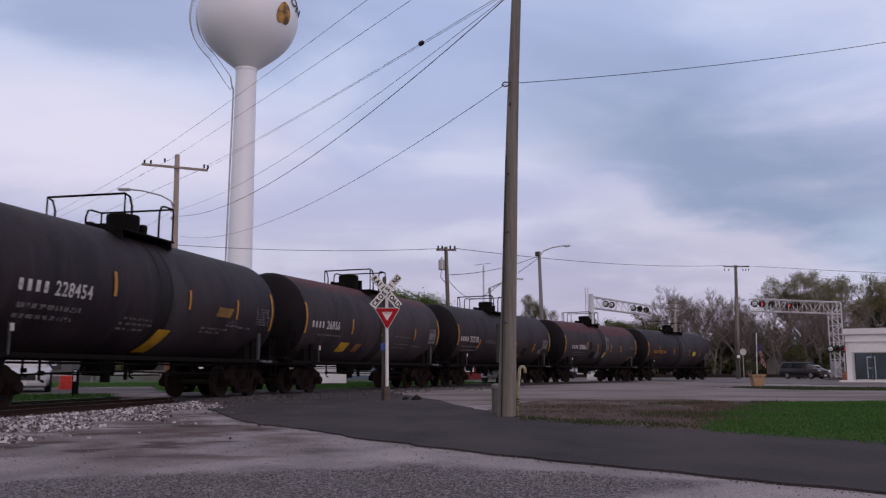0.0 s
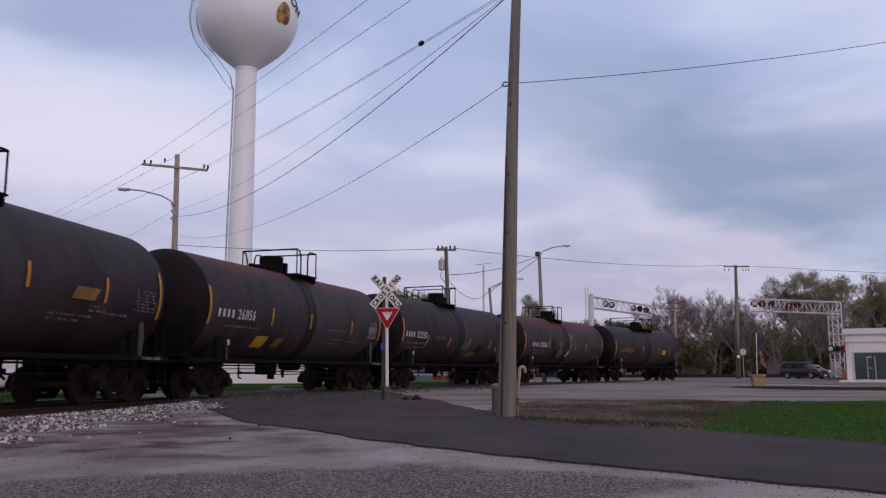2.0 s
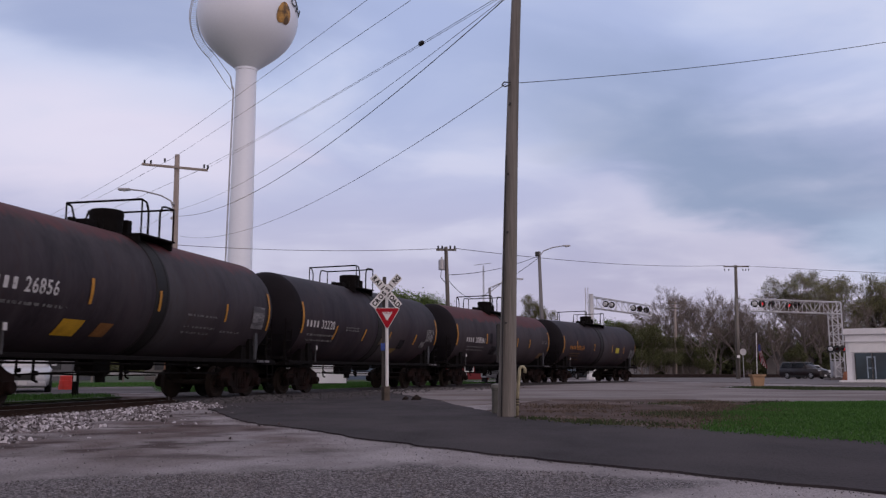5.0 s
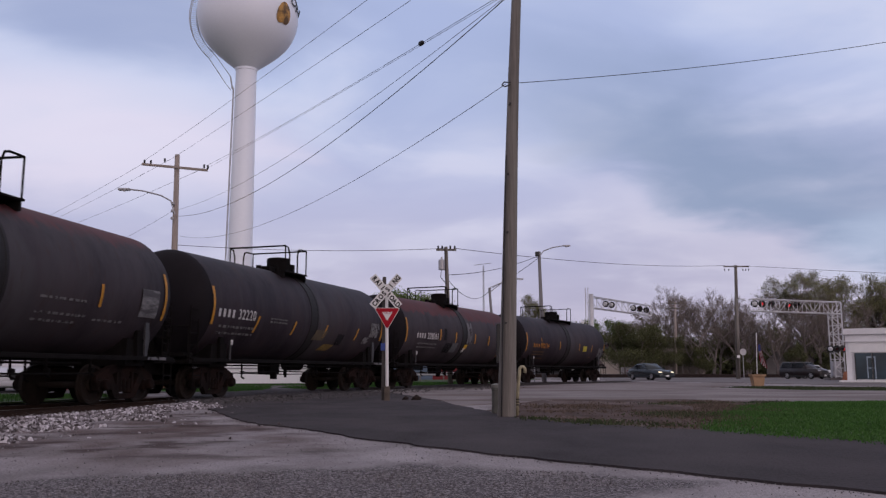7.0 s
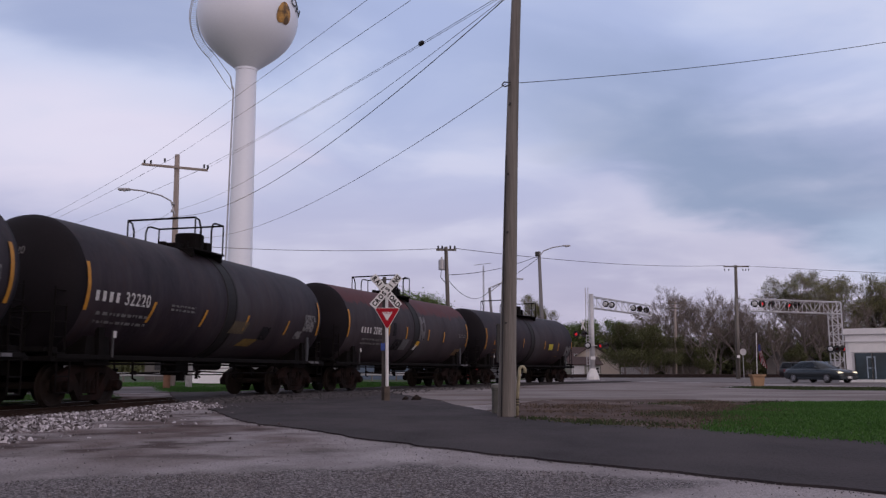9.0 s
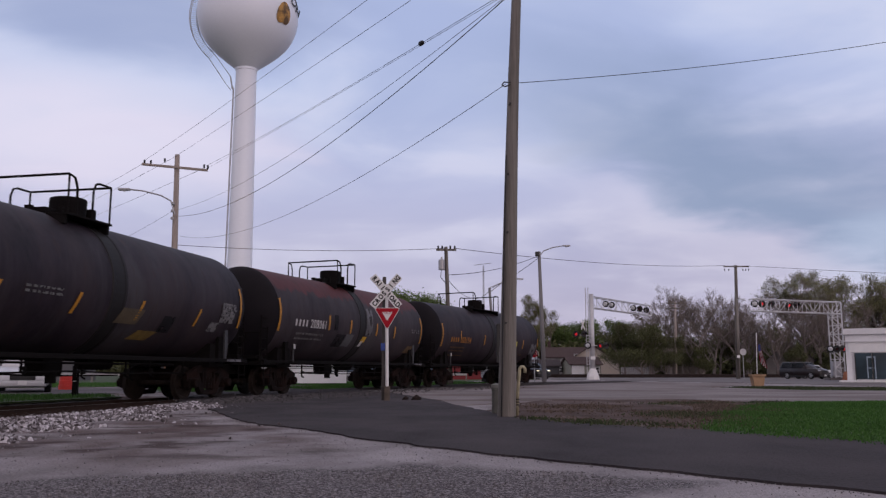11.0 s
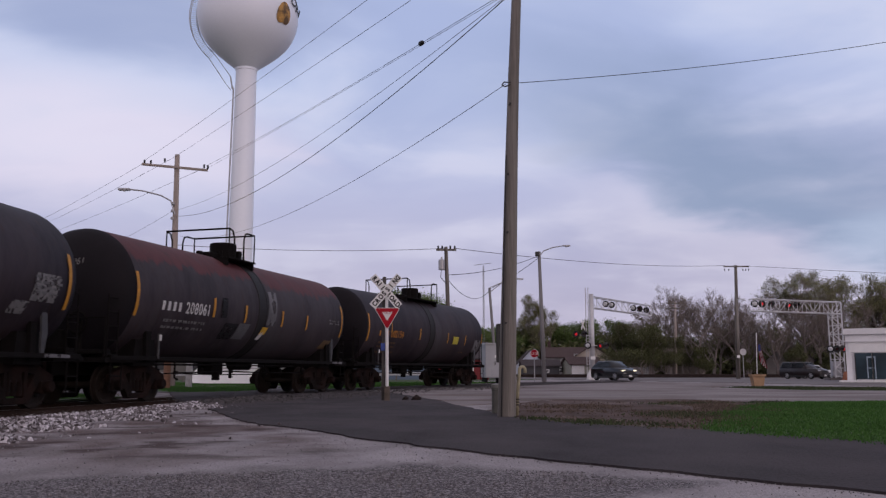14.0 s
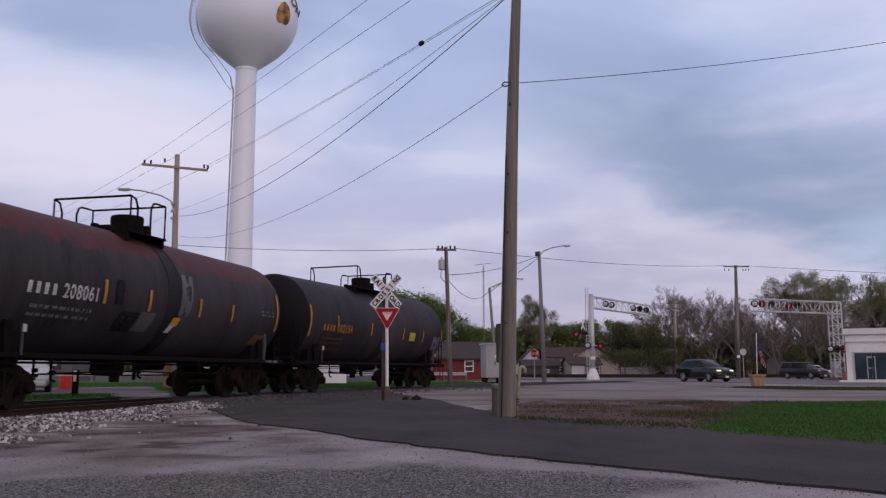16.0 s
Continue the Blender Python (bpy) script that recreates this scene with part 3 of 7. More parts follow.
def isle_material(name, dark, light, rough=0.9, broad=0.0):
    m = bpy.data.materials.new(name)
    m.use_nodes = True
    nt = m.node_tree
    g = nt.nodes.new("ShaderNodeNewGeometry")
    r = nt.nodes.new("ShaderNodeValToRGB")
    r.color_ramp.elements[0].color, r.color_ramp.elements[1].color = (*dark, 1), (*light, 1)
    nt.links.new(g.outputs["Random Per Island"], r.inputs[0])
    b = nt.nodes["Principled BSDF"]
    n = nt.nodes.new("ShaderNodeTexNoise")
    n.inputs["Scale"].default_value = 30
    mx = nt.nodes.new("ShaderNodeMix")
    mx.data_type, mx.blend_type = "RGBA", "MULTIPLY"
    mx.inputs[0].default_value = 0.35
    nt.links.new(r.outputs[0], mx.inputs[6])
    nt.links.new(n.outputs["Fac"], mx.inputs[7])
    col = mx.outputs[2]
    if broad:
        # wide lighter and duller patches
        n2 = nt.nodes.new("ShaderNodeTexNoise")
        n2.inputs["Scale"].default_value, n2.inputs["Detail"].default_value = 0.45, 4
        tc = nt.nodes.new("ShaderNodeTexCoord")
        nt.links.new(tc.outputs["Object"], n2.inputs["Vector"])
        mr = nt.nodes.new("ShaderNodeMapRange")
        nt.links.new(n2.outputs["Fac"], mr.inputs[0])
        mr.inputs[1].default_value, mr.inputs[2].default_value = 0.40, 0.66
        mr.inputs[4].default_value = broad
        m2 = nt.nodes.new("ShaderNodeMix")
        m2.data_type = "RGBA"
        nt.links.new(mr.outputs[0], m2.inputs[0])
        nt.links.new(col, m2.inputs[6])
        m2.inputs[7].default_value = (light[0] * 1.35, light[1] * 0.95, light[2] * 1.7, 1)
        col = m2.outputs[2]
    nt.links.new(col, b.inputs["Base Color"])
    b.inputs["Roughness"].default_value = rough
    return m


M_STONE_ISLE = isle_material("ballast_stones", (0.040, 0.029, 0.030), (0.78, 0.75, 0.80))
knot = [n for n in M_STONE_ISLE.node_tree.nodes if n.bl_idname == "ShaderNodeValToRGB"][0].color_ramp.elements.new(0.55)
knot.color = (0.205, 0.185, 0.195, 1)
M_RUBBLE = isle_material("dark_rubble", (0.022, 0.019, 0.020), (0.125, 0.115, 0.12))
build_ballast()


# ---- tank cars ----
R_TANK, Z_TANK, HALF = 1.59, 2.66, 6.35
D_WHEEL = 0.455


def tank_profile():
    """Radius along the car: two bulged heads and a plain drum."""
    p = []
    for k in range(9):
        a = math.pi / 2 * k / 8
        p.append((R_TANK * math.sin(a), -HALF - 0.62 * math.cos(a)))
    p[0] = (0.001, p[0][1])
    q = [(r, -h) for r, h in reversed(p)]
    return p, q


def wrap(bm, c, w, h, slant=0.0, off=0.026, n=8, side=-1):
    """A patch of paint on the drum's side: centre (x, z), width, height, with the lower edge shifted along."""
    cx, cz = c
    rows = []
    for k in range(n + 1):
        z = cz - h / 2 + h * k / n
        s = min(0.999, max(-0.999, (z - Z_TANK) / R_TANK))
        y = side * (R_TANK + off) * math.sqrt(1 - s * s)
        zz = Z_TANK + (R_TANK + off) * s
        dx = slant * (k / n - 0.5)
        rows.append((bm.verts.new((cx - w / 2 + dx, y, zz)), bm.verts.new((cx + w / 2 + dx, y, zz))))
    for a, b in zip(rows, rows[1:]):
        bm.faces.new((a[0], a[1], b[1], b[0]))
    return bm


def lettering(body, height, x, z, squeeze=1.0):
    bm = text_bm(body, height, Matrix.Identity(4), bend=R_TANK, depth=0.004, squeeze=squeeze, bold=0.006)
    for v in bm.verts:
        zz = z + v.co.z
        s = (zz - Z_TANK) / R_TANK
        v.co = Vector((x + v.co.x, -(R_TANK + 0.014) * math.sqrt(1 - s * s) + v.co.y, Z_TANK + (R_TANK + 0.014) * s))
    return bm


def build_bogie(parent, x, yaw):
    bm = BM()
    for side in (-1, 1):
        y = side * 1.0
        # cast side frame: arched top, sloping arms down to the spring seat, windows between
        top = [(-1.16, 0.50), (-1.15, 0.68), (-0.66, 0.88), (-0.30, 0.95), (0.30, 0.95), (0.66, 0.88), (1.15, 0.68), (1.16, 0.50), (0.86, 0.50), (0.62, 0.68), (0.30, 0.76), (-0.30, 0.76), (-0.62, 0.68), (-0.86, 0.50)]
        prism(bm, top, y - 0.07, y + 0.07)
        for sx in (-1, 1):
            prism(bm, [(sx * 0.62, 0.80), (sx * 0.80, 0.68), (sx * 0.40, 0.13), (sx * 0.22, 0.22)], y - 0.075, y + 0.075)
            box(bm, (sx * 0.30, y, 0.52), (0.09, 0.13, 0.5))
            box(bm, (sx * 0.92, y, 0.44), (0.34, 0.20, 0.26), bevel=0.03)
            lathe(bm, [(0.001, 0.0), (0.11, 0.0), (0.13, 0.03), (0.13, 0.14)], "y", 14, Matrix.Translation((sx * 0.9, y + side * 0.17 - 0.07, 0.455)))
        box(bm, (0, y, 0.18), (0.72, 0.18, 0.13), bevel=0.02)
        for k in (-0.17, 0.0, 0.17):
            tube(bm, [(k, y, 0.28), (k, y, 0.60)], 0.07, 10)
    box(bm, (0, 0, 0.70), (0.40, 2.1, 0.30), bevel=0.03)
    box(bm, (0, 0, 0.45), (1.1, 1.2, 0.16), bevel=0.02)
    for sx in (-1, 1):
        box(bm, (sx * 0.42, 0, 0.42), (0.08, 1.5, 0.10))
        for y in (-0.75, 0.75):
            box(bm, (sx * 0.46, y, 0.44), (0.06, 0.10, 0.26))
    bogie = part("bogie", bm, M_BOGIE, parent, "rusty cast steel bogie")
    bogie.matrix_basis = pose(x, 0, 0, 0, 0, yaw)
    sets = []
    for sx in (-0.9, 0.9):
        w = BM()
        tube(w, [(0, -0.95, 0), (0, 0.95, 0)], 0.075, 12)
        for side in (-1, 1):
            prof = [(0.08, 0.62), (0.14, 0.635), (0.32, 0.66), (0.39, 0.675), (0.39, 0.69), (0.480, 0.69), (0.480, 0.715), (0.457, 0.725), (0.451, 0.82), (0.39, 0.82), (0.34, 0.76), (0.16, 0.74), (0.13, 0.80), (0.08, 0.80)]
            lathe(w, [(r, side * h) for r, h in prof], "y", 26)
            for k in range(4):
                a = k * math.pi / 2
                tube(w, [(0.24 * math.cos(a), side * 0.745, 0.24 * math.sin(a)), (0.24 * math.cos(a), side * 0.765, 0.24 * math.sin(a))], 0.03, 6)
        ws = part("wheelset", w, M_WHEEL, bogie)
        ws.matrix_basis = pose(sx, 0, D_WHEEL)
        sets.append((ws, sx))
    return sets


def hoop(bm, pts, r=0.024):
    tube(bm, pts, r, 6)


CARS = []
# dull steel of the end post; on the gusset its paleness paints light
M_GALV_DULL_LIT = mat("dull_steel_lit_gusset", (0.042, 0.042, 0.046), 0.7, var=0.3, scale=6, bump=0.1)
M_BAND = mat("girth_band_paint", (0.013, 0.0115, 0.012), 0.65, var=0.3, scale=2, fine=25, bump=0.05, spec=0.25)


def build_tank_car(s0, label, number, mark, top_rust=False, letter_mat=None, patches=(), stripes=(), bars=(), plat=(-1.33, 0.2), dome_x=0.15):
    car = thing("tank_car", label, "tank car", "tank cars of the train")
    head_a, head_b = tank_profile()
    tank = part("tank", lathe(BM(), [head_a[-1], (R_TANK, -0.42), (R_TANK + 0.0, 0.42), head_b[0]], "x", 64, Matrix.Translation((0, 0, Z_TANK))), (M_TANK_CREST if number == "26856" else M_TANK_RUST) if top_rust else M_TANK, car, smooth=True)
    for prof, nm in ((head_a, "tank_head"), (head_b, "tank_head")):
        part(nm, lathe(BM(), prof, "x", 64, Matrix.Translation((0, 0, Z_TANK))), M_TANK_END, car, "dull black bulged tank end", smooth=True)
    # girth band with two raised hoops round the middle
    band = lathe(BM(), [(R_TANK, -0.30), (R_TANK + 0.022, -0.28), (R_TANK + 0.022, -0.20), (R_TANK + 0.010, -0.18), (R_TANK + 0.010, 0.18), (R_TANK + 0.022, 0.20), (R_TANK + 0.022, 0.28), (R_TANK, 0.30)], "x", 64, Matrix.Translation((0, 0, Z_TANK)))
    part("girth_band", band, M_BAND, tank, smooth=False)
    for x, z, h, w, sl in stripes:
        part("reflector", wrap(BM(), (x, z), w, h, sl), M_ORANGE, tank, "orange reflective stripe")
    for x, z, w, h, sl, mt in patches:
        part("stencil_panel", wrap(BM(), (x, z), w, h, sl), mt, tank)
    for x, z, w, h, mt in bars:
        bm = BM()
        rnd = random.Random(int(x * 100 + z * 10))
        xx = x
        while xx < x + w - 0.05:
            lw = rnd.uniform(0.06, 0.22)
            wrap(bm, (xx + lw / 2, z), lw, h, 0.0, n=2)
            xx += lw + 0.06
        tagged(part("stencil_line", bm, mt, tank), kind="stuff")
    lm = letter_mat or M_STENCIL
    x0, z0, hh = mark
    # owner's mark as plain bars, then the number
    for k in range(4):
        part("mark_bar", wrap(BM(), (x0 + 0.11 + k * 0.24, z0 + hh * 0.46), 0.115, hh * 0.78, 0.0, off=0.014, n=4), lm, tank)
    for i, ch in enumerate(number):
        part("digit", lettering(ch, hh, x0 + 1.10 + i * 0.205, z0, 0.85), lm, tank)
    # the number again, small, on the tank's end
    end = text_bm(number, 0.17, Matrix.Identity(4), depth=0.004, squeeze=0.9)
    for v in end.verts:
        y, z = 0.15 - v.co.x, Z_TANK + 0.62 + v.co.z
        rho = min(0.98, math.hypot(y, z - Z_TANK) / R_TANK)
        v.co = Vector((-HALF - 0.62 * math.sqrt(1 - rho * rho) - 0.012 + v.co.y, y, z))
    part("end_number", end, M_STENCIL_DIM, car)
    # top platform: dome, cover, deck and two rails
    dome = BM()
    lathe(dome, [(0.001, 4.80), (0.37, 4.80), (0.41, 4.78), (0.42, 4.70), (0.39, 4.20), (0.55, 4.18), (0.55, 4.0)], "z", 24, Matrix.Translation((dome_x, 0, 0)))
    box(dome, (dome_x - 0.85, 0, 4.30), (0.5, 0.5, 0.22), bevel=0.04)
    tube(dome, [(dome_x - 1.2, 0.1, 4.2), (dome_x - 1.2, 0.1, 4.42)], 0.10, 10)
    tube(dome, [(dome_x - 0.65, -0.3, 4.2), (dome_x - 0.65, -0.3, 4.48)], 0.06, 8)
    box(dome, (dome_x + 0.5, -0.1, 4.42), (0.20, 0.5, 0.40), bevel=0.03)
    part("hatch_dome", dome, M_FRAME, car)
    for y in (-0.85, 0.85):
        deck = BM()
        box(deck, ((plat[0] + plat[1]) / 2, y, 4.14), (plat[1] - plat[0] + 0.1, 0.55, 0.05), bevel=0.01)
        for x in plat:
            box(deck, (x, y * 0.95, 4.03), (0.08, 0.5, 0.22))
        part("platform", deck, M_FRAME, car)
    # rail across the near end: one bent bar with a doubled leg at each side
    xa, xb = plat
    W = 1.08
    bm = BM()
    hoop(bm, [(xa + 0.30, W, 4.05), (xa + 0.30, W, 4.75), (xa + 0.20, W, 4.97), (xa, W, 5.02), (xa, -W, 5.02), (xa + 0.20, -W, 4.97), (xa + 0.30, -W, 4.75), (xa + 0.30, -W, 4.15)], 0.028)
    part("cross_rail", bm, M_FRAME, car)
    for y in (-W, W):
        part("rail_leg", tube(BM(), [(xa, y, 4.12), (xa, y, 5.02)], 0.024, 6), M_FRAME, car)
        part("rail_leg", tube(BM(), [(xb, y, 4.12), (xb, y, 5.02)], 0.024, 6), M_FRAME, car)
    # rail across the far end, returning along both sides
    bm = BM()
    hoop(bm, [(xb - 0.66, W, 4.05), (xb - 0.66, W, 4.80), (xb - 0.58, W, 4.98), (xb - 0.44, W, 5.02), (xb, W, 5.02), (xb, -W, 5.02), (xb - 0.44, -W, 5.02), (xb - 0.58, -W, 4.98), (xb - 0.66, -W, 4.80), (xb - 0.66, -W, 4.15)], 0.028)
    part("cross_rail", bm, M_FRAME, car)
    # side sills, stubs, bolsters, ladder, pipes under the tank
    bm = BM()
    for y in (-1.42, 1.42):
        box(bm, (0, y, 1.08), (14.0, 0.09, 0.10), bevel=0.01)
    for x in (-6.6, 6.6):
        box(bm, (x, 0, 1.03), (1.1, 2.85, 0.10))
        box(bm, (x * 0.965, 0, 0.85), (2.2, 0.5, 0.35), bevel=0.02)
    for x in (-5.45, 5.45):
        prism(bm, [(x - 0.45, 0.9), (x + 0.45, 0.9), (x + 0.38, 1.55), (x - 0.38, 1.55)], -1.25, 1.25)
        for y in (-1.3, 1.3):
            prism(bm, [(x - 0.07, 1.0), (x + 0.07, 1.0), (x + 0.11, 1.75), (x - 0.11, 1.75)], y - 0.05, y + 0.05)
    for x in (-3.2, -1.1, 1.1, 3.2):
        box(bm, (x, 0, 1.08), (0.08, 2.8, 0.10))
    part("underframe", bm, M_FRAME, car)
    # near gusset: light falling on the plate is put into its paler colour
    part("bolster_gusset", prism(BM(), [(5.62, 1.05), (5.70, 1.05), (5.80, 1.55), (5.74, 2.0), (5.58, 1.95)], -1.42, -1.37), M_GALV_DULL_LIT, car, "gusset plate, coloured paler for the light on it")
    bm = BM()
    box(bm, (-0.35, 0, 0.95), (0.7, 0.5, 0.55), bevel=0.06)
    tube(bm, [(-0.35, -0.2, 0.75), (-0.35, -0.2, 0.5)], 0.12, 12)
    tube(bm, [(0.5, -0.2, 0.9), (0.5, -0.2, 0.55)], 0.05, 8)
    tube(bm, [(-4.2, -0.6, 0.95), (4.2, -0.6, 0.95)], 0.03, 6)
    tube(bm, [(1.4, 0.3, 0.98), (2.5, 0.3, 0.98)], 0.18, 12)
    part("outlet_valve", bm, M_FRAME, car)
    for k, (x, y, l) in enumerate(((-3.6, -0.9, 0.45), (-2.4, 0.5, 0.35), (-1.7, -0.5, 0.30), (1.3, -1.0, 0.38), (1.9, 0.6, 0.42), (2.7, -0.8, 0.36), (3.4, 0.2, 0.46), (4.0, -1.0, 0.33))):
        bm = BM()
        tube(bm, [(x, y, 1.05), (x, y, 1.05 - l), (x + 0.14, y, 1.0 - l)], 0.03, 6)
        box(bm, (x + 0.05, y, 1.0 - l * 0.6), (0.12, 0.10, 0.10), bevel=0.02)
        part("brake_hanger", bm, M_FRAME, car)
    for y, z in ((-1.05, 0.72), (0.9, 0.66)):
        part("brake_rod", tube(BM(), [(-3.9, y, z), (-1.0, y, z + 0.05), (1.2, y, z), (3.9, y, z)], 0.022, 6), M_FRAME, car)
    for sx in (-1, 1):
        for y in (-1.42, 1.42):
            bm = BM()
            xa, xb = sx * 6.95, sx * 6.55
            for xx in (xa, xb):
                tube(bm, [(xx, y, 0.30), (xx, y, 1.02)], 0.018, 6)
            for z in (0.32, 0.66):
                tube(bm, [(xa, y, z), (xb, y, z)], 0.018, 6)
            part("step", bm, M_FRAME, car)
        bm = BM()
        for y in (-1.3, 1.3):
            tube(bm, [(sx * 7.05, y, 1.08), (sx * 7.05, y, 2.0)], 0.02, 6)
        tube(bm, [(sx * 7.05, -1.3, 2.0), (sx * 7.05, 1.3, 2.0)], 0.02, 6)
        part("end_hand_rail", bm, M_FRAME, car)
        for y in (-1.32, 1.32):
            bm = BM()
            for x in (sx * 6.62, sx * 7.0):
                tube(bm, [(x, y, 0.95), (x, y, 2.55)], 0.02, 6)
            for k in range(5):
                tube(bm, [(sx * 6.62, y, 1.15 + 0.33 * k), (sx * 7.0, y, 1.15 + 0.33 * k)], 0.016, 6)
            part("end_ladder", bm, M_FRAME, car)
        bm = BM()
        box(bm, (sx * 6.95, 0.0, 1.22), (0.42, 2.5, 0.10), bevel=0.01)
        box(bm, (sx * 6.80, 0.35, 1.50), (0.30, 0.75, 0.50), bevel=0.04)
        tube(bm, [(sx * 6.9, -0.5, 1.2), (sx * 6.9, -0.5, 1.95)], 0.05, 8)
        part("brake_platform", bm, M_FRAME, car)
        part("brake_wheel", lathe(BM(), [(0.25, -0.02), (0.29, 0.0), (0.25, 0.02), (0.23, 0.0), (0.25, -0.02)], "x", 18, Matrix.Translation((sx * 7.02, -0.5, 1.9))), M_FRAME, car)
        bm = BM()
        box(bm, (sx * 7.30, 0, 0.85), (0.50, 0.16, 0.18), bevel=0.03)
        box(bm, (sx * 7.48, 0.02, 0.86), (0.20, 0.26, 0.28), bevel=0.05)
        part("coupler", bm, M_BOGIE, car)
    bm = BM()
    tube(bm, [(-5.2, -1.46, 1.08), (-5.2, -1.46, 1.70)], 0.030, 8)
    part("end_post", bm, M_GALV_DULL_LIT, car)
    part("marker_plate", box(BM(), (-5.2, -1.51, 1.60), (0.10, 0.02, 0.15), bevel=0.005), M_STENCIL, car, "small white marker plate")
    if s0 < 30:
        part("sill_label", box(BM(), (6.15, -1.475, 1.08), (1.0, 0.01, 0.07)), M_PATCH_GREY, car)
    yaw = math.degrees(ARC["k"] * 5.45)
    sets = build_bogie(car, -5.45, yaw) + build_bogie(car, 5.45, -yaw)
    CARS.append((car, s0, sets))
    return car


ENDS = [(-6.31, 2.62, 1.05, 0.11, 0.0), (6.18, 2.62, 1.15, 0.11, 0.0)]


def build_train():
    dim, grey = M_STENCIL_DIM, M_PATCH_GREY
    panel = mat("stencil_panel_pale", (0.15, 0.145, 0.15), 0.7, var=0.6, scale=7, fine=26, bump=0.03, second=(0.035, 0.032, 0.036), amount=0.85, lo=0.48, hi=0.58, stretch=(0.5, 1, 2.0))
    build_tank_car(-20.65, "dull black tank car with orange stripes and yellow panel", "228454", (-5.24, 2.30, 0.29), False, None,
                   [(0.20, 1.54, 0.58, 0.56, 0.24, M_YELLOW), (3.05, 2.42, 0.85, 0.26, 0.15, mat("faded_amber_panel", (0.22, 0.12, 0.02), 0.7, var=0.4, scale=4))],
                   ENDS + [(-2.16, 2.72, 0.55, 0.11, 0.0), (1.1, 2.62, 0.50, 0.10, 0.0), (3.8, 2.55, 0.55, 0.10, 0.0)],
                   [(-5.1, 2.05, 1.9, 0.10, dim), (-5.1, 1.85, 1.8, 0.08, dim), (-1.6, 2.0, 1.2, 0.05, dim), (-1.7, 1.88, 1.2, 0.05, dim), (-1.7, 1.76, 1.1, 0.05, dim), (2.0, 1.95, 1.3, 0.05, dim), (2.0, 1.85, 1.2, 0.05, dim), (4.0, 2.05, 0.9, 0.05, dim)] + [(5.05, 2.66 - 0.075 * k, 0.95, 0.045, grey) for k in range(7)] + [(3.3, 2.18, 0.6, 0.06, grey), (3.3, 2.08, 0.6, 0.05, dim)], plat=(-1.22, 0.95), dome_x=0.34)
    build_tank_car(-5.42, "black tank car with a rusty top and orange stripes", "26856", (-5.93, 2.30, 0.29), True, None,
                   [(-3.1, 1.70, 0.72, 0.34, 0.10, M_YELLOW), (-1.95, 1.70, 0.50, 0.30, 0.10, mat("faded_orange", (0.20, 0.085, 0.02), 0.7, var=0.4, scale=4)), (5.45, 2.40, 0.80, 0.66, 0.0, panel)],
                   ENDS + [(-2.79, 2.48, 0.55, 0.10, 0.0), (-0.11, 2.48, 0.50, 0.10, 0.0), (3.36, 2.42, 0.50, 0.10, 0.0)],
                   [(-5.4, 2.08, 1.0, 0.06, dim), (-4.2, 2.08, 0.8, 0.06, dim), (1.3, 2.25, 1.5, 0.05, dim), (1.3, 1.95, 1.7, 0.05, dim), (1.3, 1.80, 1.4, 0.05, dim), (3.3, 1.9, 1.2, 0.05, dim)], plat=(-0.30, 1.18), dome_x=-0.17)
    build_tank_car(9.75, "black tank car with slanted orange stripes", "32220", (-6.09, 2.30, 0.29), False, None,
                   [(2.3, 1.95, 0.55, 0.40, 0.1, M_PATCH), (1.5, 1.65, 0.85, 0.22, 0.3, mat("faded_yellow", (0.16, 0.10, 0.02), 0.7, var=0.4, scale=4)), (0.6, 2.05, 0.9, 0.35, 0.2, mat("faded_ochre", (0.075, 0.055, 0.03), 0.7, var=0.4, scale=3)), (5.4, 2.42, 0.8, 0.55, 0.1, dim), (4.7, 2.0, 0.5, 0.25, 0.1, dim)],
                   ENDS + [(-3.88, 2.20, 0.50, 0.10, 0.18), (-1.47, 2.20, 0.45, 0.10, 0.18), (0.93, 2.20, 0.45, 0.10, 0.18), (3.71, 2.20, 0.45, 0.10, 0.18)],
                   [(-5.9, 2.06, 2.0, 0.07, dim), (-5.9, 1.88, 2.0, 0.06, dim), (-3.1, 2.42, 1.0, 0.05, dim), (-3.1, 2.32, 1.1, 0.05, dim), (5.0, 2.62, 0.8, 0.05, grey), (5.0, 2.52, 0.8, 0.05, grey), (5.0, 2.42, 0.8, 0.05, grey), (5.0, 2.32, 0.8, 0.05, grey)])
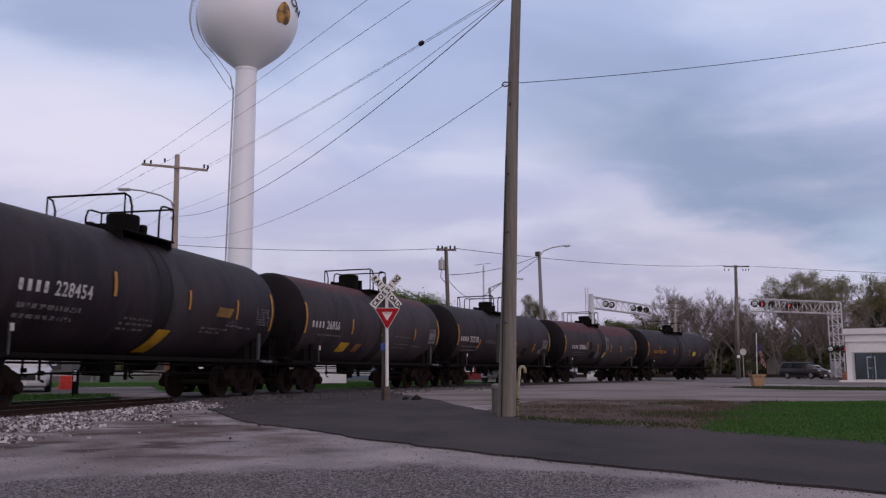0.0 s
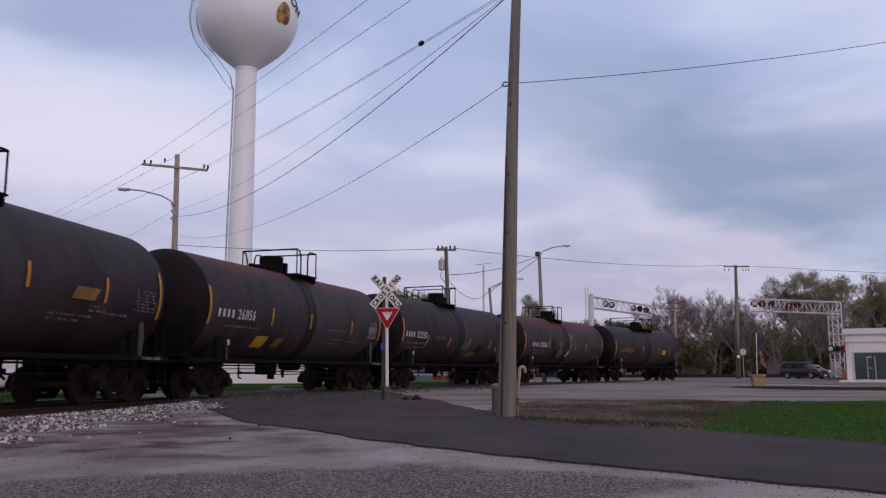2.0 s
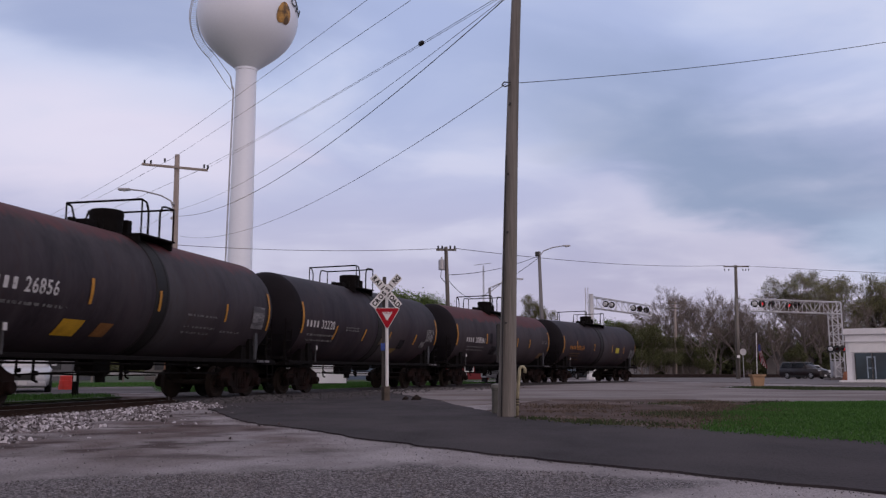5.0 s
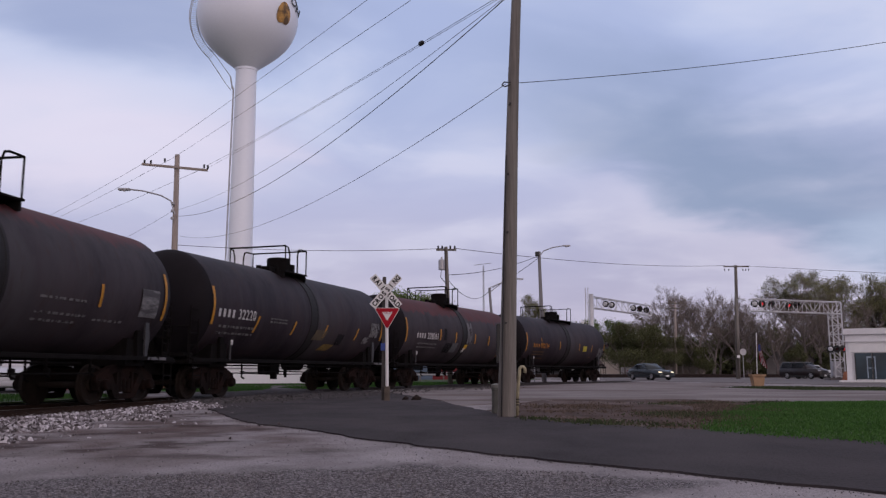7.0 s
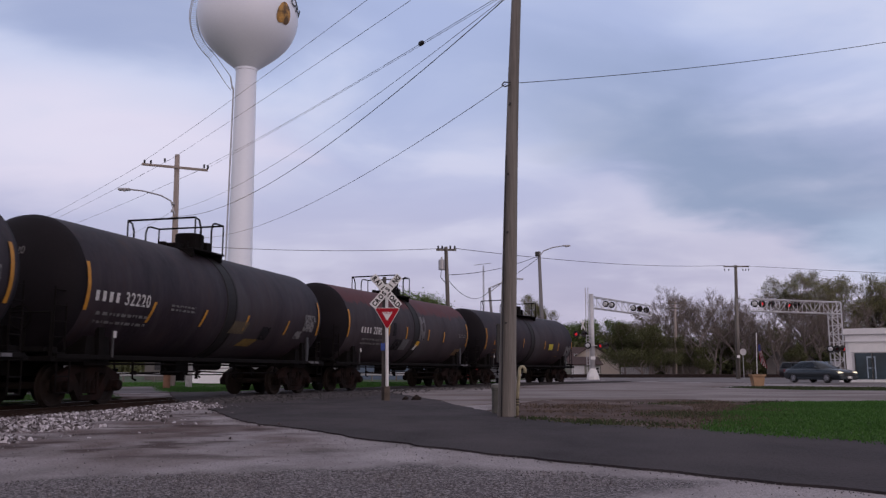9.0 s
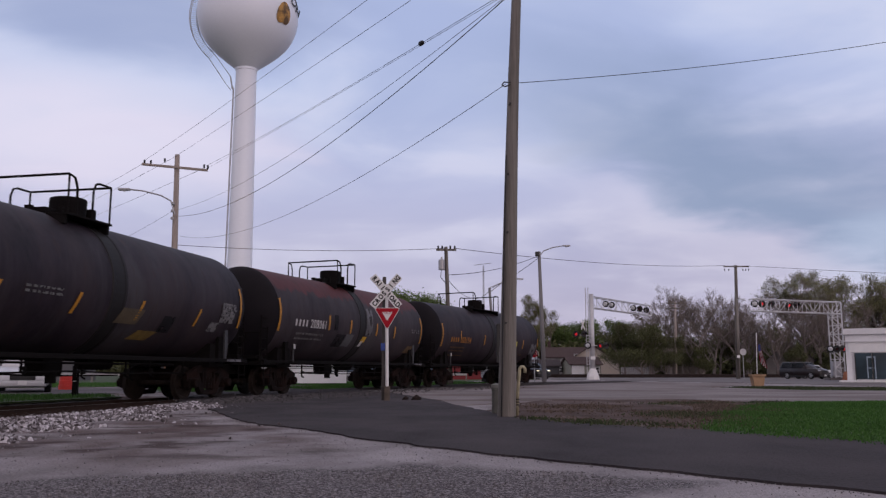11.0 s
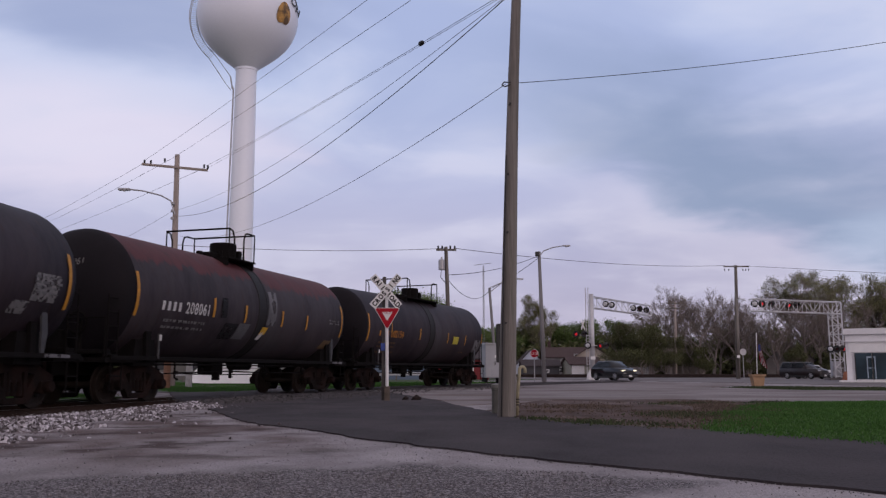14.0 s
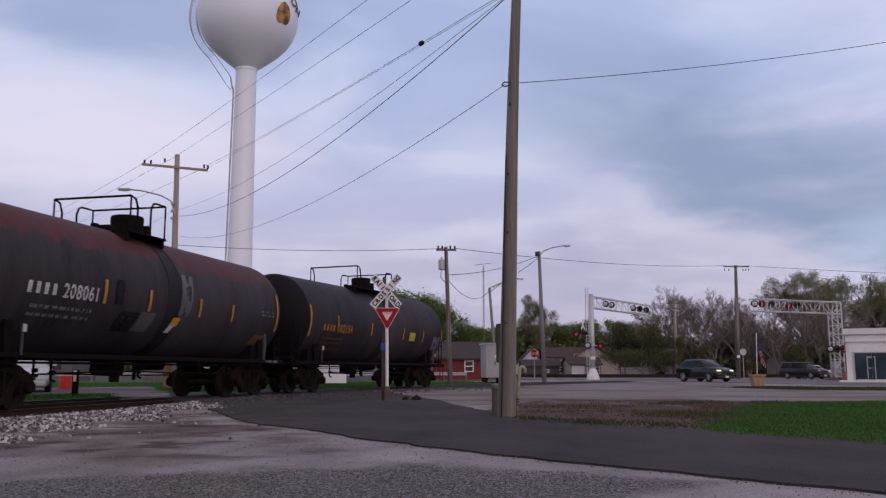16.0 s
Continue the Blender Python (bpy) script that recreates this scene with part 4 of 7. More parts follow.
    build_tank_car(25.05, "grey-black tank car with a rust-red top and repair patches", "208061", (-5.33, 2.28, 0.29), True, None,
                   [(-1.85, 1.92, 0.75, 0.45, 0.15, M_PATCH), (-1.10, 1.95, 0.62, 0.45, 0.15, mat("tank_patch_mid", (0.075, 0.074, 0.08), 0.7, var=0.2)), (-2.32, 2.55, 0.30, 0.55, 0.0, M_PATCH), (0.58, 2.72, 0.55, 1.05, 0.12, M_PATCH_GREY), (0.22, 2.02, 0.36, 0.22, 0.1, M_YELLOW), (0.10, 1.86, 0.22, 0.22, 0.1, M_STENCIL), (5.2, 1.75, 0.7, 0.3, 0.2, mat("faded_brown_panel", (0.10, 0.06, 0.025), 0.7, var=0.4, scale=4))],
                   ENDS + [(-2.86, 2.52, 0.52, 0.11, 0.0), (-1.09, 2.45, 0.50, 0.11, 0.0), (1.29, 2.45, 0.48, 0.11, 0.0), (3.13, 2.42, 0.48, 0.11, 0.0)],
                   [(-5.1, 2.06, 2.0, 0.07, dim), (-5.1, 1.90, 1.9, 0.06, dim), (5.0, 2.6, 0.8, 0.05, dim), (5.0, 2.5, 0.8, 0.05, dim)])
    build_tank_car(40.18, "plain black tank car with orange lettering, last of the train", "002154", (-5.34, 2.22, 0.29), False, M_YELLOW_DEEP,
                   [(2.79, 2.30, 0.65, 0.36, 0.0, mat("placard_yellow", (0.42, 0.36, 0.03), 0.6, var=0.2)), (5.7, 2.1, 0.8, 0.6, 0.0, grey)],
                   [(-6.25, 2.55, 1.10, 0.10, 0.0), (-4.24, 2.6, 0.45, 0.07, 0.0), (-1.37, 2.45, 0.5, 0.08, 0.0), (1.82, 2.4, 0.5, 0.08, 0.0), (4.04, 2.35, 0.5, 0.08, 0.0), (6.3, 2.5, 0.5, 0.08, 0.0)],
                   [(-5.2, 1.98, 1.6, 0.07, M_YELLOW_DIM), (-5.2, 1.82, 1.5, 0.06, M_YELLOW_DIM), (-5.4, 1.60, 1.8, 0.06, M_YELLOW_DIM), (3.7, 1.75, 0.6, 0.06, M_YELLOW_DIM)], plat=(-1.75, 1.56), dome_x=0.72)


M_YELLOW_DEEP = mat("stencil_amber", (0.34, 0.13, 0.012), 0.7, var=0.3, scale=5, bump=0.03)
M_YELLOW_DIM = mat("stencil_amber_faded", (0.085, 0.042, 0.012), 0.7, var=0.4, scale=5, bump=0.03)
build_train()


def pose_of_car(s):
    a, b = on_arc(s - 5.45), on_arc(s + 5.45)
    m, d = (a + b) / 2, b - a
    return Matrix.Translation(m) @ pose(0, 0, 0, 0, 0, math.degrees(math.atan2(d.y, d.x)))


# ---- water tower ----
def build_water_tower():
    m = pose(-25.38, 105, 0)
    tower = thing("water_tower", "white ball-topped steel water tower with outside ladder", "water tower", m=m)
    prof = [(2.6, -0.1), (2.6, 1.0), (2.05, 4.0), (1.61, 9.0), (1.51, 16.0), (1.32, 37.5), (1.32, 39.2)]
    part("stem", lathe(BM(), prof, "z", 40), M_TOWER, tower, smooth=True)
    part("collar", lathe(BM(), [(1.31, 39.0), (1.39, 39.05), (1.39, 39.35), (1.31, 39.4)], "z", 40), M_TOWER, tower)
    part("collar", lathe(BM(), [(1.31, 36.9), (1.345, 36.93), (1.345, 37.05), (1.31, 37.1)], "z", 40), M_TOWER, tower)
    ball = [(1.33, 39.3), (2.6, 40.3), (3.9, 41.4)]
    for k in range(17):
        a = radians(-48 + 138 * k / 16)
        ball.append((max(0.001, 6.45 * math.cos(a)), 46.6 + 6.45 * math.sin(a)))
    tank = part("ball_tank", lathe(BM(), ball, "z", 56), M_TOWER, tower, smooth=True)
    part("tank_seam", lathe(BM(), [(5.42, 43.2), (5.47, 43.25), (5.50, 43.3)], "z", 56), M_TOWER, tank)

    def on_ball(az, el, r=6.43):
        a, e = radians(az), radians(el)
        return Vector((r * math.cos(e) * math.sin(a), -r * math.cos(e) * math.cos(a), 46.6 + r * math.sin(e)))

    # gold emblem, leaf shaped, with two brown bars
    def patch(az, el, w, h, shape, r):
        bm = BM()
        c = None
        ring = []
        c = bm.verts.new(on_ball(az, el, r))
        rings = []
        for j in (0.25, 0.5, 0.75, 1.0):
            ring = []
            for k in range(24):
                a = 2 * math.pi * k / 24
                s = shape(a) * j
                ring.append(bm.verts.new(on_ball(az + w * s * math.cos(a), el + h * s * math.sin(a), r)))
            rings.append(ring)
        for k in range(24):
            bm.faces.new((c, rings[0][k], rings[0][(k + 1) % 24]))
            for p, q in zip(rings, rings[1:]):
                bm.faces.new((p[k], q[k], q[(k + 1) % 24], p[(k + 1) % 24]))
        return bm
    gold = mat("emblem_gold", (0.44, 0.24, 0.06), 0.6, var=0.4, scale=2.6, fine=6, bump=0.0, second=(0.10, 0.055, 0.022), amount=0.95, lo=0.44, hi=0.54)
    part("emblem", patch(57.5, -11.5, 13.0, 14, lambda a: 0.80 + 0.24 * max(0, math.sin(a)) ** 6 + 0.18 * max(0, -math.sin(a)) * abs(math.cos(a)) - 0.16 * max(0, -math.sin(a)) ** 14, 6.52), gold, tank, "brown and gold leaf emblem")
    for az, el, ch, tilt in ((78, 1, "N", -24), (67, 6, "O", -14), (40, 6, "I", 20)):
        p, n = on_ball(az, el, 6.54), (on_ball(az, el) - Vector((0, 0, 46.6))).normalized()
        mm = Matrix.Translation(p) @ pose(0, 0, 0, -el, 0, az) @ pose(0, 0, 0, 0, -tilt if az > 40 else -tilt, 0)
        part("letter", text_bm(ch, 1.15, mm, depth=0.06, bold=0.02), M_BLACK, tank, "black painted letter")
    # ladder up the stem and round the ball
    lad = BM()
    for dx in (0.0, 0.42):
        tube(lad, [(-1.82, -0.6 + dx, 1.5), (-1.67, -0.6 + dx, 16), (-1.47, -0.6 + dx, 36.8)], 0.05, 6)
    z = 2.0
    while z < 36.5:
        tube(lad, [(-1.82 + 0.0079 * z, -0.6, z), (-1.82 + 0.0079 * z, -0.18, z)], 0.025, 5)
        z += 0.6
    for z in range(4, 37, 5):
        tube(lad, [(-1.82 + 0.0079 * z, -0.4, z), (-1.38, -0.4, z)], 0.05, 6)
    part("stem_ladder", lad, M_GALV, tower)
    lad = BM()
    for off in (0.25, 1.15):
        pts = [(-1.60 - off * 0.3, -0.4, 36.6), (-1.8 - off * 0.7, -0.4, 38.6 - off)]
        for k in range(12):
            a = radians(-50 + 100 * k / 11)
            pts.append((-(6.4 + off) * math.cos(a), -0.4, 46.6 + (6.4 + off) * math.sin(a)))
        tube(lad, pts, 0.05, 6)
        tube(lad, [(x, y + 0.5, zz) for x, y, zz in pts], 0.05, 6)
    for k in range(24):
        a = radians(-50 + 100 * k / 23)
        p = [(-(6.4 + o) * math.cos(a), y, 46.6 + (6.4 + o) * math.sin(a)) for o, y in ((0.25, -0.4), (1.15, -0.4), (1.15, 0.1), (0.25, 0.1))]
        tube(lad, p + [p[0]], 0.025, 5)
    part("ladder_cage", lad, M_GALV, tower)


build_water_tower()


# ---- poles, lamps, wires ----
def build_near_pole():
    pole = thing("utility_pole", "tall weathered grey-brown wooden utility pole, leaning slightly", "utility pole", "utility poles")
    pts = [(1.09, 14.9, -0.3), (1.10, 14.9, 0.02), (1.16, 14.9, 2.0), (1.23, 14.9, 4.4), (1.29, 14.9, 6.1), (1.36, 14.9, 7.6), (1.43, 14.9, 9.8)]
    part("shaft", tube(BM(), pts, [0.165, 0.16, 0.135, 0.115, 0.10, 0.088, 0.08], 20), M_WOOD, pole, smooth=True)
    part("crossarm", box(BM(), (1.37, 14.8, 9.45), (2.4, 0.1, 0.12), bevel=0.01), M_WOOD, pole)
    bm = BM()
    tube(bm, [(1.22, 14.78, 5.95), (1.10, 14.70, 5.93), (1.06, 14.72, 5.88), (1.12, 14.78, 5.87), (1.22, 14.8, 5.92)], 0.012, 6)
    part("wire_clamp", bm, M_WIRE, pole)
    for z, x in ((5.55, 1.15), (4.25, 1.10), (3.2, 1.08), (1.6, 1.03)):
        part("bolt", tube(BM(), [(x + 0.06, 14.75, z), (x + 0.06, 14.81, z)], 0.02, 6), M_WIRE, pole)
    bm = BM()
    tube(bm, [(1.00, 14.76, 0.0), (1.06, 14.77, 2.4), (1.13, 14.79, 4.6)], 0.012, 6)
    part("ground_wire", bm, M_WIRE, pole)
    ped = thing("cable_pedestal", "squat weathered green-grey cable pedestal post", "post")
    part("body", lathe(BM(), [(0.001, 0.52), (0.085, 0.52), (0.10, 0.50), (0.10, 0.42), (0.092, 0.41), (0.095, 0.0)], "z", 16, pose(1.0, 16.0, 0)), mat("pedestal_paint", (0.10, 0.10, 0.09), 0.8, var=0.35, scale=6), ped, smooth=False)
    part("cap", lathe(BM(), [(0.001, 0.545), (0.06, 0.54), (0.104, 0.52), (0.104, 0.47)], "z", 16, pose(1.0, 16.0, 0)), mat("pedestal_cap", (0.17, 0.17, 0.155), 0.8, var=0.3), ped)
    vent = thing("vent_pipe", "cane-shaped cream and yellow pipe marker beside the pole", "pipe")
    pts = [(1.31, 15.25, -0.05), (1.325, 15.25, 0.4), (1.36, 15.25, 0.74)]
    pts += [(1.41 - 0.05 * math.cos(a), 15.25, 0.79 + 0.06 * math.sin(a)) for a in (0.0, 0.6, 1.2, 1.9, 2.5, 3.1)]
    pts += [(1.46, 15.25, 0.74)]
    part("pipe", tube(BM(), pts, 0.030, 10), mat("vent_cream", (0.36, 0.33, 0.22), 0.7, var=0.3, scale=10, second=(0.22, 0.19, 0.12), amount=0.8), vent, smooth=True)
    bm = BM()
    for k in range(3):
        box(bm, (1.318 + 0.003 * k, 15.235, 0.18 + 0.05 * k), (0.066, 0.05, 0.018))
    part("marker_band", bm, M_BLACK, vent)


build_near_pole()


def insulator(parent, p, mat_=None):
    part("insulator", lathe(BM(), [(0.02, -0.02), (0.05, 0.02), (0.06, 0.08), (0.045, 0.12), (0.06, 0.16), (0.03, 0.2), (0.001, 0.21)], "z", 10, Matrix.Translation(p)), mat_ or M_WIRE, parent)


def lamp_head(parent, p, d, s=1.0):
    bm = BM()
    box(bm, (0, 0, 0), (0.62 * s, 0.26 * s, 0.13 * s), Matrix.Translation(p) @ pose(0, 0, 0, 0, 0, d), bevel=0.04)
    part("lamp_head", bm, M_GALV, parent)
    bm = BM()
    lathe(bm, [(0.001, -0.12), (0.10, -0.09), (0.12, -0.04)], "z", 10, Matrix.Translation(p))
    part("lens", bm, M_SIGNWHITE, parent)


def build_far_poles():
    pole = thing("utility_pole", "pale bleached wooden pole with crossarm and street lamp", "utility pole", "utility poles")
    part("shaft", tube(BM(), [(-14.25, 45, -0.3), (-14.38, 45, 6), (-14.48, 45, 12.45)], [0.21, 0.17, 0.13], 14), M_WOOD_PALE, pole, smooth=True)
    arm = BM()
    box(arm, (0, -0.14, 0), (3.6, 0.10, 0.13), Matrix.Translation((-14.54, 45, 11.72)) @ pose(0, 0, 0, 0, 5.5, 0), bevel=0.01)
    part("crossarm", arm, M_WOOD_PALE, pole)
    for x, z in ((-16.2, 11.94), (-15.85, 11.92), (-15.1, 12.02), (-12.95, 11.68), (-12.75, 11.62)):
        insulator(pole, (x, 44.86, z))
    bm = BM()
    tube(bm, [(-14.4, 44.8, 9.1), (-14.65, 44.8, 9.85), (-15.2, 44.8, 10.15), (-16.2, 44.8, 10.4), (-17.1, 44.8, 10.5)], 0.04, 8)
    part("lamp_arm", bm, M_GALV, pole)
    lamp_head(pole, (-17.2, 44.8, 10.48), 0)
    for z in (8.9, 9.3, 9.7):
        part("bracket", box(BM(), (-14.52, 44.8, z), (0.16, 0.2, 0.14), bevel=0.02), M_GALV, pole)
    pole = thing("utility_pole", "grey wooden pole carrying a transformer can", "utility pole", "utility poles")
    part("shaft", tube(BM(), [(0.46, 52, -0.3), (0.32, 52, 4.2), (0.18, 52, 8.4)], [0.16, 0.13, 0.11], 12), M_WOOD, pole, smooth=True)
    part("crossarm", box(BM(), (0.2, 51.9, 8.2), (1.25, 0.1, 0.12), pose(0, 0, 0, 0, 0, 0), bevel=0.01), M_WOOD, pole)
    for x in (-0.3, -0.05, 0.45, 0.72):
        insulator(pole, (x, 51.88, 8.26))
    part("transformer", lathe(BM(), [(0.001, 6.95), (0.19, 6.95), (0.20, 7.0), (0.20, 7.52), (0.17, 7.58), (0.06, 7.62), (0.05, 7.75), (0.001, 7.76)], "z", 16, pose(-0.08, 51.85, 0)), M_GALV, pole)
    bm = BM()
    tube(bm, [(-0.1, 51.85, 6.95), (-0.15, 51.8, 6.5), (0.1, 51.9, 6.2), (0.25, 51.9, 6.1)], 0.02, 5)
    part("drop_wire", bm, M_WIRE, pole)
    pole = thing("street_lamp", "tall grey steel street lamp with a curved arm", "street lamp", "street lamps")
    part("shaft", tube(BM(), [(7.57, 64, -0.2), (7.45, 64, 4.6), (7.32, 64, 9.8)], [0.18, 0.15, 0.115], 14), M_GREYPOLE, pole, smooth=True)
    part("lamp_arm", tube(BM(), [(7.33, 64, 9.45), (7.68, 64, 9.85), (8.4, 64, 10.13), (9.2, 64, 10.25)], 0.04, 8), M_GALV, pole)
    part("transformer", box(BM(), (7.16, 63.9, 9.6), (0.29, 0.29, 0.35), bevel=0.04), M_BLACK, pole)
    lamp_head(pole, (9.43, 64, 10.25), 0, 0.9)
    pole = thing("street_lamp", "slim grey steel street lamp with a long straight arm", "street lamp", "street lamps")
    part("shaft", tube(BM(), [(4.7, 75, -0.2), (4.12, 75, 8.1)], [0.15, 0.11], 12), M_GREYPOLE, pole, smooth=True)
    bm = BM()
    tube(bm, [(4.14, 75, 7.7), (5.3, 75, 8.6), (6.7, 75, 8.9)], 0.04, 6)
    tube(bm, [(4.12, 75, 8.1), (5.3, 75, 8.62), (6.7, 75, 8.94)], 0.04, 6)
    part("lamp_arm", bm, M_GALV, pole)
    lamp_head(pole, (6.9, 75, 8.9), 0, 0.8)
    ant = thing("antenna_mast", "thin lattice antenna mast with a roof aerial", "antenna")
    bm = BM()
    for dx, dy in ((-0.12, 0), (0.12, 0), (0, 0.2)):
        tube(bm, [(4.8 + dx, 100 + dy, -0.2), (4.8 + dx * 0.6, 100 + dy, 13.2)], 0.025, 5)
    for k in range(26):
        tube(bm, [(4.68, 100, k * 0.5), (4.92, 100, k * 0.5 + 0.5)], 0.015, 4)
    part("mast", bm, M_GALV, ant)
    bm = BM()
    tube(bm, [(3.7, 100, 13.25), (5.7, 100, 13.5)], 0.03, 5)
    for k in range(7):
        tube(bm, [(3.8 + k * 0.3, 99.6, 13.28 + k * 0.035), (3.8 + k * 0.3, 100.4, 13.28 + k * 0.035)], 0.015, 4)
    part("aerial", bm, M_GALV, ant)
    pole = thing("utility_pole", "grey utility pole with a wide crossarm beside the highway", "utility pole", "utility poles")
    part("shaft", tube(BM(), [(31.0, 90, -0.2), (31.15, 90, 6), (31.3, 90, 12.0)], [0.24, 0.19, 0.15], 14), M_WOOD, pole, smooth=True)
    part("crossarm", box(BM(), (31.3, 89.85, 11.85), (2.7, 0.12, 0.14), bevel=0.01), M_WOOD, pole)
    for x in (30.05, 30.5, 32.0, 32.3, 32.6):
        insulator(pole, (x, 89.85, 11.4))
    part("service_bracket", tube(BM(), [(31.2, 89.8, 8.3), (31.8, 89.8, 8.3), (32.1, 89.8, 8.15)], 0.05, 6), M_GALV, pole)
    part("warning_tag", box(BM(), (31.05, 89.76, 2.3), (0.3, 0.02, 0.3)), M_SIGNWHITE, pole)
    pole = thing("utility_pole", "slender pale utility pole before the bare trees", "utility pole", "utility poles")
    part("shaft", tube(BM(), [(32.6, 120, -0.2), (32.9, 120, 10.5)], [0.2, 0.14], 12), M_WOOD_PALE, pole, smooth=True)
    for z in (10.3, 9.6):
        part("crossarm", box(BM(), (32.9, 119.85, z), (2.6, 0.12, 0.14), bevel=0.01), M_WOOD, pole)


M_GREYPOLE = mat("grey_pole", (0.17, 0.165, 0.17), 0.7, var=0.2, scale=3, fine=20, bump=0.2, stretch=(2, 2, 0.2))
build_far_poles()


def build_wires():
    def wire(a, b, sag, r, m, label):
        a, b = Vector(a), Vector(b)
        n = 28
        pts = [a.lerp(b, k / n) - Vector((0, 0, 4 * sag * (k / n) * (1 - k / n))) for k in range(n + 1)]
        return tagged(part("wire", tube(BM(), pts, r, 5), m), label, "wire", "overhead wires")
    thin, black = "thin grey overhead wire between the poles", "thick black overhead cable between the poles"
    for a, b, s, r, m, lb in (
            ((-16.2, 44.86, 12.1), (1.0, 14.9, 9.52), 0.125, 0.0065, M_WIRE_PALE, thin),
            ((-14.89, 44.86, 12.1), (1.36, 14.9, 8.99), 0.075, 0.0065, M_WIRE_PALE, thin),
            ((-12.85, 44.86, 11.8), (1.25, 14.9, 7.79), 0.125, 0.0055, M_WIRE, thin),
            ((-12.84, 44.86, 11.64), (1.25, 14.9, 7.74), 0.075, 0.005, M_WIRE_PALE, thin),
            ((-14.37, 45, 9.39), (1.25, 14.9, 7.72), 0.65, 0.006, M_WIRE_PALE, thin),
            ((-14.36, 45, 9.05), (1.25, 14.9, 7.70), 1.075, 0.0095, M_WIRE, black),
            ((-14.16, 45, 7.97), (1.14, 14.8, 5.93), 1.0, 0.0065, M_WIRE_PALE, thin),
            ((1.34, 14.9, 5.98), (15.68, 20.0, 9.77), 0.25, 0.007, M_WIRE, thin),
            ((-14.32, 45, 7.48), (0.04, 52, 8.31), 0.225, 0.016, M_WIRE_PALE, thin),
            ((0.74, 52, 8.31), (30.17, 90, 11.98), 0.45, 0.020, M_WIRE_PALE, thin),
            ((32.52, 90, 11.92), (36.85, 60, 7.43), 0.02, 0.018, M_WIRE_PALE, thin),
            ((0.21, 52, 6.65), (7.37, 64, 9.52), 0.325, 0.02, M_WIRE, black),
            ((0.21, 52, 6.48), (4.11, 75, 7.84), 0.975, 0.02, M_WIRE, black),
            ((4.11, 75, 7.99), (7.37, 64, 9.40), 0.175, 0.02, M_WIRE, black),
            ((-16.24, 44.86, 11.95), (-51.5, 95, 15.2), 0.35, 0.009, M_WIRE_PALE, thin),
            ((-14.5, 45, 12.4), (-50.2, 95, 15.3), 0.35, 0.009, M_WIRE_PALE, thin),
            ((-12.9, 44.86, 11.7), (-51.4, 95, 13.9), 0.35, 0.009, M_WIRE_PALE, thin),
            ((-14.5, 45, 9.39), (-40.5, 95, 13.9), 0.30, 0.009, M_WIRE_PALE, thin)):
        wire(a, b, s, r, m, lb)
    sp = BM()
    tube(sp, [(0, 0, -0.13), (0, 0, -0.06), (0, 0, 0.06), (0, 0, 0.13)], [0.02, 0.055, 0.055, 0.02], 10)
    a, b = Vector((-12.85, 44.86, 11.8)), Vector((1.25, 14.9, 7.79))
    ob = part("cable_splice", sp, M_WIRE)
    f = 0.876
    p = a.lerp(b, f) - Vector((0, 0, 4 * 0.125 * f * (1 - f)))
    ob.matrix_basis = Matrix.Translation(p) @ (b - a).to_track_quat("Z", "Y").to_matrix().to_4x4()
    tagged(ob, "black splice sleeve on an overhead wire", "splice")


build_wires()


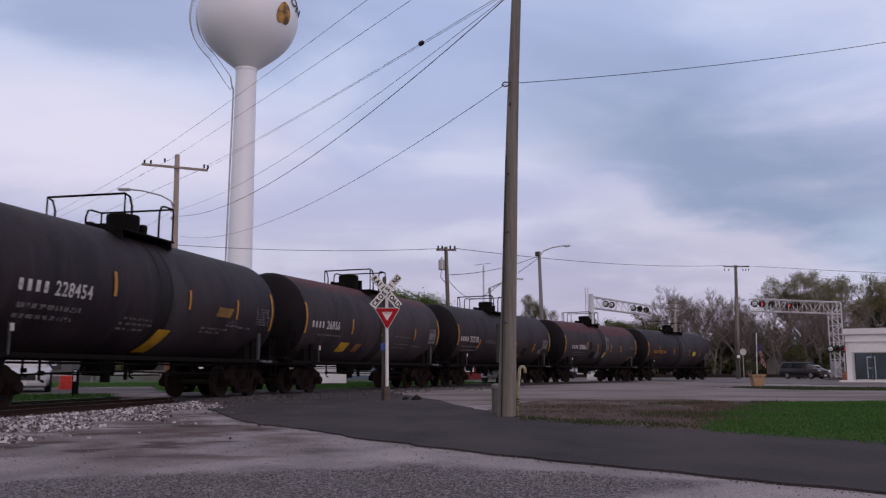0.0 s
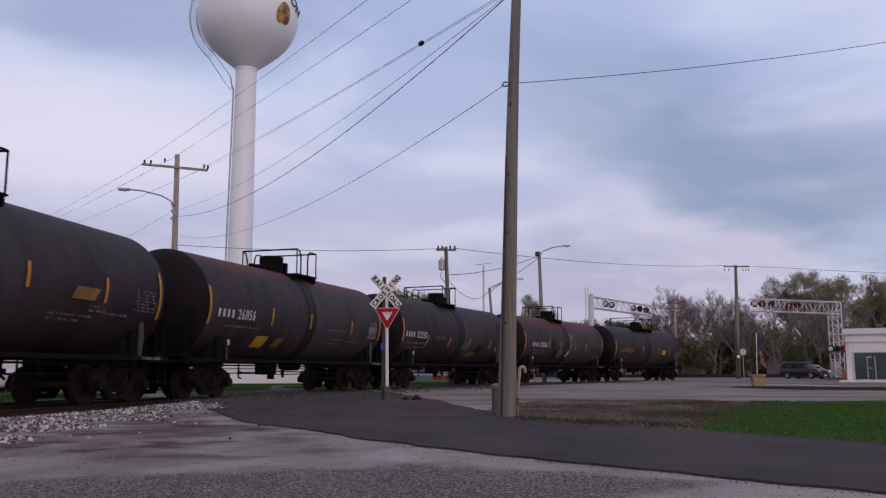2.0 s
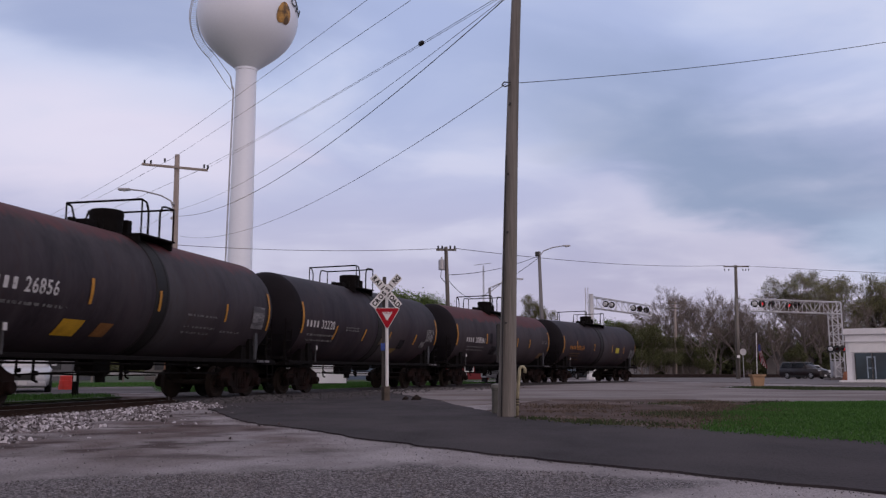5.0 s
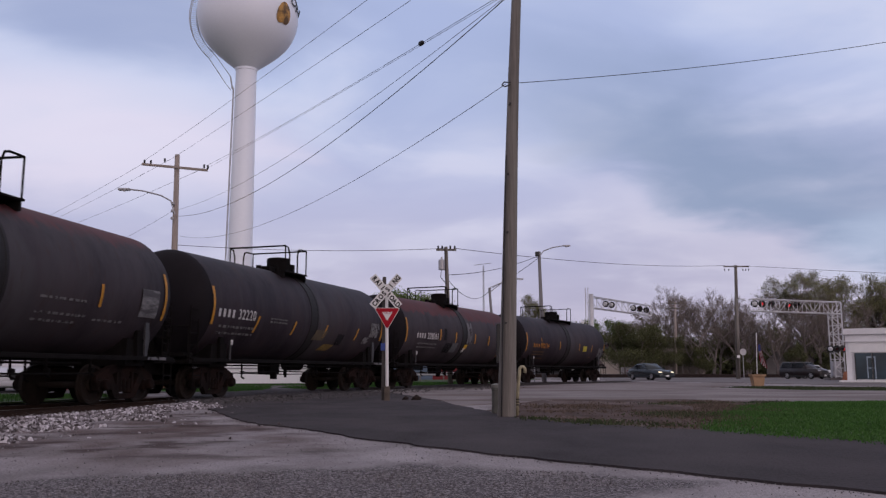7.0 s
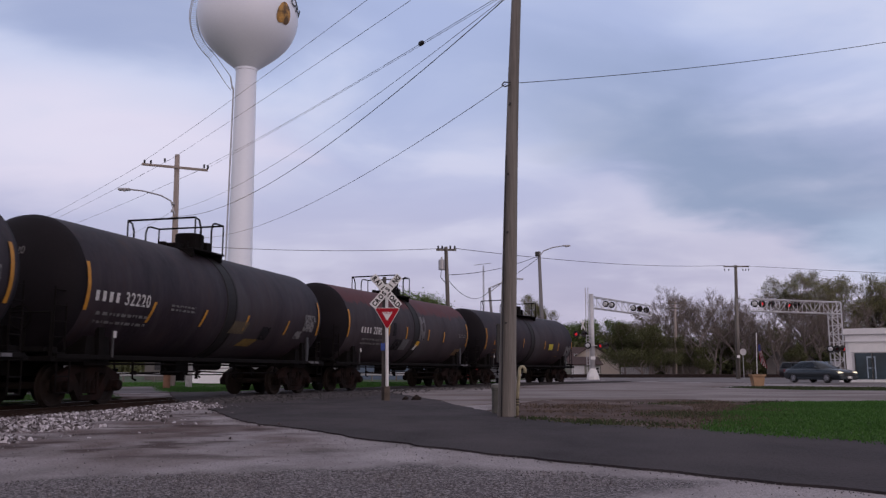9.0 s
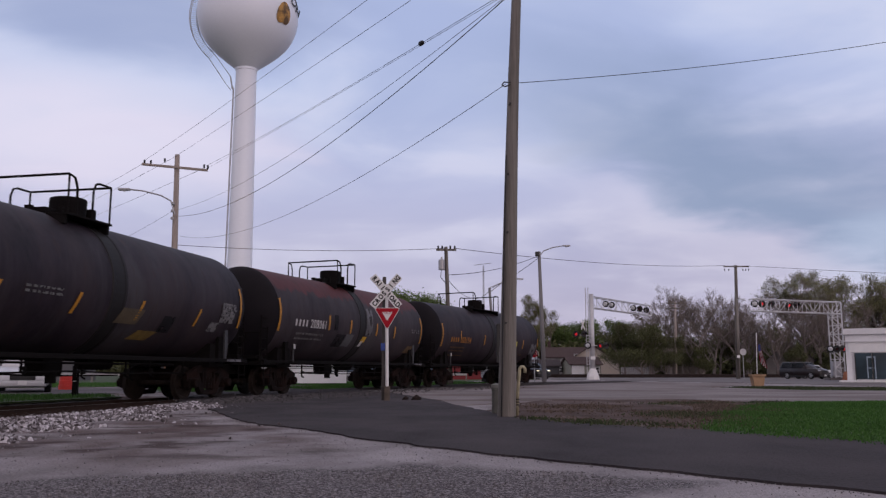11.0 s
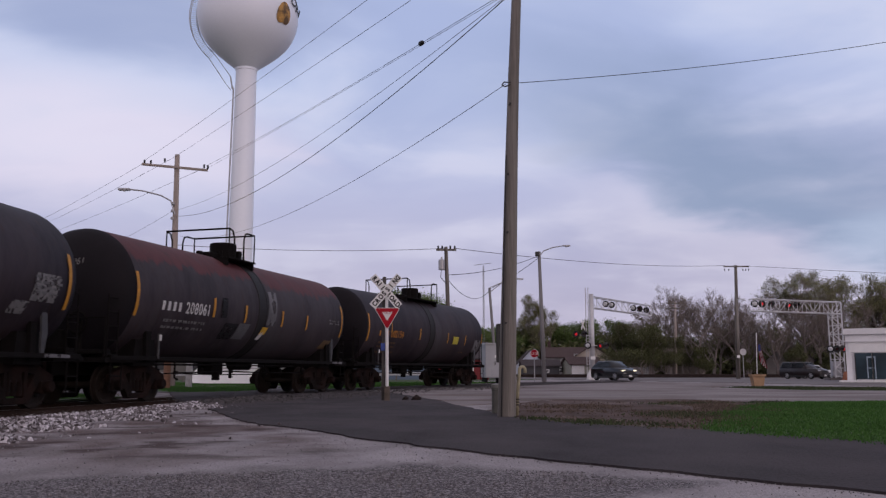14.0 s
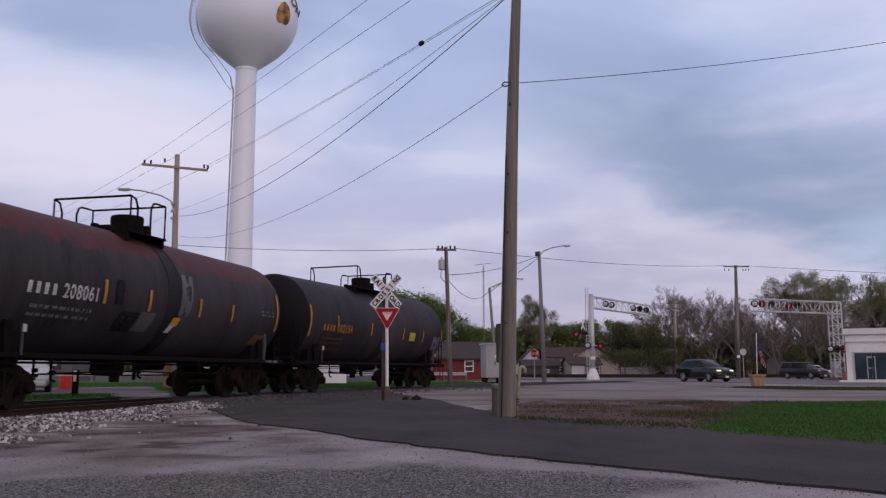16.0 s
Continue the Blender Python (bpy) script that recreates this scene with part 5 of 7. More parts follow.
# ---- crossing sign ----
def build_crossing_sign():
    sign = thing("crossing_sign", "white railroad crossbuck over a red yield sign on a post", "road sign", m=pose(-1.51, 22.9, 0, 0, 0, 0))
    part("post", tube(BM(), [(0.02, 0, 0.36), (-0.02, 0, 3.10)], 0.045, 10), M_SIGNWHITE, sign, "white painted post")
    part("post_base", box(BM(), (0.02, 0.02, 0.16), (0.15, 0.13, 0.44), bevel=0.02), mat("post_base_rust", (0.10, 0.08, 0.065), 0.9, var=0.4, scale=8), sign)
    part("backing_post", box(BM(), (-0.09, 0.14, 1.62), (0.10, 0.09, 3.4), bevel=0.01), mat("backing_post_grey", (0.07, 0.062, 0.058), 0.9, var=0.3, scale=4, stretch=(3, 3, 0.3)), sign, "dark weathered wooden post behind")
    part("notice_plate", box(BM(), (-0.10, 0.06, 1.42), (0.13, 0.02, 0.20), bevel=0.004), mat("notice_blue", (0.03, 0.07, 0.30), 0.5, var=0.1), sign, "small blue notice plate")
    for ang, word, y in ((-48.5, "RAIL  ROAD", -0.06), (48.5, "CROS SING", -0.085)):
        m = Matrix.Translation((-0.03, y, 2.91)) @ pose(0, 0, 0, 0, -ang, 0)
        blade = part("crossbuck_blade", box(BM(), (0, 0, 0), (1.10, 0.012, 0.205), m, bevel=0.004), M_SIGNWHITE, sign)
        w = word.replace(" ", "")
        half = len(w) // 2
        # letters one by one, keeping clear of the crossing
        for i, ch in enumerate(w):
            x = (-0.47 + i * 0.122) if i < half else (0.10 + (i - half) * 0.122)
            if ang > 0 and i in (half - 1, half):
                x += 0.03 if i < half else -0.03
            mm = m @ Matrix.Translation((x - 0.04, -0.0065, -0.062))
            part("letter", text_bm(ch, 0.125, mm, depth=0.004, bold=0.009, squeeze=0.85), M_BLACK, blade, "black letter")
    tri = lambda r: [(-r, 0.577 * r), (r, 0.577 * r), (0, -1.155 * r)]

    def rounded(r, c):
        t = tri(r)
        out = []
        for i in range(3):
            a, b, d = Vector(t[i - 1]), Vector(t[i]), Vector(t[(i + 1) % 3])
            for k in range(4):
                f = k / 3
                p, q = b.lerp(a, c), b.lerp(d, c)
                out.append(tuple(p.lerp(b, f).lerp(b.lerp(q, f), f)))
        return out
    base = Matrix.Translation((0.01, -0.075, 2.26))
    plate = part("yield_plate", prism(BM(), rounded(0.35, 0.10), -0.006, 0.006, base), M_SIGNWHITE, sign, "white edged yield plate")
    part("red_face", prism(BM(), rounded(0.33, 0.10), -0.010, -0.007, base), M_SIGNRED, plate, "red triangular face")
    part("white_centre", prism(BM(), rounded(0.145, 0.12), -0.014, -0.011, base @ Matrix.Translation((0, 0, 0.01))), M_SIGNWHITE, plate)
    part("letter", text_bm("YIELD", 0.058, base @ Matrix.Translation((-0.105, -0.016, 0.035)), depth=0.003, squeeze=0.95), M_SIGNRED, plate, "red word on the white centre")


build_crossing_sign()


# ---- crossing gantries with flashing signals ----
M_REDLAMP = mat("red_lamp_lit", (1.0, 0.035, 0.05), 0.4, var=0.0, bump=0.0, emit=0.40)
M_REDDARK = mat("red_lamp_dark", (0.06, 0.008, 0.010), 0.3, var=0.1, bump=0.0)
M_SILVER = mat("silver_paint", (0.50, 0.50, 0.52), 0.45, metal=0.3, var=0.12, scale=2, fine=20, bump=0.05)


def signal_head(parent, p, face, lit):
    """A round black target with a hooded red lens, facing along -y turned by face degrees."""
    m = Matrix.Translation(p) @ pose(0, 0, 0, 0, 0, face)
    tgt = part("signal_target", lathe(BM(), [(0.001, 0.05), (0.12, 0.05), (0.14, 0.0), (0.31, 0.0), (0.32, -0.02), (0.31, -0.03), (0.10, -0.03)], "y", 20, m), M_BLACK, parent)
    part("lens", lathe(BM(), [(0.001, -0.10), (0.07, -0.085), (0.125, -0.04)], "y", 16, m), M_REDLAMP if lit else M_REDDARK, tgt, "lit red lens" if lit else "dark red lens", smooth=True)
    part("hood", lathe(BM(), [(0.165, -0.03), (0.185, -0.03), (0.185, -0.33), (0.165, -0.33)], "y", 14, m, arc=(-2.0, 2.0)), M_BLACK, tgt)
    part("housing", lathe(BM(), [(0.001, 0.26), (0.14, 0.25), (0.19, 0.18), (0.20, 0.03)], "y", 14, m), M_SILVER if abs(face) > 90 else M_BLACK, tgt)


def truss(bm, a, b, h, n, w=0.55, r=0.05):
    a, b = Vector(a), Vector(b)
    d = (b - a).normalized()
    side = Vector((-d.y, d.x, 0)) * w / 2
    for o in (side, -side):
        for z in (0, h):
            tube(bm, [a + o + Vector((0, 0, z)), b + o + Vector((0, 0, z))], r, 6)
        for k in range(n):
            p, q = a.lerp(b, k / n) + o, a.lerp(b, (k + 1) / n) + o
            up = Vector((0, 0, h))
            tube(bm, [p, q + up] if k % 2 else [p + up, q], r * 0.55, 5)
            tube(bm, [q, q + up], r * 0.55, 5)
    for k in range(n + 1):
        p = a.lerp(b, k / n)
        tube(bm, [p + side, p - side], r * 0.5, 5)
        tube(bm, [p + side + Vector((0, 0, h)), p - side + Vector((0, 0, h))], r * 0.5, 5)


def build_gantries():
    g = thing("signal_gantry", "silver steel cantilever with crossing signals over the highway", "signal gantry", "signal gantries")
    part("mast", tube(BM(), [(14.0, 80, 0.1), (14.0, 80, 8.0)], 0.22, 16), M_SILVER, g, smooth=True)
    part("foundation", lathe(BM(), [(0.62, -0.1), (0.58, 0.3), (0.30, 1.0), (0.22, 1.02)], "z", 8, pose(14.0, 80, 0)), M_SIGNWHITE, g, "flared pale footing")
    bm = BM()
    for x in (13.45, 13.7):
        tube(bm, [(x, 79.9, 0.4), (x, 79.9, 8.6)], 0.035, 6)
    for k in range(27):
        tube(bm, [(13.45, 79.9, 0.5 + 0.3 * k), (13.7, 79.9, 0.5 + 0.3 * k)], 0.02, 5)
    for z in (2, 4.5, 7.2):
        tube(bm, [(13.6, 79.9, z), (14.0, 80, z)], 0.03, 5)
    part("ladder", bm, M_SILVER, g)
    bm = BM()
    truss(bm, (14.1, 80, 6.68), (22.1, 91, 6.68), 1.05, 9)
    part("cantilever_arm", bm, M_SILVER, g)
    for f, face, lit in ((0.20, 150, False), (0.30, 150, False), (0.68, 150, False), (0.80, -20, False), (0.93, -20, False)):
        p = Vector((14.1, 79.6, 7.2)).lerp(Vector((22.1, 90.6, 7.2)), f)
        signal_head(g, p, face, lit)
    for p, face, lit in (((12.45, 79.6, 4.2), -15, True), ((13.15, 79.6, 4.25), 30, False), ((13.5, 79.5, 3.15), 160, False), ((14.7, 79.5, 3.1), -30, True), ((15.2, 79.5, 3.15), 20, False)):
        signal_head(g, p, face, lit)
    bm = BM()
    tube(bm, [(12.3, 79.8, 4.2), (14.0, 79.8, 4.0)], 0.05, 6)
    tube(bm, [(13.3, 79.7, 3.15), (15.3, 79.7, 3.15)], 0.05, 6)
    part("signal_bracket", bm, M_SILVER, g)
    bm = BM()
    for ang in (45, -45):
        box(bm, (0, 0, 0), (1.25, 0.02, 0.22), Matrix.Translation((13.1, 79.6, 5.1)) @ pose(0, 0, 0, 0, 0, 60) @ pose(0, 0, 0, 0, ang, 0))
    part("crossbuck", bm, M_SIGNWHITE, g, "white crossbuck seen from its edge")
    part("count_plate", box(BM(), (14.0, 79.75, 2.0), (0.45, 0.02, 0.3)), M_SIGNWHITE, g)

    g = thing("signal_gantry", "silver lattice gantry with lit red crossing signals", "signal gantry", "signal gantries")
    bm = BM()
    for x in (34.65, 35.5):
        for y in (75.6, 76.4):
            tube(bm, [(x, y, 0.0), (x, y, 6.9 if x > 35 else 6.1)], 0.06, 6)
    for k in range(8):
        z = 0.3 + k * 0.75
        for y in (75.6, 76.4):
            tube(bm, [(34.65, y, z), (35.5, y, z + 0.75)] if k % 2 else [(35.5, y, z), (34.65, y, z + 0.75)], 0.045, 5)
            tube(bm, [(34.65, y, z), (35.5, y, z)], 0.04, 5)
    part("mast", bm, M_SILVER, g)
    part("foundation", box(BM(), (34.9, 76, 0.05), (1.8, 1.4, 0.3), bevel=0.04), M_CONC, g)
    bm = BM()
    truss(bm, (35.5, 76, 5.85), (26.9, 74, 5.98), 1.05, 10)
    part("cantilever_arm", bm, M_SILVER, g)
    for x, z, face, lit in ((27.2, 6.62, 170, False), (27.9, 6.6, 0, True), (28.75, 6.65, 10, False), (30.45, 6.5, 0, True), (31.15, 6.55, 10, False)):
        signal_head(g, (x, 73.9 + (x - 26.9) * 0.2, z), face, lit)
    for x, face, lit in ((34.2, 150, False), (34.75, -10, False), (35.35, 10, True)):
        signal_head(g, (x, 75.3, 2.72), face, lit)
    part("signal_bracket", tube(BM(), [(34.0, 75.45, 2.72), (35.6, 75.45, 2.72)], 0.05, 6), M_SILVER, g)
    part("relay_box", box(BM(), (34.9, 76.1, 1.0), (0.7, 0.5, 1.3), bevel=0.03), M_GALV, g)
    cone = thing("traffic_drum", "small faded orange marker at the gantry foot", "traffic marker")
    part("body", lathe(BM(), [(0.001, 0.75), (0.14, 0.74), (0.30, 0.05), (0.38, 0.04), (0.38, 0.0)], "z", 14, pose(35.1, 74.7, 0)), mat("faded_marker_orange", (0.32, 0.12, 0.06), 0.7, var=0.2), cone)


build_gantries()


# ---- roadside cabinets, signs, flag ----
def build_roadside():
    c = thing("signal_bungalow", "grey steel signal cabinet beside the track", "cabinet", m=pose(3.30, 58, 0, 0, 0, 12))
    M_CAB = mat("cabinet_grey", (0.30, 0.31, 0.33), 0.6, metal=0.2, var=0.1, scale=2, bump=0.05)
    part("body", box(BM(), (0, 0, 1.45), (1.2, 1.3, 2.2), bevel=0.03), M_CAB, c)
    part("roof", prism(BM(), [(-0.68, 2.55), (0.68, 2.55), (0.62, 2.66), (-0.62, 2.66)], -0.74, 0.74), M_CAB, c)
    d = part("door", box(BM(), (-0.05, -0.662, 1.45), (1.0, 0.02, 2.0), bevel=0.006), M_CAB, c)
    part("handle", box(BM(), (0.05, -0.69, 1.3), (0.06, 0.04, 0.22), bevel=0.01), M_BLACK, d)
    part("notice", box(BM(), (0.15, -0.68, 1.75), (0.22, 0.006, 0.16)), M_SIGNWHITE, c)
    for x in (-0.5, 0.5):
        part("foot", box(BM(), (x, 0, 0.15), (0.12, 1.2, 0.5)), M_FRAME, c)
    c = thing("relay_cabinet", "narrow dark steel relay cabinet on a post", "cabinet")
    part("body", box(BM(), (2.05, 30.0, 1.75), (0.34, 0.4, 1.35), bevel=0.02), M_BLACK, c)
    part("post", tube(BM(), [(2.08, 30.0, 0.0), (2.08, 30.0, 1.1)], 0.09, 10), M_FRAME, c)
    c = thing("marker_post", "pale square timber post behind the utility pole", "post")
    part("shaft", box(BM(), (2.50, 30.0, 0.85), (0.13, 0.13, 1.75), bevel=0.01), M_WOOD_PALE, c)
    s = thing("stop_sign", "red stop sign on a steel post facing the side street", "road sign", m=pose(6.95, 65, 0))
    part("post", tube(BM(), [(0, 0.05, -0.1), (0, 0.05, 2.5)], 0.04, 8), M_GALV, s)
    oc = lambda r: [(r * math.cos(radians(22.5 + 45 * k)), 2.1 + r * math.sin(radians(22.5 + 45 * k))) for k in range(8)]
    pl = part("plate", prism(BM(), oc(0.33), -0.012, 0.0), M_SIGNWHITE, s)
    part("red_face", prism(BM(), oc(0.305), -0.018, -0.014), M_SIGNRED, pl)
    part("letter", text_bm("STOP", 0.18, Matrix.Translation((-0.235, -0.021, 2.01)), depth=0.004, squeeze=0.9), M_SIGNWHITE, pl)
    s = thing("road_sign", "round grey sign seen from behind on a post", "road sign")
    part("post", tube(BM(), [(30.9, 88, -0.1), (30.9, 88, 3.1)], 0.04, 8), M_GALV, s)
    part("plate", lathe(BM(), [(0.001, 0.0), (0.34, 0.0), (0.34, 0.02), (0.001, 0.02)], "y", 20, pose(30.9, 87.9, 2.75)), M_GALV, s)
    p = thing("flag_planter", "square tan planter with a thin pole and hanging striped flag", "planter")
    M_TAN = mat("planter_tan", (0.30, 0.19, 0.11), 0.85, var=0.2, scale=4)
    part("tub", prism(BM(), [(16.62, -0.02), (17.10, -0.02), (17.18, 0.50), (16.54, 0.50)], 45.75, 46.25), M_TAN, p)
    part("rim", box(BM(), (16.86, 46, 0.55), (0.76, 0.62, 0.11), bevel=0.02), M_TAN, p)
    part("soil", box(BM(), (16.86, 46, 0.60), (0.62, 0.50, 0.04)), M_DIRT, p)
    part("pole", tube(BM(), [(16.86, 46, 0.55), (16.93, 46, 2.80)], 0.022, 8), M_SIGNWHITE, p)
    # flag hanging in folds: stripes, each a folded strip, and a blue field
    red, blue = mat("flag_red", (0.30, 0.02, 0.03), 0.8, var=0.1), mat("flag_blue", (0.02, 0.03, 0.13), 0.8, var=0.1)
    for k in range(7):
        bm = BM()
        prev = None
        x0, x1 = k * 0.052, (k + 1) * 0.052
        for j in range(13):
            z = 2.22 - j * 0.085
            sk = 0.10 * (j / 12)
            wob = 0.05 * math.sin(j * 0.9 + k)
            a, b = bm.verts.new((16.96 + x0 * (0.5 + 0.5 * j / 12) + sk, 45.98 + wob + 0.03 * (k % 2), z - 0.05 * k)), bm.verts.new((16.96 + x1 * (0.5 + 0.5 * j / 12) + sk, 45.98 - wob * 0.5, z - 0.05 * k))
            if prev:
                bm.faces.new((prev[0], prev[1], b, a))
            prev = (a, b)
        bmesh.ops.solidify(bm, geom=bm.faces[:], thickness=0.006)
        part("flag_stripe", bm, red if k % 2 == 0 else M_SIGNWHITE, p)
    part("flag_field", box(BM(), (17.03, 45.94, 2.02), (0.13, 0.02, 0.36), pose(0, 0, 0), bevel=0.008), blue, p)
    # far rail line across the highway, a dark edge before the trees
    r = tagged(part("far_rail_bank", box(BM(), (40, 108, 0.20), (130, 0.7, 0.42), bevel=0.05), M_STONE_DARK), "dark low rail bank beyond the highway", "rail bank", kind="structure")
    # low dark bank of dirt along the rails up to the highway
    bm = BM()
    prev = None
    rnd = random.Random(22)
    for i in range(46):
        ss = 1.0 + i * 0.62
        f = min(1.0, i / 8, (45 - i) / 5)
        row = [bm.verts.new(on_arc(ss, q + rnd.uniform(-0.12, 0.12), -0.012 + f * max(0.0, z + rnd.uniform(-0.02, 0.03)))) for q, z in ((-1.9, 0.0), (-1.0, 0.03), (0.3, 0.03), (1.2, 0.05), (2.0, 0.09), (2.7, 0.06), (3.4, 0.0))]
        if prev:
            for k in range(6):
                bm.faces.new((prev[k], prev[k + 1], row[k + 1], row[k]))
        prev = row
    tagged(part("track_bank", bm, M_STONE_DARK), "low dark dirt bank along the rails", "bank", kind="structure")


build_roadside()


# ---- vehicles ----
M_GLASS = mat("tinted_glass", (0.010, 0.012, 0.015), 0.08, var=0.1, bump=0.0)
M_TYRE = mat("tyre_rubber", (0.010, 0.010, 0.011), 0.85, var=0.2, bump=0.1)
M_RIM = mat("alloy_rim", (0.40, 0.40, 0.42), 0.35, metal=0.9, var=0.1, bump=0.0)
M_HEADLIGHT = mat("headlight_lit", (1.0, 0.86, 0.62), 0.3, var=0.0, bump=0.0, emit=1.2)
M_HEADOFF = mat("headlight_clear", (0.55, 0.56, 0.58), 0.15, var=0.05, bump=0.0)
M_TAIL = mat("tail_lamp", (0.25, 0.01, 0.01), 0.3, var=0.1, bump=0.0)
M_TRIMDARK = mat("dark_trim", (0.015, 0.015, 0.016), 0.6, var=0.2, bump=0.05)


def loft(bm, stations):
    """Cross sections (x, list of (y, z) for the right half, from bottom middle to top middle), mirrored and joined."""
    rings = []
    for x, half in stations:
        pts = [(y, z) for y, z in half] + [(-y, z) for y, z in reversed(half) if abs(y) > 1e-6]
        rings.append([bm.verts.new((x, y, z)) for y, z in pts])
    n = len(rings[0])
    for a, b in zip(rings, rings[1:]):
        for k in range(n):
            bm.faces.new((a[k], a[(k + 1) % n], b[(k + 1) % n], b[k]))
    bm.faces.new(rings[0])
    bm.faces.new(rings[-1][::-1])
    bmesh.ops.recalc_face_normals(bm, faces=bm.faces)
    return bm


def build_vehicle(name, label, paint, L, W, H, belt, hood, cab, wheel_r, lights_on=False, clad=False, m=None, group="cars"):
    """A car pointing along +x. belt: window sill height; hood: bonnet height; cab: x of windscreen base, roof front, roof rear, rear glass base, as shares of L."""
    v = thing(name, label, "car", group, m)
    h, w = L / 2, W / 2
    cx = [c * L - h for c in cab]
    z0 = 0.20

    def sec(x, top, k=1.0, lift=0.0):
        ww = w * k
        return (x, [(0, z0 + lift), (ww * 0.86, z0 + lift), (ww * 0.98, z0 + lift + 0.12), (ww, top * 0.62 + 0.05), (ww * 0.97, top - 0.10), (ww * 0.90, top), (0, top + 0.03)])
    st = [sec(-h, belt - 0.16, 0.80, 0.16), sec(-h + 0.10, belt - 0.04, 0.90, 0.08), sec(-h + 0.45, belt, 0.97), sec(cx[3], belt + 0.01), sec(0, belt), sec(cx[0], belt - 0.01), sec(cx[0] + (h - cx[0]) * 0.5, hood, 0.98), sec(h - 0.28, hood - 0.10, 0.93), sec(h - 0.06, hood - 0.24, 0.84, 0.06), sec(h, hood - 0.34, 0.76, 0.12)]
    if not belt - 0.02 > hood:
        st[6] = sec(cx[0] + (h - cx[0]) * 0.5, hood, 0.98)
    body = part("body", loft(BM(), st), paint, v, smooth=True)

    def cs(x, zt, k):
        return (x, [(0, belt - 0.06), (w * 0.90, belt - 0.06), (w * 0.885, belt + 0.02), (w * (0.885 - 0.16 * k), zt - 0.07), (w * (0.80 - 0.16 * k), zt), (0, zt + 0.02)])
    cabin = [cs(cx[3] - 0.02, belt + 0.02, 0.1), cs(cx[2], H - 0.04, 1.0), cs((cx[1] + cx[2]) / 2, H - 0.02, 1.0), cs(cx[1], H - 0.05, 1.0), cs(cx[0] + 0.02, belt + 0.02, 0.1)]
    part("roof", loft(BM(), cabin), paint, v, smooth=True)

    def glass(nm, quad, n):
        q = [Vector(p) + Vector(n) * 0.006 for p in quad]
        bm = BM()
        bm.faces.new([bm.verts.new(p) for p in q])
        bmesh.ops.solidify(bm, geom=bm.faces[:], thickness=0.008)
        part(nm, bm, M_GLASS, v, "dark tinted glass")
    zt, zb = H - 0.11, belt + 0.05
    yb, yt = w * 0.888, w * 0.735
    mid = (cx[0] + cx[3]) / 2 - 0.05 * L
    for s in (-1, 1):
        fa = 0.12
        xs0 = cx[0] - (cx[0] - cx[1]) * fa - 0.10
        xs3 = cx[3] + (cx[2] - cx[3]) * fa + 0.12
        glass("side_window", [(xs0, s * yb, zb), (mid + 0.05, s * yb, zb), (mid + 0.05, s * (yt + 0.008), zt), (cx[1] - 0.02, s * (yt + 0.008), zt)], (0, s, 0.3))
        glass("side_window", [(mid - 0.05, s * yb, zb), (xs3, s * yb, zb), (cx[2] + 0.10, s * (yt + 0.008), zt), (mid - 0.05, s * (yt + 0.008), zt)], (0, s, 0.3))
        part("mirror", box(BM(), (cx[0] - 0.25, s * (w + 0.08), belt + 0.08), (0.16, 0.2, 0.14), bevel=0.03), paint, v)
        part("headlight", box(BM(), (h - 0.20, s * w * 0.66, hood - 0.20), (0.26, 0.30, 0.10), bevel=0.035), M_HEADLIGHT if lights_on else M_HEADOFF, v, "lit headlight" if lights_on else "clear headlight")
        part("tail_light", box(BM(), (-h + 0.12, s * w * 0.74, belt - 0.14), (0.16, 0.26, 0.20), bevel=0.03), M_TAIL, v, "red tail light")
        part("door_handle", box(BM(), (mid + 0.25, s * (w + 0.005), belt - 0.12), (0.18, 0.03, 0.03), bevel=0.008), paint, v)
        part("side_sill", box(BM(), (0, s * w * 0.97, z0 + 0.08), (L * 0.52, 0.06, 0.14), bevel=0.02), M_TRIMDARK if clad else paint, v)
    glass("windscreen", [(cx[0] - 0.05, -w * 0.80, belt + 0.06), (cx[0] - 0.05, w * 0.80, belt + 0.06), (cx[1] + 0.06, w * 0.68, H - 0.10), (cx[1] + 0.06, -w * 0.68, H - 0.10)], (0.6, 0, 0.8))
    glass("rear_window", [(cx[3] + 0.05, -w * 0.78, belt + 0.08), (cx[3] + 0.05, w * 0.78, belt + 0.08), (cx[2] - 0.06, w * 0.66, H - 0.12), (cx[2] - 0.06, -w * 0.66, H - 0.12)], (-0.7, 0, 0.7))
    part("grille", box(BM(), (h - 0.02, 0, hood - 0.30), (0.10, W * 0.46, 0.22), bevel=0.03), M_TRIMDARK, v, "dark grille")
    part("bumper", box(BM(), (h - 0.06, 0, z0 + 0.14), (0.22, W * 0.84, 0.20), bevel=0.06), M_TRIMDARK if clad else paint, v)
    part("number_plate", box(BM(), (h + 0.055, 0, z0 + 0.17), (0.012, 0.30, 0.14)), M_SIGNWHITE, v, "plain pale number plate")
    for sx in (0.30, -0.29):
        for s in (-1, 1):
            p = (sx * L, s * (w - 0.11), wheel_r)
            part("wheel_arch", lathe(BM(), [(wheel_r + 0.07, -0.03), (wheel_r + 0.07, 0.03), (0.02, 0.03)], "y", 20, Matrix.Translation((p[0], s * (w - 0.035), wheel_r + 0.02)), arc=(-1.9, 1.9)), M_TRIMDARK, v)
            ty = part("wheel", lathe(BM(), [(0.60 * wheel_r, -0.11), (0.92 * wheel_r, -0.11), (wheel_r, -0.07), (wheel_r, 0.07), (0.92 * wheel_r, 0.11), (0.60 * wheel_r, 0.11)], "y", 24), M_TYRE, v)
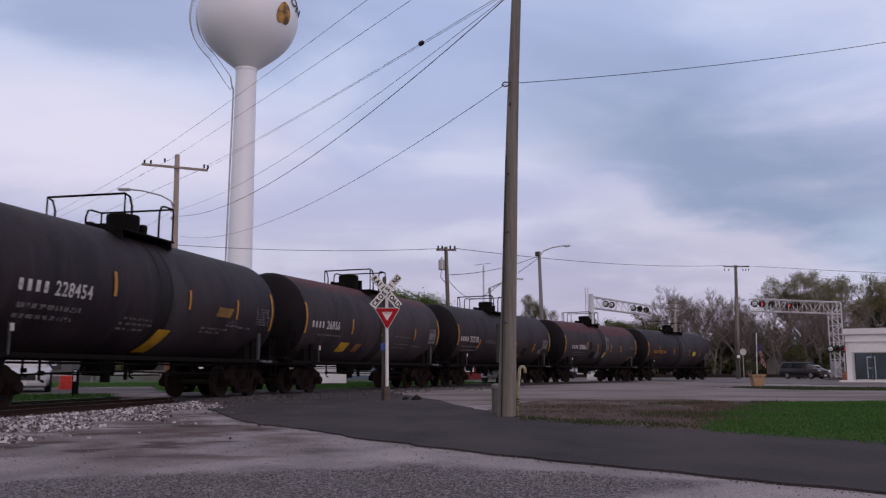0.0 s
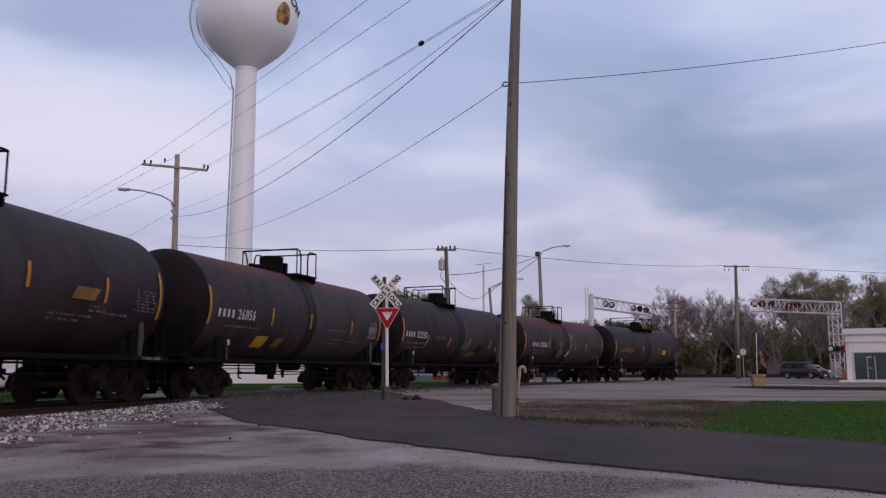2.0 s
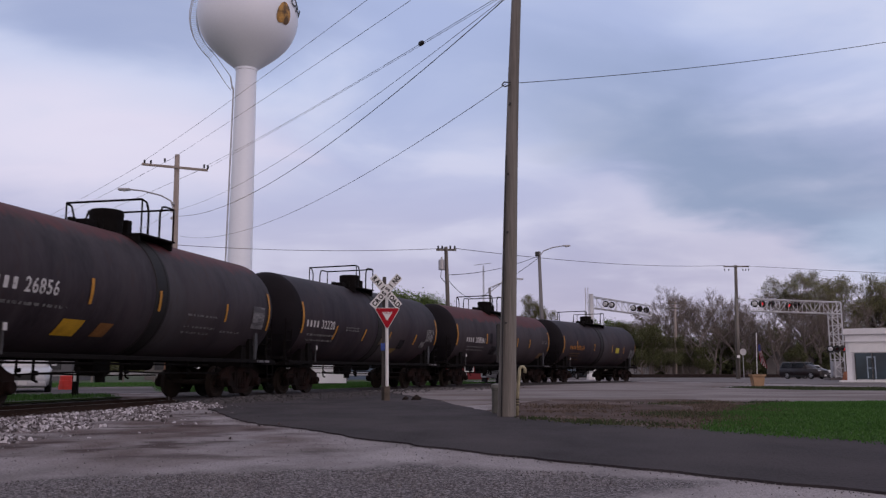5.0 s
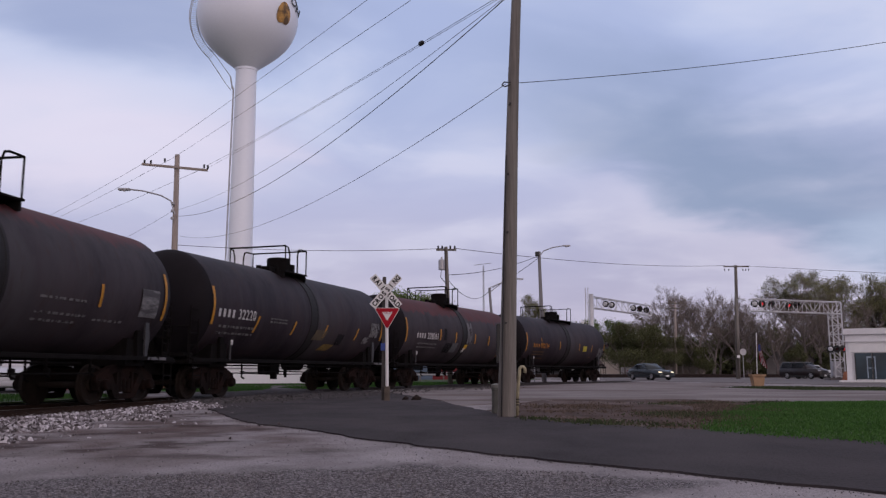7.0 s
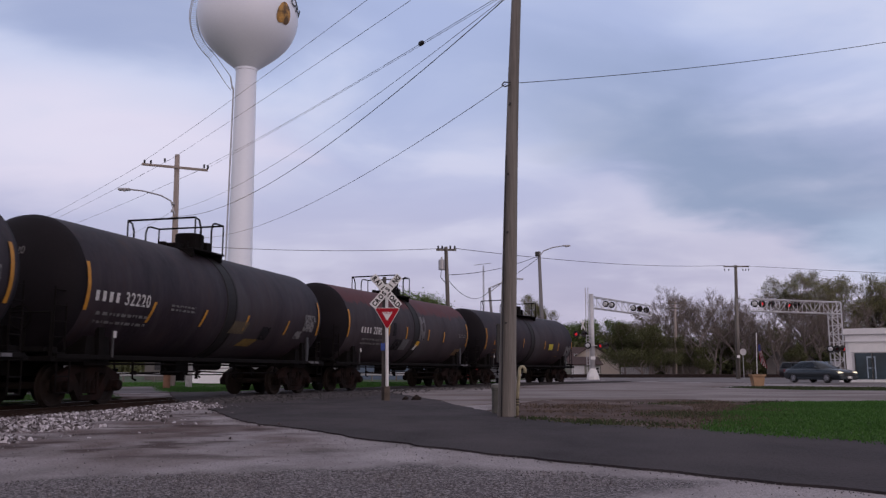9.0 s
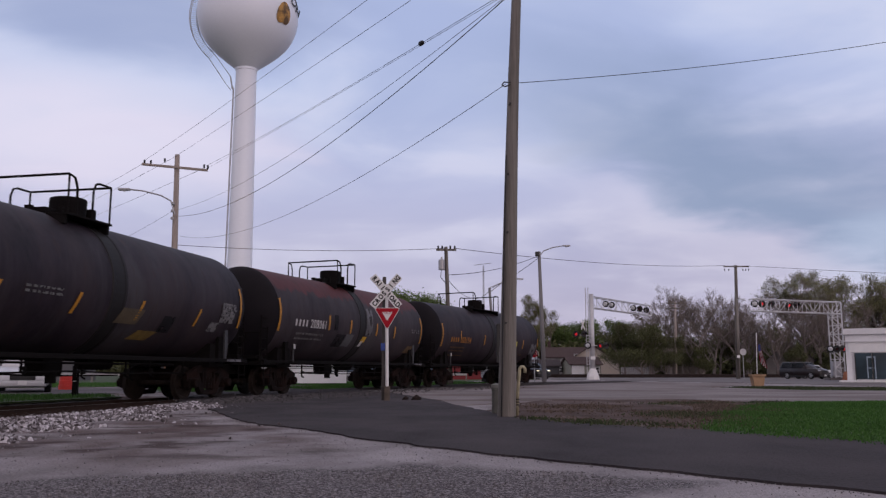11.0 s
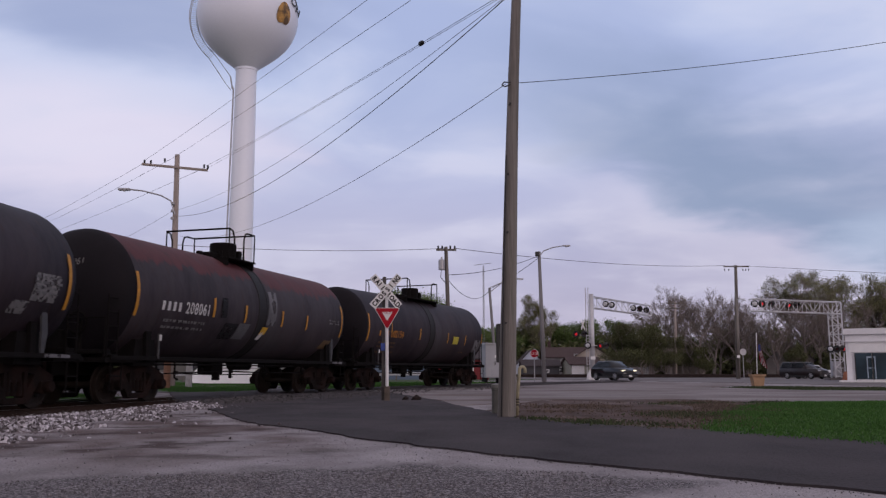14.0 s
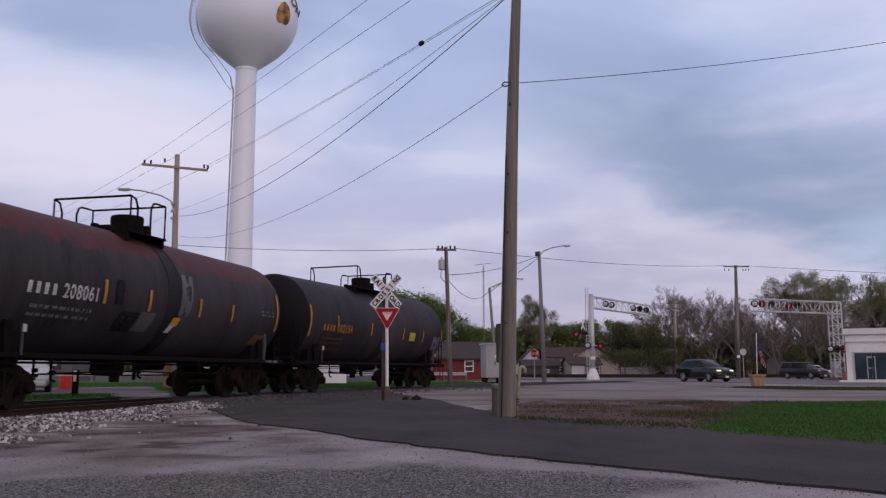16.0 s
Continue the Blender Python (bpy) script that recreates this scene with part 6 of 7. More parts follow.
            ty.matrix_basis = pose(p[0], s * (w - 0.09), p[2])
            bm = BM()
            lathe(bm, [(0.001, s * 0.085), (0.10, s * 0.09), (0.12, s * 0.075), (0.20 * wheel_r, s * 0.06)], "y", 14)
            for k in range(5):
                a = k * 2 * math.pi / 5
                box(bm, (wheel_r * 0.36, s * 0.075, 0), (wheel_r * 0.56, 0.03, 0.07), pose(0, 0, 0, 0, math.degrees(a), 0), bevel=0.008)
            lathe(bm, [(0.56 * wheel_r, s * 0.02), (0.64 * wheel_r, s * 0.10), (0.66 * wheel_r, s * 0.112), (0.60 * wheel_r, s * 0.112)], "y", 20)
            part("rim", bm, M_RIM, ty, "alloy rim")
    return v


SEDAN_PAINT = mat("paint_grey_green", (0.034, 0.042, 0.048), 0.25, metal=0.4, var=0.05, bump=0.0)
SUV_PAINT = mat("paint_dark_blue", (0.006, 0.0075, 0.011), 0.22, metal=0.0, var=0.05, bump=0.0)
sedan = build_vehicle("sedan", "grey-green four-door sedan with lit headlights", SEDAN_PAINT, 4.95, 1.84, 1.46, 0.92, 0.88, (0.68, 0.54, 0.28, 0.12), 0.32, True)
suv = build_vehicle("suv", "dark blue-black compact SUV with lit headlights", SUV_PAINT, 4.4, 1.82, 1.66, 1.06, 1.00, (0.74, 0.57, 0.20, 0.05), 0.36, True, True)
build_vehicle("parked_suv", "black and maroon older SUV parked across the highway", mat("paint_maroon", (0.010, 0.004, 0.005), 0.3, metal=0.0, var=0.1, bump=0.0), 4.7, 1.85, 1.72, 1.05, 1.05, (0.70, 0.60, 0.05, 0.01), 0.36, False, True, pose(36.7, 87, 0, 0, 0, -60), "parked vehicles")
build_vehicle("parked_suv", "white SUV waiting on the street beyond the track", mat("paint_white", (0.55, 0.55, 0.57), 0.25, var=0.05, bump=0.0), 4.7, 1.86, 1.62, 0.98, 0.88, (0.70, 0.58, 0.10, 0.02), 0.35, False, False, pose(-16.3, 33.45, -0.02, 0, 0, -66), "parked vehicles")
build_vehicle("parked_car", "small white car parked nose out beyond the SUV", mat("paint_white_two", (0.60, 0.60, 0.60), 0.3, var=0.05, bump=0.0), 4.4, 1.8, 1.45, 0.92, 0.88, (0.68, 0.54, 0.28, 0.12), 0.32, False, False, pose(40.6, 93, 0, 0, 0, -20), "parked vehicles")


# ---- buildings ----
M_ROOF = mat("shingle_dark", (0.040, 0.030, 0.032), 0.9, var=0.3, scale=3, fine=25, bump=0.5)
M_ROOF_RED = mat("shingle_brown", (0.060, 0.036, 0.034), 0.9, var=0.3, scale=3, fine=25, bump=0.5)


def build_house(name, label, m, w, d, h, rise, wall_mat, roof_mat, wins, doors=(), eave=0.35, chimney=None):
    """Gabled house: ridge along x, front at -y. wins: (x, z, width, height) on the front; (side, ...) on gable ends as 5 numbers with first 'g'."""
    b = thing(name, label, "house", "houses", m)
    bm = BM()
    prism(bm, [(-d / 2, -0.2), (d / 2, -0.2), (d / 2, h), (0, h + rise), (-d / 2, h)], -w / 2, w / 2, pose(0, 0, 0, 0, 0, 90))
    part("wall", bm, wall_mat, b)
    for s in (-1, 1):
        bm = BM()
        sl = rise / (d / 2)
        y0, y1 = s * (d / 2 + eave), 0
        q = [(y0, h - eave * sl), (y1, h + rise), (y1, h + rise + 0.14), (y0, h - eave * sl + 0.14)]
        prism(bm, [(-a, z) for a, z in q], -w / 2 - eave, w / 2 + eave, pose(0, 0, 0, 0, 0, 90))
        part("roof", bm, roof_mat, b)
    for x, z, ww, hh in wins:
        wn = part("window", box(BM(), (x, -d / 2 - 0.02, z), (ww, 0.06, hh)), M_GLASS, b)
        bm = BM()
        for sx in (-1, 1):
            box(bm, (x + sx * ww / 2, -d / 2 - 0.04, z), (0.09, 0.08, hh + 0.1))
        for sz in (-1, 0, 1):
            box(bm, (x, -d / 2 - 0.04, z + sz * hh / 2), (ww, 0.07, 0.08))
        part("frame", bm, M_SIGNWHITE, wn)
    for x, ww, hh, mt in doors:
        dr = part("door", box(BM(), (x, -d / 2 - 0.03, hh / 2), (ww, 0.06, hh), bevel=0.01), mt, b)
        part("handle", box(BM(), (x + ww * 0.38, -d / 2 - 0.08, hh * 0.47), (0.05, 0.05, 0.12)), M_GALV, dr)
    if chimney:
        part("chimney", box(BM(), chimney, (0.5, 0.5, 1.4), bevel=0.02), M_ROOF_RED, b)
    return b


def build_town():
    SID = lambda n, c: mat(n, c, 0.8, var=0.08, scale=0.6, fine=8, bump=0.15, stretch=(0.2, 0.2, 6))
    build_house("red_building", "low red building with a dark roof and white window", pose(-2.3, 86, 0, 0, 0, 3), 13, 8, 2.0, 1.6, SID("siding_red", (0.16, 0.018, 0.022)), M_ROOF, [(4.6, 1.25, 0.8, 1.0), (-1.5, 1.2, 0.8, 0.9)], [(0.4, 0.9, 1.9, SID("door_red", (0.10, 0.02, 0.02)))])
    build_house("grey_house", "two-storey grey sided house with a brown roof", pose(21.6, 153, 0, 0, 0, -4), 7.4, 7, 3.3, 1.6, SID("siding_grey", (0.36, 0.36, 0.36)), M_ROOF_RED, [(2.0, 2.9, 0.7, 1.7), (-2.2, 1.0, 0.8, 0.8), (-0.6, 1.0, 0.8, 0.8), (2.0, 1.0, 0.8, 0.8)], [], 0.4, (-2.5, 0.5, 5.4))
    build_house("tan_house", "tan two-storey house with stepped dark eaves", pose(25.9, 149, 0, 0, 0, 82), 7, 9.0, 2.2, 2.9, SID("siding_tan", (0.56, 0.49, 0.42)), M_ROOF_RED, [(0.8, 2.4, 0.8, 1.0)], [], 0.5)
    build_house("garage", "low garage with white door and green gable", pose(22.6, 140, 0, 0, 0, 8), 5.0, 5, 1.9, 1.1, SID("siding_green", (0.24, 0.24, 0.20)), M_ROOF_RED, [(1.9, 0.95, 0.7, 1.0)], [(-1.3, 2.1, 1.7, M_SIGNWHITE)])
    build_house("blue_house", "small pale blue house with a steep white gable", pose(15.4, 153, 0, 0, 0, 90), 6, 5.2, 1.8, 2.6, SID("siding_blue", (0.50, 0.56, 0.66)), M_ROOF, [(0.3, 2.2, 0.5, 0.8)])
    build_house("shed", "dark low shed beside the pale house", pose(16.2, 143, 0, 0, 0, 0), 6.0, 4, 1.7, 0.9, SID("siding_dark", (0.06, 0.06, 0.065)), M_ROOF, [(1.0, 0.8, 0.5, 0.5)])
    build_house("small_house", "pale small house among the bare trees", pose(57.5, 142, 0, 0, 0, 70), 9, 7, 2.6, 3.0, SID("siding_pale", (0.34, 0.32, 0.31)), M_ROOF, [(0.5, 1.6, 0.9, 1.2)])
    build_house("small_house", "tan small house half hidden by a tree", pose(41, 145, 0, 0, 0, 75), 9, 6, 2.4, 2.6, SID("siding_tan_two", (0.22, 0.19, 0.17)), M_ROOF, [(0.4, 1.6, 0.9, 1.2)])
    # fence of pale boards by the garden
    f = thing("fence", "pale blue-grey board fence before the shrubs", "fence")
    for k in range(16):
        part("board", box(BM(), (29.2 + k * 0.30, 140, 0.75), (0.27, 0.03, 1.3 + 0.05 * (k % 3)), bevel=0.005), M_GALV, f)
    # white shop on the corner
    s = thing("storefront", "white single-storey shop with glass front and boarded bay", "shop", m=pose(29.15, 61.8, 0, 0, 0, -27))
    M_SHOP = mat("shop_white", (0.66, 0.66, 0.68), 0.8, var=0.08, scale=0.8, fine=10, bump=0.2)
    part("wall", box(BM(), (7.0, 4.2, 1.9), (14.0, 8.0, 3.8), bevel=0.02), M_SHOP, s)
    part("parapet", box(BM(), (7.0, 0.14, 3.62), (14.2, 0.3, 0.42), bevel=0.02), M_SHOP, s)
    part("sign_band", box(BM(), (7.0, 0.16, 2.5), (13.6, 0.06, 0.75)), M_SIGNWHITE, s, "plain white fascia band")
    part("cornice", box(BM(), (7.0, 0.10, 2.92), (14.1, 0.18, 0.10), bevel=0.01), M_SHOP, s)
    part("pilaster", box(BM(), (0.18, 0.12, 1.05), (0.36, 0.22, 2.1), bevel=0.01), M_SHOP, s)
    for k in range(2):
        pn = part("shop_window", box(BM(), (1.12 + k * 1.12, 0.16, 1.14), (1.04, 0.05, 1.86)), M_SHOPGLASS, s, "large dark shop pane")
        part("frame", box(BM(), (0.58 + k * 1.12, 0.13, 1.12), (0.06, 0.1, 1.95)), M_BLACK, pn)
    part("boarded_bay", box(BM(), (3.4, 0.16, 1.10), (1.0, 0.06, 1.95)), mat("plywood", (0.26, 0.15, 0.07), 0.8, var=0.25, scale=3, stretch=(4, 1, 0.6)), s, "brown plywood board")
    part("shop_window", box(BM(), (6.0, 0.16, 1.14), (3.8, 0.05, 1.86)), M_SHOPGLASS, s)
    part("threshold", box(BM(), (4.0, -0.5, 0.06), (9.0, 1.4, 0.14), bevel=0.02), M_SIGNWHITE, s)
    # pale inner door frame seen through the glass front
    bm = BM()
    for x in (1.35, 1.85):
        box(bm, (x, 0.12, 1.0), (0.07, 0.03, 1.5))
    box(bm, (1.6, 0.12, 1.78), (0.57, 0.03, 0.10))
    box(bm, (1.6, 0.12, 1.0), (0.43, 0.03, 0.06))
    part("inner_door", bm, mat("door_pale_blue", (0.26, 0.33, 0.40), 0.6, var=0.2), s, "pale inner door behind the glass")


M_SHOPGLASS = mat("shop_glass", (0.02, 0.035, 0.045), 0.12, var=0.4, scale=0.7, bump=0.0, second=(0.05, 0.10, 0.14), amount=0.8)
build_town()


# ---- beyond the track: street, guard rail, parked things ----
def build_beyond():
    street = [(-60, 16), (-30, 23), (-13.4, 29.2), (-9.5, 33), (-4.5, 45), (-6, 47), (-13, 44), (-18, 38.5), (-40, 36), (-60, 36)]
    tagged(part("side_street", sheet(BM(), ragged(street, 0.8, 0.08, 31), -0.02, -0.006), M_STREET), "grey side street beyond the railway track", "road", kind="structure")
    g1 = [(-60, 20), (-30, 23), (-13.5, 28.0), (-11.6, 29.5), (-9.9, 26.5), (-11.4, 20), (-13.0, 12), (-14.2, 0), (-60, -10)]
    tagged(part("verge_grass", sheet(BM(), ragged(g1, 0.6, 0.12, 32), -0.02, -0.004), M_SOIL), "green grass verge along the far side of the track", "verge", kind="structure")
    g3 = [(-5.6, 37), (-3.2, 43.5), (1.2, 53), (4.2, 60), (1, 61), (-3, 54), (-6, 46.5), (-8.0, 41)]
    tagged(part("verge_grass", sheet(BM(), ragged(g3, 0.6, 0.12, 34), -0.02, -0.004), M_SOIL), "grass verge between the track and the side street", "verge", kind="structure")
    g4 = [(-14.6, 43.2), (-8.8, 44.5), (-7.3, 36), (-8.0, 33.0), (-9.6, 31.6), (-11.2, 33.6)]
    tagged(part("verge_grass", sheet(BM(), ragged(g4, 0.6, 0.12, 36), -0.02, -0.002), M_SOIL), "green grass island in the side street", "verge", kind="structure")
    g2 = [(-60, 40), (-20, 41), (-13, 46), (-5, 48.5), (0, 60), (3, 72), (-10, 62), (-30, 54), (-60, 50)]
    tagged(part("far_lawn", sheet(BM(), ragged(g2, 0.8, 0.15, 33), -0.02, -0.005), M_SOIL), "green lawn beyond the side street", "lawn", kind="structure")
    field = [(-160, 60), (-60, 49), (-30, 53), (-10, 61), (3, 71), (10, 84), (8, 106), (-20, 180), (-160, 180)]
    tagged(part("far_field", sheet(BM(), ragged(field, 3.0, 0.3, 35), -0.02, -0.008), M_SOIL), "dull green field beyond the guard rail", "field", kind="structure")
    rail = thing("guard_rail", "galvanised guard rail on short posts along the street", "guard rail")
    W = [(-0.0, 0.42), (0.04, 0.47), (0.0, 0.53), (0.0, 0.56), (0.04, 0.62), (0.0, 0.68), (-0.015, 0.68), (0.02, 0.62), (-0.015, 0.56), (-0.015, 0.53), (0.02, 0.47), (-0.015, 0.42)]
    a, b = Vector((-46, 52, 0)), Vector((2, 72, 0))
    d = (b - a).normalized()
    nrm = Vector((d.y, -d.x, 0))
    bm = BM()
    r0 = [bm.verts.new(a + nrm * y + Vector((0, 0, z))) for y, z in W]
    r1 = [bm.verts.new(b + nrm * y + Vector((0, 0, z))) for y, z in W]
    for k in range(len(W)):
        bm.faces.new((r0[k], r0[(k + 1) % len(W)], r1[(k + 1) % len(W)], r1[k]))
    bmesh.ops.recalc_face_normals(bm, faces=bm.faces)
    part("beam", bm, M_GALV, rail)
    for k in range(26):
        p = a.lerp(b, k / 25) - nrm * 0.08
        part("post", box(BM(), (p.x, p.y, 0.33), (0.12, 0.14, 0.70)), M_WOOD, rail)
    bin_ = thing("road_barrel", "orange-red plastic road barrel on the verge", "barrel")
    part("body", lathe(BM(), [(0.001, 0.60), (0.23, 0.60), (0.26, 0.56), (0.26, 0.40), (0.28, 0.38), (0.28, 0.2), (0.30, 0.18), (0.30, 0.0)], "z", 18, pose(-16.25, 37.0, -0.01)), mat("barrel_red", (0.55, 0.035, 0.025), 0.6, var=0.15), bin_)
    post = thing("marker_post", "short dark square post with a white plate beside the track", "post")
    part("shaft", box(BM(), (-11.35, 26.5, 0.39), (0.15, 0.15, 0.86), bevel=0.01), M_FRAME, post)
    part("plate", box(BM(), (-11.34, 26.41, 0.63), (0.09, 0.02, 0.34)), M_SIGNWHITE, post)
    for x, y, nm in ((-12.3, 38.2, (0.20, 0.10, 0.06)), (-12.15, 41.0, (0.34, 0.33, 0.33))):
        post = thing("bollard", "stout round post beyond the track", "bollard")
        part("shaft", tube(BM(), [(x, y, -0.1), (x, y, 1.25)], 0.16, 12), mat("bollard_paint", nm, 0.8, var=0.3, scale=5), post)
    # white boat-like trailer and long pale vehicles parked along the far street
    t = thing("parked_trailer", "white covered trailer parked beyond the guard rail", "trailer")
    part("hull", loft(BM(), [(-4.6, [(0, 0.10), (1.0, 0.12), (0.9, 0.45), (0, 0.5)]), (-3.7, [(0, 0.06), (1.12, 0.08), (0.98, 1.5), (0, 1.6)]), (0.5, [(0, 0.05), (1.12, 0.07), (0.98, 1.6), (0, 1.65)]), (4.4, [(0, 0.06), (1.12, 0.08), (0.98, 1.6), (0, 1.65)])]), mat("gelcoat_white", (0.88, 0.88, 0.90), 0.25, var=0.04, scale=2, bump=0.0), t)
    part("rubbing_strake", box(BM(), (0.3, -1.09, 0.95), (8.0, 0.06, 0.08), bevel=0.02), M_GALV, t)
    for s in (-1, 1):
        part("wheel", lathe(BM(), [(0.02, -0.1), (0.30, -0.1), (0.33, 0.0), (0.30, 0.1), (0.02, 0.1)], "y", 16, pose(3.6, s * 0.85, 0.33)), M_TYRE, t)
    t.matrix_basis = pose(-10.2, 51.0, 0, 0, 0, 8)
    for x, y, c, w in ((-40, 74, (0.10, 0.10, 0.11), 18), (-20, 80, (0.12, 0.115, 0.11), 14), (-5.5, 84, (0.10, 0.14, 0.20), 9)):
        b = thing("long_shed", "long low dull grey shed behind the guard rail", "shed", "sheds")
        part("wall", box(BM(), (x, y, 1.1), (w, 5, 2.3), bevel=0.02), mat("shed_wall", c, 0.8, var=0.1, scale=0.7, stretch=(6, 1, 0.3)), b)
        part("roof", prism(BM(), [(x - w / 2 - 0.3, 2.2), (x + w / 2 + 0.3, 2.2), (x + w / 2, 2.9), (x - w / 2, 2.9)], y - 2.8, y + 2.8), M_GALV, b)
        for k in range(int(w / 3)):
            part("window", box(BM(), (x - w / 2 + 1.5 + 3 * k, y - 2.52, 1.3), (1.2, 0.05, 0.8)), M_GLASS, b)


build_beyond()


# ---- trees, woods, grass ----
M_BARK = mat("bark_grey", (0.195, 0.165, 0.155), 0.95, var=0.35, scale=2, fine=15, bump=0.6, stretch=(3, 3, 0.4))
M_LEAF_OLIVE = isle_material("leaves_olive", (0.090, 0.092, 0.036), (0.25, 0.25, 0.11))
M_LEAF_DULL = isle_material("leaves_dull_olive", (0.042, 0.049, 0.018), (0.125, 0.135, 0.050))
M_LEAF_GREEN = isle_material("leaves_green", (0.045, 0.080, 0.018), (0.160, 0.235, 0.060))
M_LEAF_BROWN = isle_material("twigs_brown", (0.115, 0.092, 0.078), (0.23, 0.185, 0.155))


def grow(rnd, height, spread, depth, first=0.3, lean=0.0):
    """Branches as (points, radii) and the tips of the twigs."""
    branches, tips = [], []

    def limb(p, d, length, r, level):
        pts, rs = [p], [r]
        n = 4
        for k in range(n):
            d = (d + Vector((rnd.uniform(-1, 1), rnd.uniform(-1, 1), rnd.uniform(-0.4, 0.9))) * 0.16).normalized()
            p = p + d * length / n
            pts.append(p)
            rs.append(r * (1 - 0.62 * (k + 1) / n))
        branches.append((pts, rs, level))
        if level >= depth:
            tips.append((pts[-1], d))
            tips.append((pts[2], d))
            return
        kids = 3 if level else 6
        for k in range(kids):
            f = rnd.uniform(0.35 if level else first, 1.0)
            i = min(n - 1, int(f * n))
            q = pts[i].lerp(pts[i + 1], f * n - i)
            a = rnd.uniform(0, 2 * math.pi)
            out = Vector((math.cos(a), math.sin(a), rnd.uniform(0.25, 0.9) * (1.2 - spread * 0.4)))
            nd = (d * (0.7 if level else 0.35) + out * spread).normalized()
            limb(q, nd, length * rnd.uniform(0.52, 0.72), r * (0.55 if level else 0.5), level + 1)
        limb(p, d, length * 0.55, rs[-1], level + 1)
    limb(Vector((0, 0, -0.2)), Vector((lean, 0, 1)), height * 0.46, height * 0.020, 0)
    return branches, tips


def leaves_mesh(rnd, tips, per, size, cloud):
    verts, faces = [], []
    for p, d in tips:
        for _ in range(per):
            c = p + Vector((rnd.gauss(0, cloud), rnd.gauss(0, cloud), rnd.gauss(0, cloud * 0.8)))
            u = Vector((rnd.uniform(-1, 1), rnd.uniform(-1, 1), rnd.uniform(-1, 1))).normalized()
            w = u.cross(Vector((rnd.uniform(-1, 1), rnd.uniform(-1, 1), rnd.uniform(-1, 1)))).normalized()
            s = size * rnd.uniform(0.5, 1.3)
            o = len(verts)
            verts += [c - u * s, c + w * s * 0.55 + u * 0.1 * s, c + u * s, c - w * s * 0.55]
            faces.append((o, o + 1, o + 2, o + 3))
    me = bpy.data.meshes.new("crown")
    me.from_pydata(verts, [], faces)
    return me


def build_tree(name, label, seed, height, spread, depth, per, size, cloud, leaf, first=0.3, lean=0.0):
    rnd = random.Random(seed)
    br, tips = grow(rnd, height, spread, depth, first, lean)
    t = thing(name, label, "tree", "trees")
    bm = BM()
    for pts, rs, lv in br:
        tube(bm, pts, [max(r, 0.012) for r in rs], 7 if lv < 1 else 4 if lv < 3 else 3, caps=False)
    part("trunk", bm, M_BARK, t)
    if per:
        me = leaves_mesh(rnd, tips, per, size, cloud)
        me.materials.append(leaf)
        ob = new("crown", me)
        ob.parent = t
        ob["label"] = "thin spring leaves" if per < 5 else "full leafy crown"
    return t


def plant(t, x, y, s=1.0, rz=0.0):
    """Stand a copy of a tree, or the tree itself the first time, at a place."""
    m = pose(x, y, 0, 0, 0, rz)
    if t.get("stood"):
        ob = copy_thing(t, m)
    else:
        ob = t
        t.matrix_basis = m
        t["stood"] = 1
    ob.scale = (s, s, s)
    return ob


